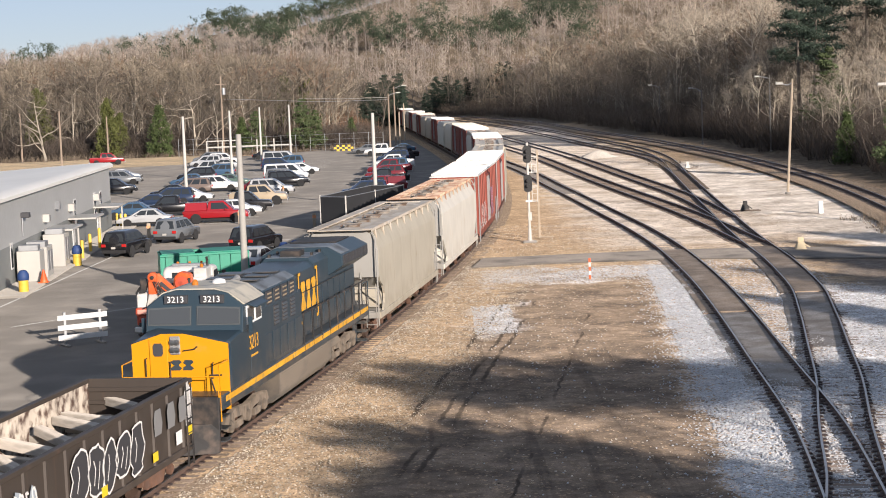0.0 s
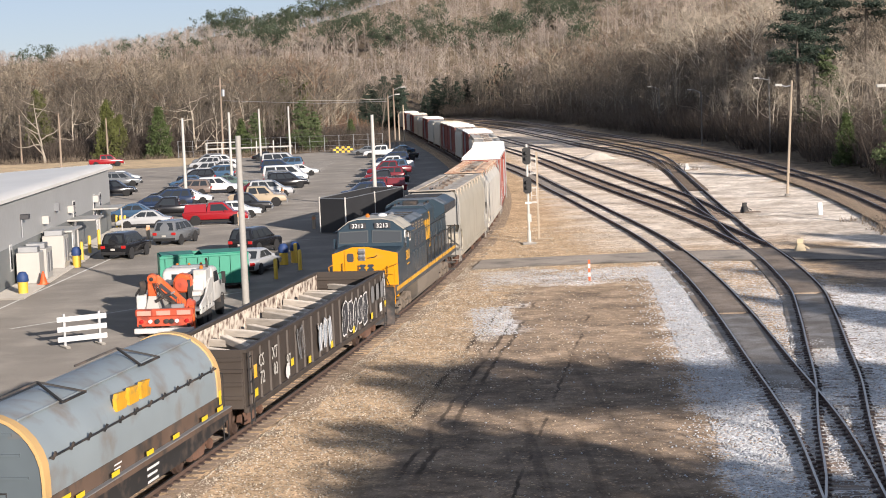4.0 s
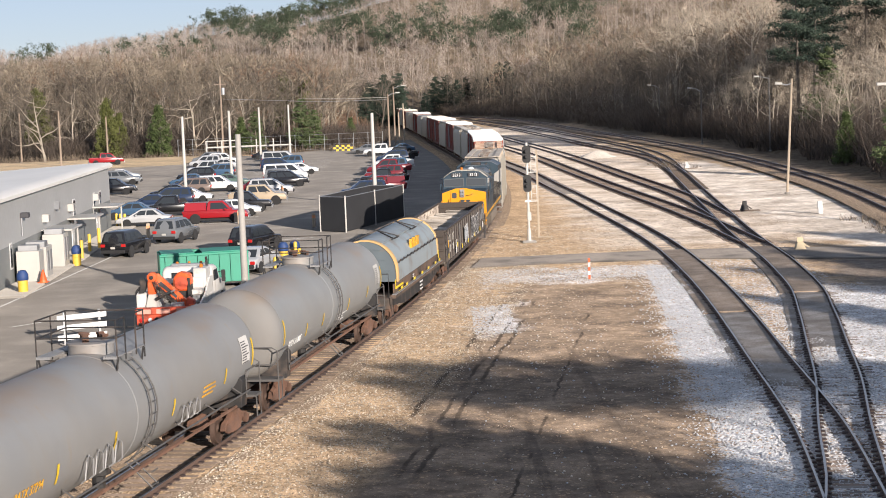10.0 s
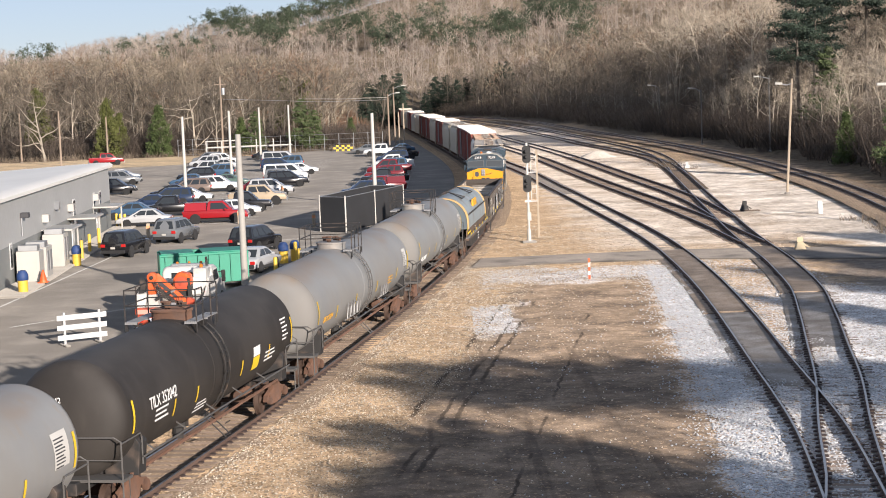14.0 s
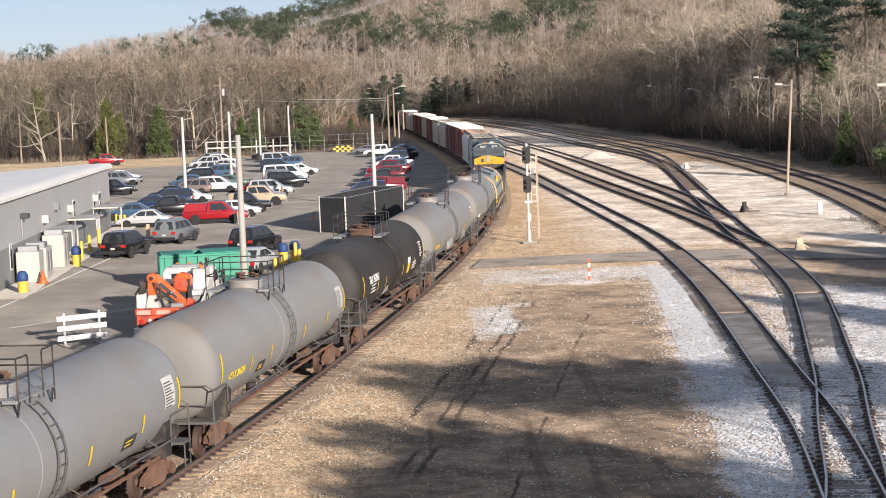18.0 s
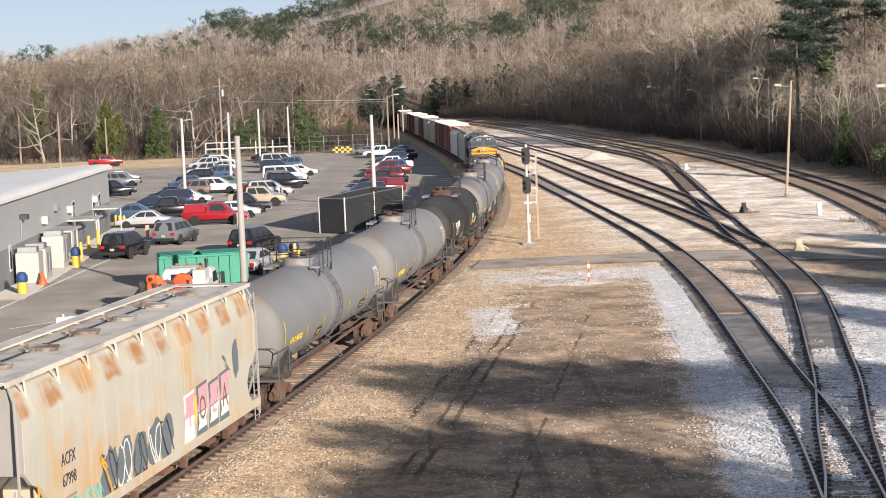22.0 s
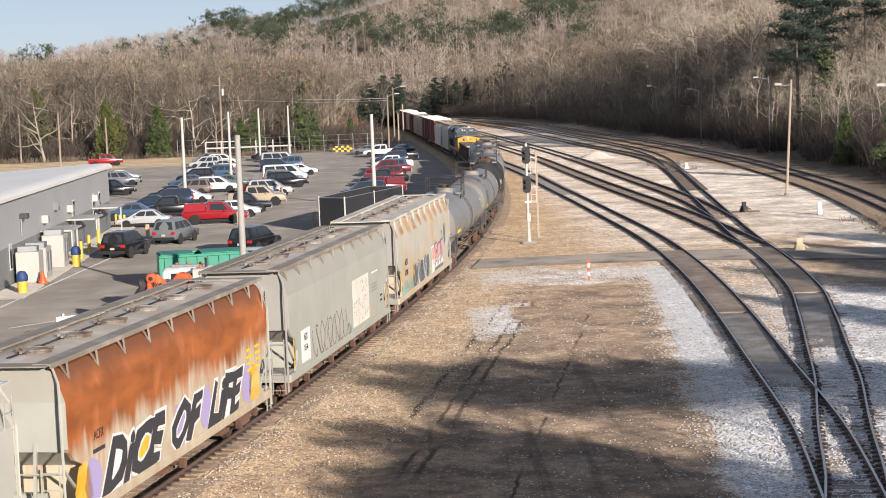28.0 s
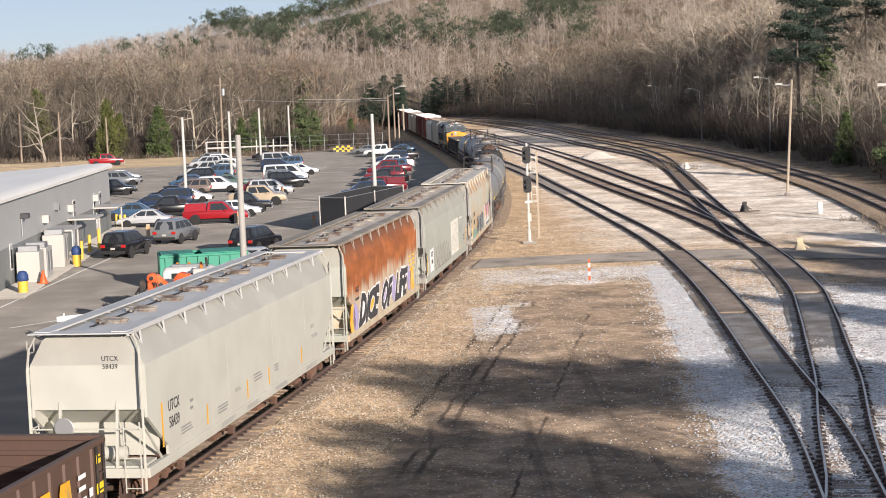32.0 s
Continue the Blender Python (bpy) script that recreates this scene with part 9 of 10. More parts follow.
for x in (-1.05, 1.05):
    part("bumper_bracket", Mesh().box(x - 0.06, x + 0.06, -7.1, -6.9, 0.4, 0.62), BLACK, bt)
# crane: white pedestal, slim column, boom folded down to the far side
cr = part("crane_column", Mesh().prism_y([(-0.76, 1.75), (-0.40, 1.75), (-0.40, 2.30), (-0.44, 2.52), (-0.70, 2.52), (-0.76, 2.3)], -6.62, -6.28), ORANGE, bt, "orange crane column", bevel=0.05)
part("pedestal", Mesh().loft([[(-0.86, -6.75, 1.2), (-0.24, -6.75, 1.2), (-0.24, -6.15, 1.2), (-0.86, -6.15, 1.2)], [(-0.74, -6.62, 1.8), (-0.42, -6.62, 1.8), (-0.42, -6.28, 1.8), (-0.74, -6.28, 1.8)]]), OFFWHITE, cr, "scuffed white pedestal", bevel=0.03)
part("elbow", Mesh().lathe([(0, -6.68), (0.20, -6.65), (0.24, -6.45), (0.20, -6.24), (0, -6.2)], "y", (-0.55, 0, 2.52), 16), ORANGE, cr, smooth=40)
part("elbow_pin", Mesh().lathe([(0, -6.72), (0.09, -6.71), (0.09, -6.66)], "y", (-0.55, 0, 2.52), 10), BLACK, cr)
boom = lambda x0, z0, x1, z1, h0, h1, ya, yb: [[(x0, ya, z0), (x0, yb, z0), (x0 + h0 * 0.72, yb, z0 + h0 * 0.7), (x0 + h0 * 0.72, ya, z0 + h0 * 0.7)], [(x1, ya + 0.2, z1), (x1, yb + 0.2, z1), (x1 + h1 * 0.72, yb + 0.2, z1 + h1 * 0.7), (x1 + h1 * 0.72, ya + 0.2, z1 + h1 * 0.7)]]
part("main_boom", Mesh().loft(boom(-0.62, 2.40, 0.78, 1.12, 0.42, 0.30, -6.56, -6.30)), ORANGE, cr, "orange folded main boom", bevel=0.03)
part("boom_slot", Mesh().loft(boom(-0.28, 2.22, 0.62, 1.38, 0.16, 0.12, -6.575, -6.55)), INK, cr, "dark slot along the boom")
part("inner_boom", Mesh().loft(boom(-0.45, 2.02, 0.92, 0.98, 0.22, 0.2, -6.50, -6.34)), BLACK, cr, "black inner boom")
part("boom_head", Mesh().loft([[(0.72, -6.42, 0.95), (1.12, -6.42, 0.95), (1.2, -6.42, 1.45), (0.9, -6.42, 1.6)], [(0.72, -5.95, 0.95), (1.12, -5.95, 0.95), (1.2, -5.95, 1.45), (0.9, -5.95, 1.6)]]), RED_FRAME, cr, bevel=0.04)
part("lift_cylinder", Mesh().tube([(-0.42, -6.68, 1.55), (-0.1, -6.66, 1.72), (0.25, -6.6, 1.86)], 0.075, 10), BLACK, cr)
part("cylinder_rod", Mesh().tube([(0.25, -6.6, 1.86), (0.42, -6.58, 1.94)], 0.04, 8), METAL, cr)
for k in range(4):
    part("hydraulic_hose", Mesh().tube([(-0.5 + k * 0.07, -6.70, 2.35), (-0.3 + k * 0.1, -6.78, 1.95 - k * 0.06), (0.0 + k * 0.09, -6.74, 1.62), (0.45 + k * 0.08, -6.62, 1.35 - k * 0.04)], 0.02, 6), BLACK, cr)
gp = part("grapple", Mesh().prism_y([(-1.22, 1.75), (-0.92, 1.85), (-0.82, 2.25), (-0.92, 2.48), (-1.14, 2.42), (-1.12, 2.1)], -6.5, -6.2), BLACK, bt, "black grapple", bevel=0.03)
for y in (-6.45, -6.25):
    part("tine", Mesh().tube([(-1.14, y, 2.1), (-1.32, y, 1.85), (-1.26, y, 1.55), (-1.08, y, 1.42)], 0.04, 6), BLACK, gp)
part("oil_tank", Mesh().prism_x([(-6.6, 1.2), (-5.5, 1.2), (-5.5, 1.78), (-5.7, 1.86), (-6.4, 1.86), (-6.6, 1.78)], -1.28, -0.84), TRUCK_WHITE, bt, "pale hydraulic oil tank", bevel=0.04)
part("valve_bank", Mesh().box(0.25, 0.8, -6.72, -6.5, 1.2, 1.42), METAL, bt, bevel=0.02)
for k in range(5):
    part("control_lever", Mesh().tube([(0.3 + k * 0.1, -6.66, 1.42), (0.3 + k * 0.1, -6.72, 1.66)], 0.014, 5), INK, bt)
part("winch_box", Mesh().prism_y([(-0.16, 1.62), (0.50, 1.62), (0.66, 1.96), (0.60, 2.36), (0.12, 2.48), (-0.14, 2.2)], -4.2, -3.5), ORANGE, bt, "orange winch housing", bevel=0.07)
part("winch_drum", Mesh().lathe([(0, -4.3), (0.30, -4.28), (0.30, -4.22), (0.2, -4.2)], "y", (0.24, 0, 1.98), 16), RED_FRAME, bt)
part("winch_frame", Mesh().box(0.5, 0.62, -4.25, -3.45, 0.98, 2.2), BLACK, bt, bevel=0.02)
part("reel_stand", Mesh().box(0.0, 0.64, -4.05, -3.75, 0.98, 1.6), BLACK, bt)
part("tool_box", Mesh().box(-1.1, -0.65, -4.4, -1.9, 0.98, 1.75), OFFWHITE, bt, bevel=0.03)
part("generator", Mesh().box(-0.6, 0.3, -2.9, -1.95, 0.98, 2.0), OFFWHITE, bt, "pale generator set", bevel=0.06)
part("generator_grille", Mesh().box(-0.5, 0.2, -2.93, -2.90, 1.3, 1.85), INK, bt)
part("operator_seat", Mesh().prism_x([(-3.9, 1.4), (-3.35, 1.4), (-3.3, 1.55), (-3.25, 2.1), (-3.4, 2.15), (-3.5, 1.65), (-3.9, 1.6)], 0.55, 1.05), TRUCK_WHITE, bt, bevel=0.04)
part("seat_column", Mesh().box(0.65, 0.95, -3.75, -3.45, 0.98, 1.42), METAL, bt)
part("side_cabinet", Mesh().box(0.55, 1.14, -3.1, -1.95, 0.98, 2.50), TRUCK_WHITE, bt, "tall white cabinet behind the cab", bevel=0.04)
part("beacon", Mesh().lathe([(0.0, 2.50), (0.08, 2.50), (0.08, 2.64), (0, 2.68)], "z", (0.85, -2.6, 0), 10), ORANGE_LENS, bt)
part("headboard", Mesh().box(-1.15, 1.15, -1.9, -1.8, 0.98, 1.9), METAL, bt)

dm = thing("roll_off_container", "green steel roll-off container with ribbed sides", "container", m=pose(-12.9, 93.8, 0, 0, 0, -78))
for s in (-1, 1):
    part("side_wall", Mesh().box(min(s * 1.15, s * 1.22), max(s * 1.15, s * 1.22), -2.3, 2.3, 0.35, 1.82), GREEN, dm)
    part("top_rail", Mesh().box(min(s * 1.1, s * 1.28), max(s * 1.1, s * 1.28), -2.35, 2.35, 1.82, 1.95), GREEN, dm, bevel=0.02)
    for y in np.linspace(-2.0, 2.0, 8):
        part("rib", mesh_once("dmr", lambda: Mesh().box(-0.06, 0.06, -0.06, 0.06, 0.4, 1.82).data("rib")), GREEN, dm, at=pose(s * 1.26, float(y), 0))
    part("end_wall", Mesh().box(-1.2, 1.2, s * 2.3 - 0.04, s * 2.3 + 0.04, 0.35, 1.9), GREEN, dm)
part("floor", Mesh().box(-1.15, 1.15, -2.3, 2.3, 0.25, 0.4), BLACK, dm)
for y in (-2.0, 2.0):
    part("roller", Mesh().lathe([(0.16, -1.1), (0.16, 1.1)], "x", (0, y, 0.16), 10), BLACK, dm)

part("lid", Mesh().box(-1.2, 1.2, -2.25, -0.5, 1.95, 2.0), GREEN, dm, "green hinged lid", bevel=0.01)
part("lid", Mesh().box(-1.2, 1.2, -0.1, 2.25, 1.95, 2.0), GREEN, dm, "green hinged lid", bevel=0.01)

# parking lines
ln = Mesh()
for y in np.arange(140, 262, 3.0):
    ln.box(-26.4, -15.2, y - 0.06, y + 0.06, 0.0, 0.004)
for y in np.arange(160, 285, 3.2):
    ln.box(-9.2, -3.4, y - 0.06, y + 0.06, 0.0, 0.004)
for x0, y0, x1, y1 in ((-20, 80, -10.2, 92), (-16, 100, -9.5, 104), (-15, 120, -9, 123), (-22.5, 88, -20.8, 135)):
    ln.beam((x0, y0, 0.0), (x1, y1, 0.0), 0.12, 0.008)
solid("lot_markings", ln, LINE, "faded white parking lines", kind="structure")

# ---- woods ----
BARK = mat("grey_bark", (0.155, 0.13, 0.105), 0.8, var=0.25, scale=1.5, rand=0.3)
BARK_PALE = mat("pale_bark", (0.40, 0.35, 0.28), 0.8, var=0.2, scale=1.5, rand=0.2)
TWIG = mat("bare_twigs", (0.135, 0.111, 0.085), 0.8, rand=0.3, var=0.2, scale=0.5)
def wood_tone(name, col):
    """Twigs of one tree: its own tone, each twig a little lighter or darker."""
    return stone_mat(name, [tuple(c * 0.72 for c in col), col, tuple(c * 1.28 for c in col)])


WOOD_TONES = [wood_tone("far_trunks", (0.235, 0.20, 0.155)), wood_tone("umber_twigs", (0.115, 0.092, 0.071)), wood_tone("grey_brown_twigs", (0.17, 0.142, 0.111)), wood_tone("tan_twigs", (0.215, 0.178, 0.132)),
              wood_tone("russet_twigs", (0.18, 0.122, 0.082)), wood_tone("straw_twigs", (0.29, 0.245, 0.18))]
# near tones made paler, distance haze put into the twig colours
HILL_HAZE_TONES = [wood_tone("hill_trunks", (0.326, 0.281, 0.243)), wood_tone("hill_umber", (0.242, 0.201, 0.169)), wood_tone("hill_grey_brown", (0.326, 0.276, 0.236)), wood_tone("hill_tan", (0.405, 0.342, 0.290)),
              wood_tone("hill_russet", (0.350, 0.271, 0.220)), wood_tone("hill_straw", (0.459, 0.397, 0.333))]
NEEDLE = mat("pine_needles", (0.085, 0.115, 0.045), 0.8, rand=0.2, var=0.35, scale=1.5)
NEEDLE_DARK = mat("dark_pine_needles", (0.03, 0.047, 0.032), 0.8, rand=0.2, var=0.35, scale=1.2)
CEDAR = mat("cedar_foliage", (0.10, 0.11, 0.03), 0.8, rand=0.15, var=0.35, scale=1.5)
SCRUB = mat("fresh_green_scrub", (0.07, 0.10, 0.03), 0.8, var=0.35, scale=1.0)
VINE = mat("reddish_vines", (0.20, 0.12, 0.075), 0.8, var=0.35, scale=0.5)
BRUSH = mat("dry_brush", (0.20, 0.158, 0.115), 0.8, var=0.35, scale=0.7)
# far pine greens lifted in colour to stand in for haze
NEEDLE_FAR = stone_mat("distant_evergreen", [(0.04, 0.058, 0.034), (0.06, 0.082, 0.05), (0.085, 0.105, 0.062)])
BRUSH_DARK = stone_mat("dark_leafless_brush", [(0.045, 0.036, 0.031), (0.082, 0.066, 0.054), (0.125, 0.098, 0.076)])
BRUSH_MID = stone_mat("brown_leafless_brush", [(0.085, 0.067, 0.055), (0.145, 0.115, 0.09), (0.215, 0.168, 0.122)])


def bare_tree(seed, H=16.0, spread=0.8, fork=0.2, twigs=5, thick=1.0):
    """A leafless hardwood: a slim trunk that divides into rising limbs, and an egg-shaped crown of branches and many fine twigs."""
    rng = random.Random(seed)
    trunk, crown = Mesh(), Mesh()

    def path(p, d, length, n, wander, lift):
        pts = [p]
        for _ in range(n):
            d = (d + Vector((rng.uniform(-1, 1), rng.uniform(-1, 1), rng.uniform(-1, 1))) * wander + Vector((0, 0, lift))).normalized()
            pts.append(pts[-1] + d * length / n)
        return pts, d

    def off(d, ang):
        side = d.cross(Vector((rng.uniform(-1, 1), rng.uniform(-1, 1), rng.uniform(-1, 1)))).normalized()
        return (d * math.cos(ang) + side * math.sin(ang)).normalized()

    def blade(b, d, length, w):
        sd = d.cross(Vector((rng.uniform(-1, 1), rng.uniform(-1, 1), rng.uniform(-1, 1)))).normalized() * w
        crown.add([b - sd, b + sd, b + d * length], [(0, 1, 2)])

    def at(pts, f):
        n = len(pts) - 1
        i = min(int(f * n), n - 1)
        return pts[i].lerp(pts[i + 1], f * n - i), (pts[i + 1] - pts[i]).normalized()

    stem, _ = path(Vector((0, 0, -0.4)), Vector((0, 0, 1)), H * 0.86, 8, 0.17, 0.12)
    trunk.tube(stem, H * 0.0125 * thick, 6, 0.03, caps=False)
    limbs = 11
    for k in range(limbs):
        f = fork + (0.97 - fork) * (k + rng.uniform(0.1, 0.9)) / limbs
        q, d = at(stem, f)
        a = rng.uniform(0, 6.28)
        ang = rng.uniform(0.5, 1.3) * spread
        d0 = (Vector((math.cos(a), math.sin(a), 0)) * math.sin(ang) + Vector((0, 0, math.cos(ang)))).normalized()
        reach = H * (0.20 + 0.27 * math.sin(math.pi * min(1.0, 0.25 + (f - fork) / (1.02 - fork) * 0.75))) * rng.uniform(0.8, 1.15) * (0.75 + 0.3 * spread)
        limb, _ = path(q, d0, reach, 6, 0.36, 0.05)
        trunk.tube(limb, H * 0.0055 * thick * (1.15 - 0.6 * f), 4, 0.02, caps=False)
        for j in range(6):
            q1, d1 = at(limb, 0.22 + 0.78 * (j + rng.random()) / 6)
            br, _ = path(q1, off(d1, rng.uniform(0.4, 1.15)), reach * rng.uniform(0.28, 0.55), 3, 0.32, 0.08)
            crown.tube(br, 0.032, 3, 0.012, caps=False)
            for _ in range(twigs):
                q2, d2 = at(br, rng.uniform(0.15, 1.0))
                e = off(d2, rng.uniform(0.3, 0.9))
                L = reach * rng.uniform(0.14, 0.28)
                blade(q2, e, L, 0.026)
                for _ in range(3):
                    blade(q2 + e * L * rng.uniform(0.2, 0.9), off(e, rng.uniform(0.3, 0.9)), L * rng.uniform(0.4, 0.7), 0.02)
    k = H / max(v[2] for v in crown.v)
    for m in (trunk, crown):
        m.v = [(x * k, y * k, z * k) for x, y, z in m.v]
    return trunk, crown


def clump(mesh, c, r, n, rng, flat=0.6, size=0.3):
    """A tuft of small blades round a centre."""
    for _ in range(n):
        d = Vector((rng.gauss(0, 1), rng.gauss(0, 1), rng.gauss(0, flat))).normalized()
        q = c + d * r * rng.uniform(0.25, 1.0)
        t = Vector((rng.uniform(-1, 1), rng.uniform(-1, 1), rng.uniform(-0.6, 0.8))).normalized() * size * rng.uniform(0.6, 1.3)
        s = t.cross(Vector((rng.uniform(-1, 1), rng.uniform(-1, 1), rng.uniform(-1, 1)))).normalized() * size * 0.35
        mesh.add([q - s, q + s, q + t], [(0, 1, 2)])


def pine(seed, H=18.0, low=0.35, width=0.22, size=0.45, dense=26):
    rng = random.Random(seed)
    trunk, crown = Mesh(), Mesh()
    trunk.tube([(0, 0, -0.4), (rng.uniform(-0.2, 0.2), 0, H * 0.5), (0, rng.uniform(-0.3, 0.3), H)], H * 0.013, 7, 0.05)
    z = H * low
    while z < H:
        f = (z - H * low) / (H * (1 - low))
        reach = H * width * (1 - f) ** 0.7 * rng.uniform(0.7, 1.15) + 0.4
        for _ in range(4):
            a = rng.uniform(0, 6.28)
            tip = Vector((math.cos(a) * reach, math.sin(a) * reach, z + rng.uniform(-0.1, 0.25) * reach))
            trunk.tube([(0, 0, z), tip], 0.06, 3, 0.02, caps=False)
            for g in (0.45, 0.75, 1.0):
                clump(crown, Vector((0, 0, z)).lerp(tip, g), reach * 0.28 + 0.25, dense, rng, 0.28, size)
        z += H * rng.uniform(0.045, 0.065)
    return trunk, crown


def cedar(seed, H=9.0, width=0.26, size=0.35):
    rng = random.Random(seed)
    trunk, crown = Mesh(), Mesh()
    trunk.tube([(0, 0, -0.3), (0, 0, H * 0.9)], 0.16, 6, 0.04)
    for _ in range(150):
        f = rng.random() ** 1.2
        z = H * (0.06 + 0.94 * f)
        rr = H * width * (1 - f) ** 0.75 * rng.uniform(0.45, 1.08)
        a = rng.uniform(0, 6.28)
        clump(crown, Vector((math.cos(a) * rr, math.sin(a) * rr, z)), 0.65, 24, rng, 1.0, size)
    return trunk, crown


def tree_kind(name, meshes, tmat, cmat, label):
    t = thing(name, label, "tree", "trees at the wood's edge")
    part("trunk", meshes[0], tmat, t, smooth=60)
    part("crown", meshes[1], cmat, t)
    return t


def ground_z(x, y):
    return float(terrain(np.float64(x), np.float64(y)))


TREES = []
for i in range(9):
    TREES.append(tree_kind("bare_tree", bare_tree(11 + i, 16, (0.9, 1.05, 0.75, 0.95, 0.7, 0.62, 1.15, 0.8, 0.68)[i], (0.2, 0.15, 0.4, 0.15, 0.3, 0.45, 0.12, 0.25, 0.5)[i]), BARK_PALE if i in (0, 3, 6) else BARK, TWIG, "leafless grey hardwood tree at the wood's edge" if i % 3 else "pale leafless hardwood with spreading limbs"))
# paler copy of TWIG, sun on these crowns put into the colour
TWIG_SUNLIT = mat("pale_sunlit_twigs", (0.40, 0.34, 0.265), 0.8, rand=0.2, var=0.2, scale=0.5)
PALE_TREES = [tree_kind("bare_tree", bare_tree(31 + i, 16, (0.7, 0.85, 0.55)[i], (0.3, 0.35, 0.5)[i], 6), BARK_PALE, TWIG_SUNLIT, "tall pale leafless sycamore beyond the far track, twigs lightened for sun") for i in range(3)]
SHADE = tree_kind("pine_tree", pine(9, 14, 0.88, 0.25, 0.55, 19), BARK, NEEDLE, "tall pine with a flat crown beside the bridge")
PINES = [tree_kind("pine_tree", pine(3, 20, 0.40, 0.23, 0.55, 40), BARK, NEEDLE, "dark green pine with a bare lower trunk"), tree_kind("pine_tree", pine(4, 14, 0.15, 0.24), BARK, NEEDLE, "dark green young pine"), tree_kind("pine_tree", pine(8, 20, 0.50, 0.165, 0.24, 110), BARK, NEEDLE_DARK, "slim dark green pine with layered boughs"), tree_kind("pine_tree", pine(12, 14, 0.10, 0.25, 0.32, 60), BARK, NEEDLE_DARK, "dense dark pine beside the curve")]
CEDARS = [tree_kind("cedar_tree", cedar(5), BARK, CEDAR, "olive-green cedar at the wood's edge"), tree_kind("cedar_tree", cedar(6, 8.0, 0.3), BARK, SCRUB, "bright green evergreen at the wood's edge")]
used = set()


def plant(t, x, y, h, base_h, rz, lean=0.0):
    """Stands a copy of a tree kind on the ground; the first use moves the original."""
    s = h / base_h
    m = pose(x, y, ground_z(x, y) + 0.1, 0, lean, rz)
    if t.name not in used:
        used.add(t.name)
        t.matrix_basis = m @ Matrix.Diagonal((s, s, s, 1))
        return t
    c = copy_thing(t, m)
    c.scale = (s, s, s)
    return c


rt = random.Random(77)


def edge_trees(points, hmin, hmax, kinds=None):
    for x, y in points:
        plant(rt.choice(kinds or TREES), x, y, rt.uniform(hmin, hmax), 16, rt.uniform(0, 360), rt.uniform(-3, 3))


# left wood, behind the car park
SYCAMORE = tree_kind("bare_tree", bare_tree(57, 16, 1.3, 0.14, 6, 1.7), BARK_PALE, TWIG, "wide pale sycamore with long crooked limbs")
plant(SYCAMORE, -66.5, 297.5, 15.5, 16, 40)
plant(SYCAMORE, -42.0, 303, 14.5, 16, 150)
plant(TREES[0], -37, 312, 15.5, 16, 200)
edge_trees([(-78 + i * 3.4 + rt.uniform(-1.2, 1.2), 300 + rt.uniform(0, 22)) for i in range(17)], 12, 16)
edge_trees([(-95 + i * 3.6 + rt.uniform(-1.5, 1.5), 325 + rt.uniform(0, 35)) for i in range(24)], 14, 19)
plant(CEDARS[0], -56.5, 301, 10.0, 9, 10)
plant(CEDARS[0], -55.0, 304, 7.5, 9, 80)
plant(CEDARS[1], -47.5, 300, 8.5, 8, 30)
plant(PINES[1], -23.2, 299.5, 9.0, 14, 30)
plant(PINES[1], -21.2, 301.5, 7.0, 14, 130)
plant(PINES[1], -31.0, 298.5, 7.2, 14, 130)
plant(CEDARS[1], -33.5, 300, 6.0, 8, 20)
plant(CEDARS[1], -15.8, 318, 5.0, 8, 160)
plant(CEDARS[0], -26, 352, 12, 9, 60)
plant(CEDARS[0], -31, 360, 13, 9, 150)
plant(CEDARS[0], -72, 318, 12, 9, 210)
for i in range(9):
    plant(PINES[3], -18 + (i % 3) * 4.0, 448 + (i // 3) * 11 + i, 10 + (i * 7 % 5), 14, i * 60)
for i in range(9):
    plant(PINES[3], -4 + i * 3.6, 600 + (i * 13) % 29, 8 + (i * 5 % 6), 14, i * 77)
# right wood, beyond the far track
right_edge = []
for y in np.arange(172, 600, 5.0):
    x5 = float(np.interp(y, Y5, X5))
    right_edge.append((x5 + 9.5 + rt.uniform(0, 7), y + rt.uniform(-2, 2)))
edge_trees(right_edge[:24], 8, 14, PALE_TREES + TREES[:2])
edge_trees(right_edge[24:], 8, 15)
edge_trees([(float(np.interp(y, Y5, X5)) + 18 + rt.uniform(0, 14), y) for y in np.arange(240, 480, 5.5)], 12, 18)
edge_trees([(float(np.interp(y, Y5, X5)) + 34 + rt.uniform(0, 22), y) for y in np.arange(300, 480, 6)], 14, 19)
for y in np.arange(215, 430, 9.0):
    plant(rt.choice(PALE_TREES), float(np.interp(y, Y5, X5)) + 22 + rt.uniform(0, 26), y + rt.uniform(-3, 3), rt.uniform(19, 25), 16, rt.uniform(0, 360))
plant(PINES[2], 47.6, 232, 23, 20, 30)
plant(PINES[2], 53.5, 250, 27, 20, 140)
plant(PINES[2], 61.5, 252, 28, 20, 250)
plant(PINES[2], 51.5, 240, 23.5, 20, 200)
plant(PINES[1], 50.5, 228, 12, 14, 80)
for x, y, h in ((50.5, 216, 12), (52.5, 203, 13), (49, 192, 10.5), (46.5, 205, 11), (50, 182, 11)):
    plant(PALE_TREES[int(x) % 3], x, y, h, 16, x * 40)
plant(CEDARS[1], 44.0, 190, 5.5, 8, 50)
plant(PINES[1], 42.5, 163, 8, 14, 20)
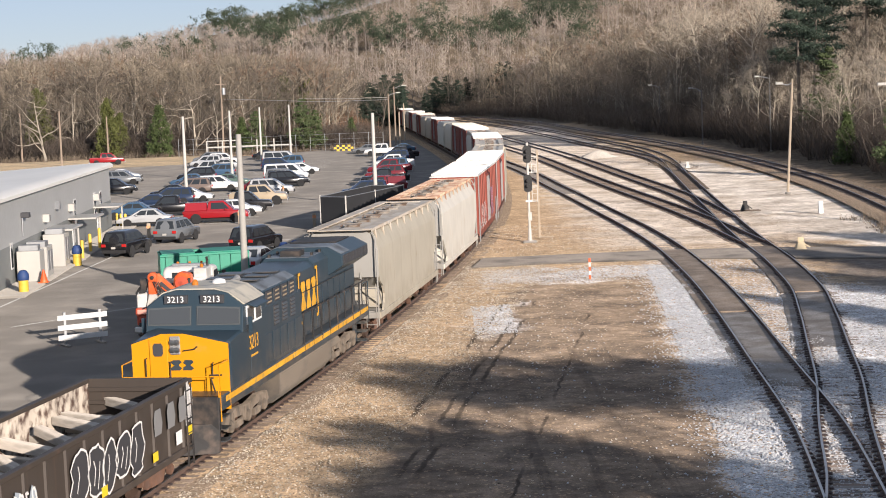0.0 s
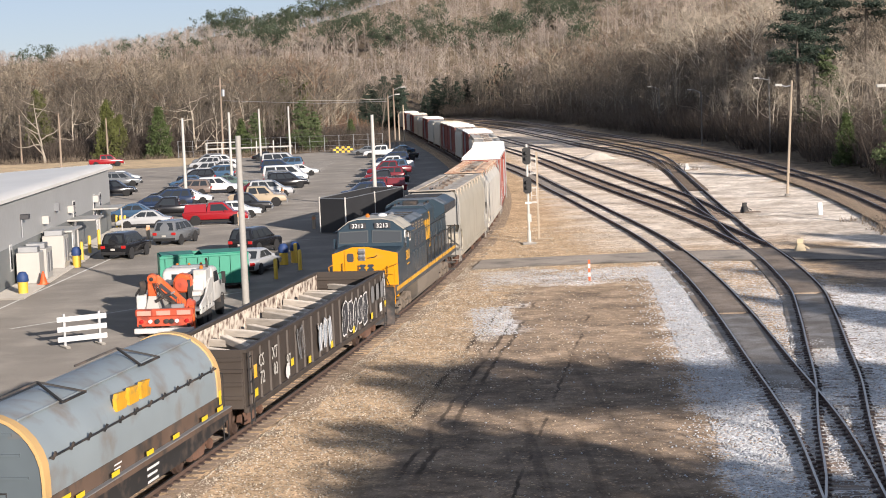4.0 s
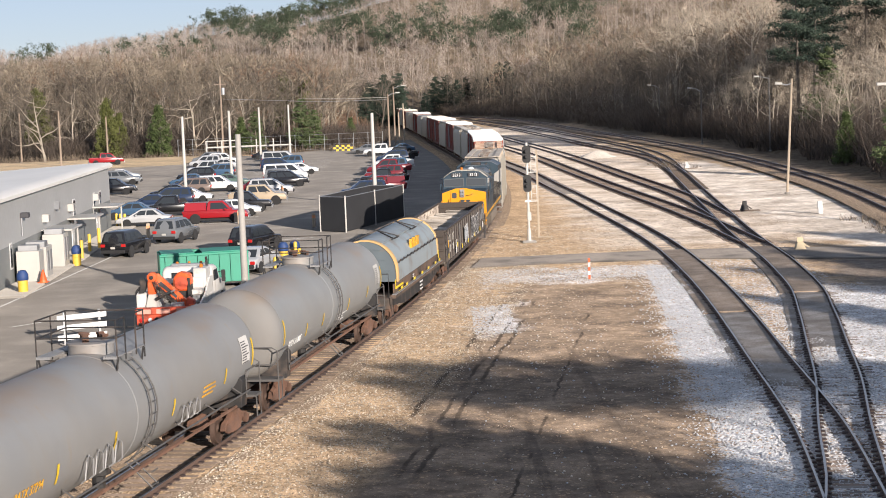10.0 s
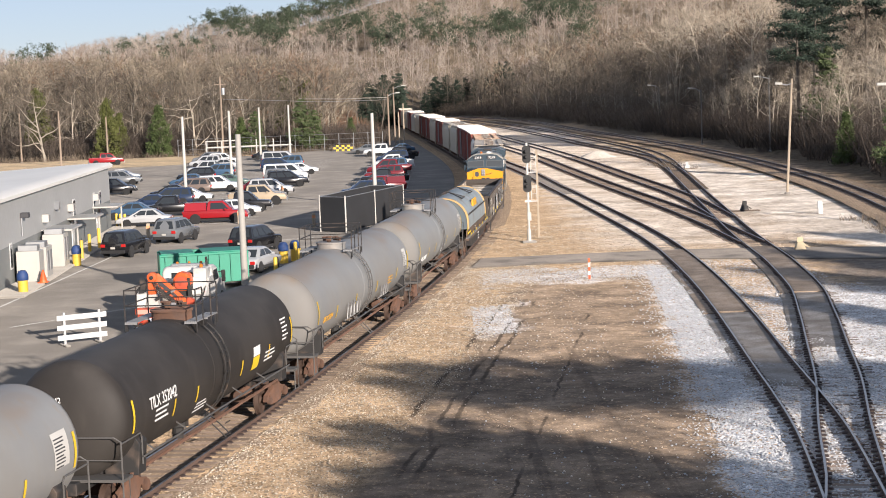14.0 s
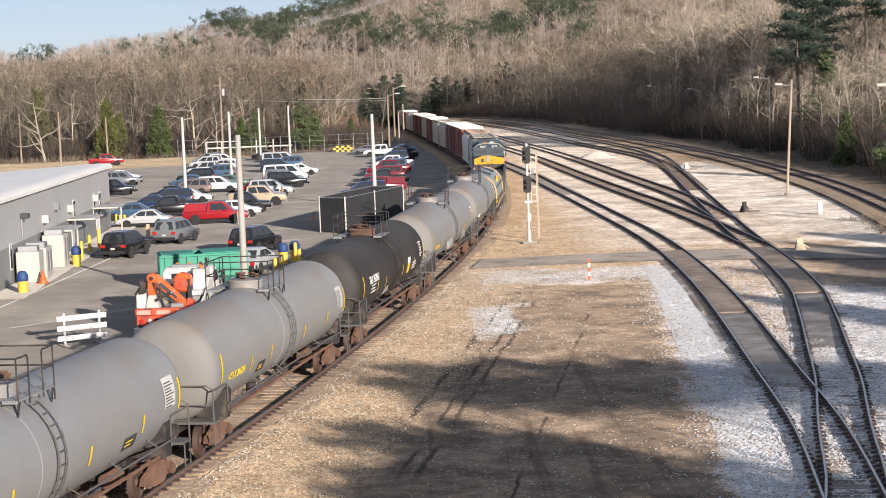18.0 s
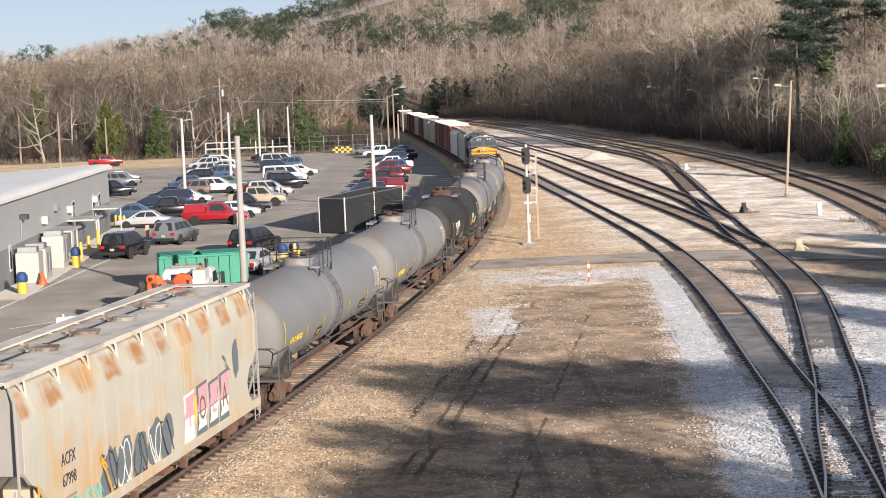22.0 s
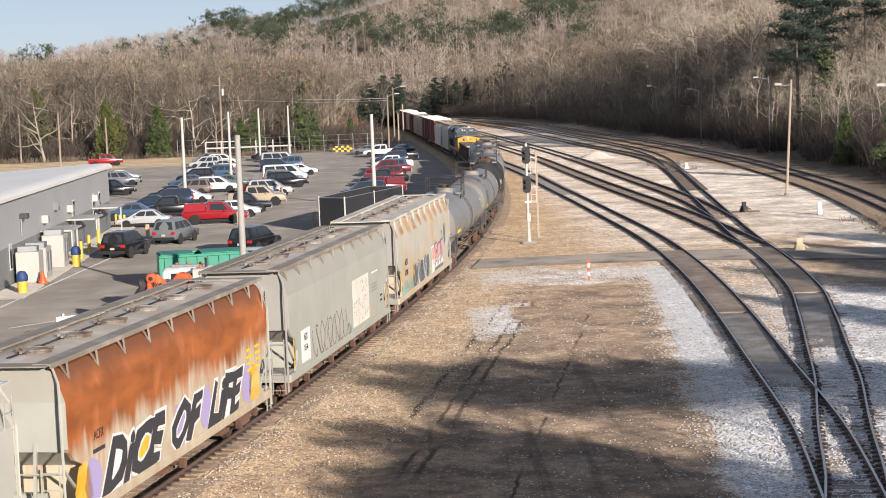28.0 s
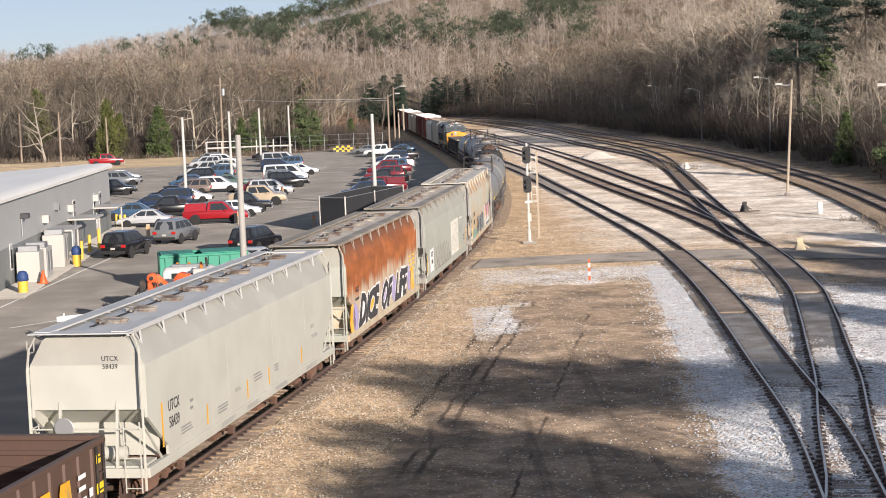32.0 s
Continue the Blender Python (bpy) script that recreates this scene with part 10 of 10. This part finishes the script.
# trees beside the bridge, out of view, whose shade falls across the near yard
for x, y, h, k in ((41, 4, 14.5, 0), (44, 9, 15, 1), (47, 18, 16, 0), (50, 27, 16.5, 0), (48, 34, 15, 1), (53, 38, 16, 0), (45, 2, 13, 1), (49, 10, 13.5, 0), (54, 20, 14, 0), (57, 30, 14, 0), (60, 48, 15, 1),
                   (41, 22, 13.5, 1), (46, 38, 13.5, 0), (47, 46, 13, 1), (50, 54, 13, 1), (43, 14, 12, 1)):
    plant(PINES[0] if k == 0 else TREES[2], x, y, h, 20 if k == 0 else 16, rt.uniform(0, 360))
for i, (x, y, h) in enumerate(((50, 41, 15), (53.5, 45, 15.5), (57, 49, 16), (61, 45, 16.5), (55, 40, 15))):
    plant(PINES[0], x, y, h, 20, i * 63)
for i, (x, y, h) in enumerate(((25.2, 12.6, 13.0), (26.8, 10.3, 13.1), (28.1, 8.9, 13.5), (30.1, 10.0, 13.6), (32.4, 8.5, 13.5), (34.8, 9.2, 13.4), (37.4, 7.8, 13.6), (40.0, 7.0, 13.6), (42.6, 5.8, 13.7))):
    plant(SHADE, x, y, h, 14, i * 47)
for i, (x, y, h) in enumerate(((17.0, 15.0, 9.6), (19.6, 15.2, 9.5), (18.6, 11.6, 9.9), (20.6, 12.6, 9.6), (22.8, 9.4, 10.0), (17.6, 8.2, 9.7), (27.0, 7.4, 9.6), (20.4, 9.6, 9.8), (24.6, 7.6, 9.7), (18.2, 6.8, 9.7), (21.8, 6.0, 9.6), (29.6, 5.0, 9.7), (25.6, 4.2, 9.5), (32.0, 3.4, 9.6))):
    plant(SHADE, x, y, h, 14, i * 71)


def thicket(name, label, spots, material, n, size, tall, flat=0.8):
    """Undergrowth: tufts of stems over the given spots, as one object."""
    m = Mesh()
    rng = random.Random(len(spots))
    for x, y, r in spots:
        z = ground_z(x, y)
        for _ in range(n):
            a, q = rng.uniform(0, 6.28), r * math.sqrt(rng.random())
            b = Vector((x + math.cos(a) * q, y + math.sin(a) * q, z - 0.1))
            t = Vector((rng.uniform(-0.75, 0.75), rng.uniform(-0.75, 0.75), 1)).normalized() * tall * rng.uniform(0.3, 1.1)
            s = Vector((rng.uniform(-1, 1), rng.uniform(-1, 1), 0)).normalized() * size
            m.add([b - s, b + s, b + t], [(0, 1, 2)])
            for _ in range(3):
                q_ = b + t * rng.uniform(0.25, 0.9)
                m.add([q_ - s * 0.6, q_ + s * 0.6, q_ + Vector((rng.uniform(-1, 1), rng.uniform(-1, 1), rng.uniform(-0.1, 0.9))) * tall * 0.3], [(0, 1, 2)])
    me = bpy.data.meshes.new(name)
    me.from_pydata(m.v, [], m.f)
    me.materials.append(material)
    return tagged(new(name, me), label, "undergrowth", kind="stuff")


spots = [(x + rt.uniform(-1, 1), 296.5 + rt.uniform(0, 8), 2.2) for x in np.arange(-80, -12, 1.6)]
und = [(-88 + rt.uniform(0, 76), 302 + rt.uniform(0, 45), 2.8) for _ in range(420)]
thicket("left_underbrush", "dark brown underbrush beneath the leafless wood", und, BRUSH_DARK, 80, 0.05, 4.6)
thicket("dry_weeds", "tan dry weeds along the far edge of the lot", spots, BRUSH, 60, 0.06, 1.5)
spots = []
for y in np.arange(116, 640, 2.6):
    x5 = float(np.interp(y, Y5, X5))
    spots += [(x5 + 8 + rt.uniform(0, 5), y, 2.4), (x5 + 14 + rt.uniform(0, 8), y, 3.0)]
thicket("brown_brush", "brown leafless brush beyond the far track", [q for q in spots if not 168 < q[1] < 330], BRUSH_MID, 90, 0.04, 4.8)
# same brush in a darker tone, shade put into the colour on this stretch
thicket("dark_brush", "dense thicket beyond the far track, shade put into its dark tone", [q for q in spots if 168 < q[1] < 330], BRUSH_DARK, 110, 0.05, 5.4)
spots = [(float(np.interp(y, MY, MX)) - 12 - rt.uniform(0, 14), y, 3.0) for y in np.arange(322, 560, 3)]
thicket("vine_bank", "reddish brown vines and brush beside the curve", spots, VINE, 70, 0.09, 4.5)
thicket("weeds_by_pole", "dry grass tufts beside the far track", [(29.5 + rt.uniform(-2, 3), 116 + rt.uniform(-6, 8), 1.2) for _ in range(16)] + [(26.5 + rt.uniform(-1, 2.5), 205 + rt.uniform(-6, 9), 1.0) for _ in range(10)], BRUSH, 40, 0.03, 0.7)


def far_woods(name, label, sets, materials, seed, limbs=10, twigs=3):
    """Thousands of small trees joined into one object; each tree takes one of the tones, its trunk the first."""
    rng = np.random.default_rng(seed)
    kinds = []
    for k in range(8):
        r = random.Random(seed * 10 + k)
        m = Mesh()
        rv = lambda: Vector((r.uniform(-1, 1), r.uniform(-1, 1), r.uniform(-1, 1)))
        stem = 0

        def blade(b, d, L, w):
            sd = d.cross(rv()).normalized() * w
            m.add([b - sd, b + sd, b + d * L], [(0, 1, 2)])
        if name != "far_evergreens":
            top = Vector((r.uniform(-0.8, 0.8), r.uniform(-0.8, 0.8), 11.5))
            m.tube([(0, 0, -1), (r.uniform(-0.3, 0.3), 0, 5.5), top], 0.15, 3, 0.05, caps=False)
            for _ in range(4):
                blade(Vector((0, 0, 0)).lerp(top, r.uniform(0.3, 0.6)), (rv() + Vector((0, 0, 1.3))).normalized(), r.uniform(3, 5.5), 0.08)
            stem = len(m.f)
            low = r.uniform(0.22, 0.42)
            for _ in range(limbs):
                f = low + (1 - low) * r.random()
                b = Vector((0, 0, 0)).lerp(top, f)
                a = r.uniform(0, 6.28)
                d = Vector((math.cos(a), math.sin(a), r.uniform(0.35, 1.4))).normalized()
                L = 4.6 * math.sin(math.pi * (0.22 + 0.68 * (f - low) / (1 - low))) * r.uniform(0.8, 1.2)
                blade(b, d, L, 0.075)
                for _ in range(4):
                    q = b + d * L * r.uniform(0.25, 1.0)
                    e = (d + rv() * 0.8 + Vector((0, 0, 0.25))).normalized()
                    M = r.uniform(1.1, 2.2)
                    blade(q, e, M, 0.06)
                    for _ in range(twigs):
                        blade(q + e * M * r.uniform(0.2, 1.0), (e + rv() * 0.9).normalized(), r.uniform(0.7, 1.4), 0.05)
        else:
            for _ in range(11):
                f = r.random()
                rr = 3.6 * math.sqrt(max(0.05, 1 - (1.5 * f - 0.7) ** 2)) * r.uniform(0.3, 1)
                a = r.uniform(0, 6.28)
                c = Vector((math.cos(a) * rr, math.sin(a) * rr, 5.0 + 8.5 * f))
                for _ in range(26):
                    d = rv()
                    q = c + Vector((d.x, d.y, d.z * 0.6)).normalized() * r.uniform(0.5, 1.7)
                    m.add([q - rv() * 0.42, q + rv() * 0.42, q + rv() * 0.5], [(0, 1, 2)])
        tri, mi = [], []
        for n_, f in enumerate(m.f):
            g = [f] if len(f) == 3 else [(f[0], f[1], f[2]), (f[0], f[2], f[3])]
            tri += g
            mi += [n_ >= stem] * len(g)
        kinds.append((np.array(m.v), np.array(tri), np.array(mi)))
    V, F, T, o = [], [], [], 0
    weight = [0.2, 0.3, 0.22, 0.14, 0.14]
    for x, y, h in np.concatenate(sets):
        v, f, mi = kinds[rng.integers(8)]
        a = rng.uniform(0, 6.28)
        s = h / 14
        c, sn = math.cos(a) * s, math.sin(a) * s
        V.append(np.stack([v[:, 0] * c - v[:, 1] * sn + x, v[:, 0] * sn + v[:, 1] * c + y, v[:, 2] * s + terrain(x, y)], 1))
        F.append(f + o)
        T.append(mi * (rng.choice(5, p=weight) + 1) if len(materials) > 1 else mi * 0)
        o += len(v)
    ob = triangles(name, np.concatenate(V), np.concatenate(F), materials[0], label, "woods")
    for mt in materials[1:]:
        ob.data.materials.append(mt)
    ob.data.polygons.foreach_set("material_index", np.concatenate(T).astype(np.int32))


rw_ = np.random.default_rng(9)


def scatter(n, y0, y1, fx, h0, h1):
    y = rw_.uniform(y0, y1, n)
    lo, hi = fx(y)
    x = lo + (hi - lo) * rw_.random(n)
    return np.stack([x, y, rw_.uniform(h0, h1, n)], 1)


main_x = lambda y: np.interp(y, MY, MX)
t5_x = lambda y: np.interp(y, Y5, X5)
NEAR_SETS = [scatter(520, 318, 470, lambda y: (-0.30 * y - 12, main_x(y) - 18), 13, 19),
             scatter(420, 470, 640, lambda y: (-0.29 * y - 10, main_x(y) - 14), 13, 19),
             scatter(430, 285, 480, lambda y: (t5_x(y) + 24, 0.258 * y + 4), 12, 19),
             scatter(480, 480, 640, lambda y: (t5_x(y) + 10, 0.29 * y + 20), 13, 20)]
far_woods("far_woods", "leafless grey-brown woods behind the yard", NEAR_SETS, WOOD_TONES, 1)
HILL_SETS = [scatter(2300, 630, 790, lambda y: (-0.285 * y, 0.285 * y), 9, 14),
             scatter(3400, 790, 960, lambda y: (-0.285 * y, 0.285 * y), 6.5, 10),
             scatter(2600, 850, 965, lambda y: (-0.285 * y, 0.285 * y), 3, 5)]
far_woods("hill_woods", "hazy leafless woods covering the hills", HILL_SETS, HILL_HAZE_TONES, 3, 8, 2)
PSETS = []
for x, y, rx, n in ((-32, 905, 8, 9), (-42, 900, 8, 9), (-53, 895, 9, 10), (-66, 885, 9, 9), (-72, 862, 9, 9), (-44, 815, 9, 9), (-33, 806, 8, 8), (-20, 778, 7, 5), (-18, 804, 5, 3), (1, 808, 5, 4), (-5, 782, 6, 4), (4, 766, 5, 4), (18, 778, 7, 7), (28, 792, 7, 7),
                    (34, 778, 6, 5), (45, 824, 8, 9), (51, 814, 7, 8), (60, 814, 8, 9), (67, 858, 8, 7), (-107, 900, 9, 7), (-95, 895, 8, 6), (-91, 846, 8, 6), (-79, 850, 8, 7), (-70, 812, 8, 6), (62, 768, 7, 5), (-142, 840, 14, 4), (-110, 812, 14, 4), (-190, 870, 18, 6), (80, 840, 14, 6)):
    n = int(n * 2.4)
    PSETS.append(np.stack([rw_.normal(x, rx * 0.5, n), rw_.normal(y - 40, 5, n), rw_.uniform(10, 15, n)], 1))
PSETS.append(scatter(34, 260, 480, lambda y: (t5_x(y) + 60, 0.28 * y + 15), 14, 20))
far_woods("far_evergreens", "scattered dark pines on the wooded hills", PSETS, [NEEDLE_FAR], 2)

track("main line track of rusty rails on dark wooden ties in tan ballast", MAIN, 10, 640, 330)
track("yard track of worn rails on grey ties", TRACK_1, 20, 600, 260, tie_mat=TIE_PALE, bed=False, sink=0.03)
track("diverging yard track through a turnout", TRACK_2, 20, 590, 300, bed=False, sink=0.034)
track("yard track branching off", TRACK_2B, 186, 530, 186, bed=False)
track("yard track joining at a turnout", TRACK_3, 108, 460, 240, bed=False)
track("second yard track joining at a turnout", TRACK_4, 128, 455, 240, bed=False)
track("far track on a raised ballast bed", TRACK_5, 60, 620, 260, lift=0.25)

motions()
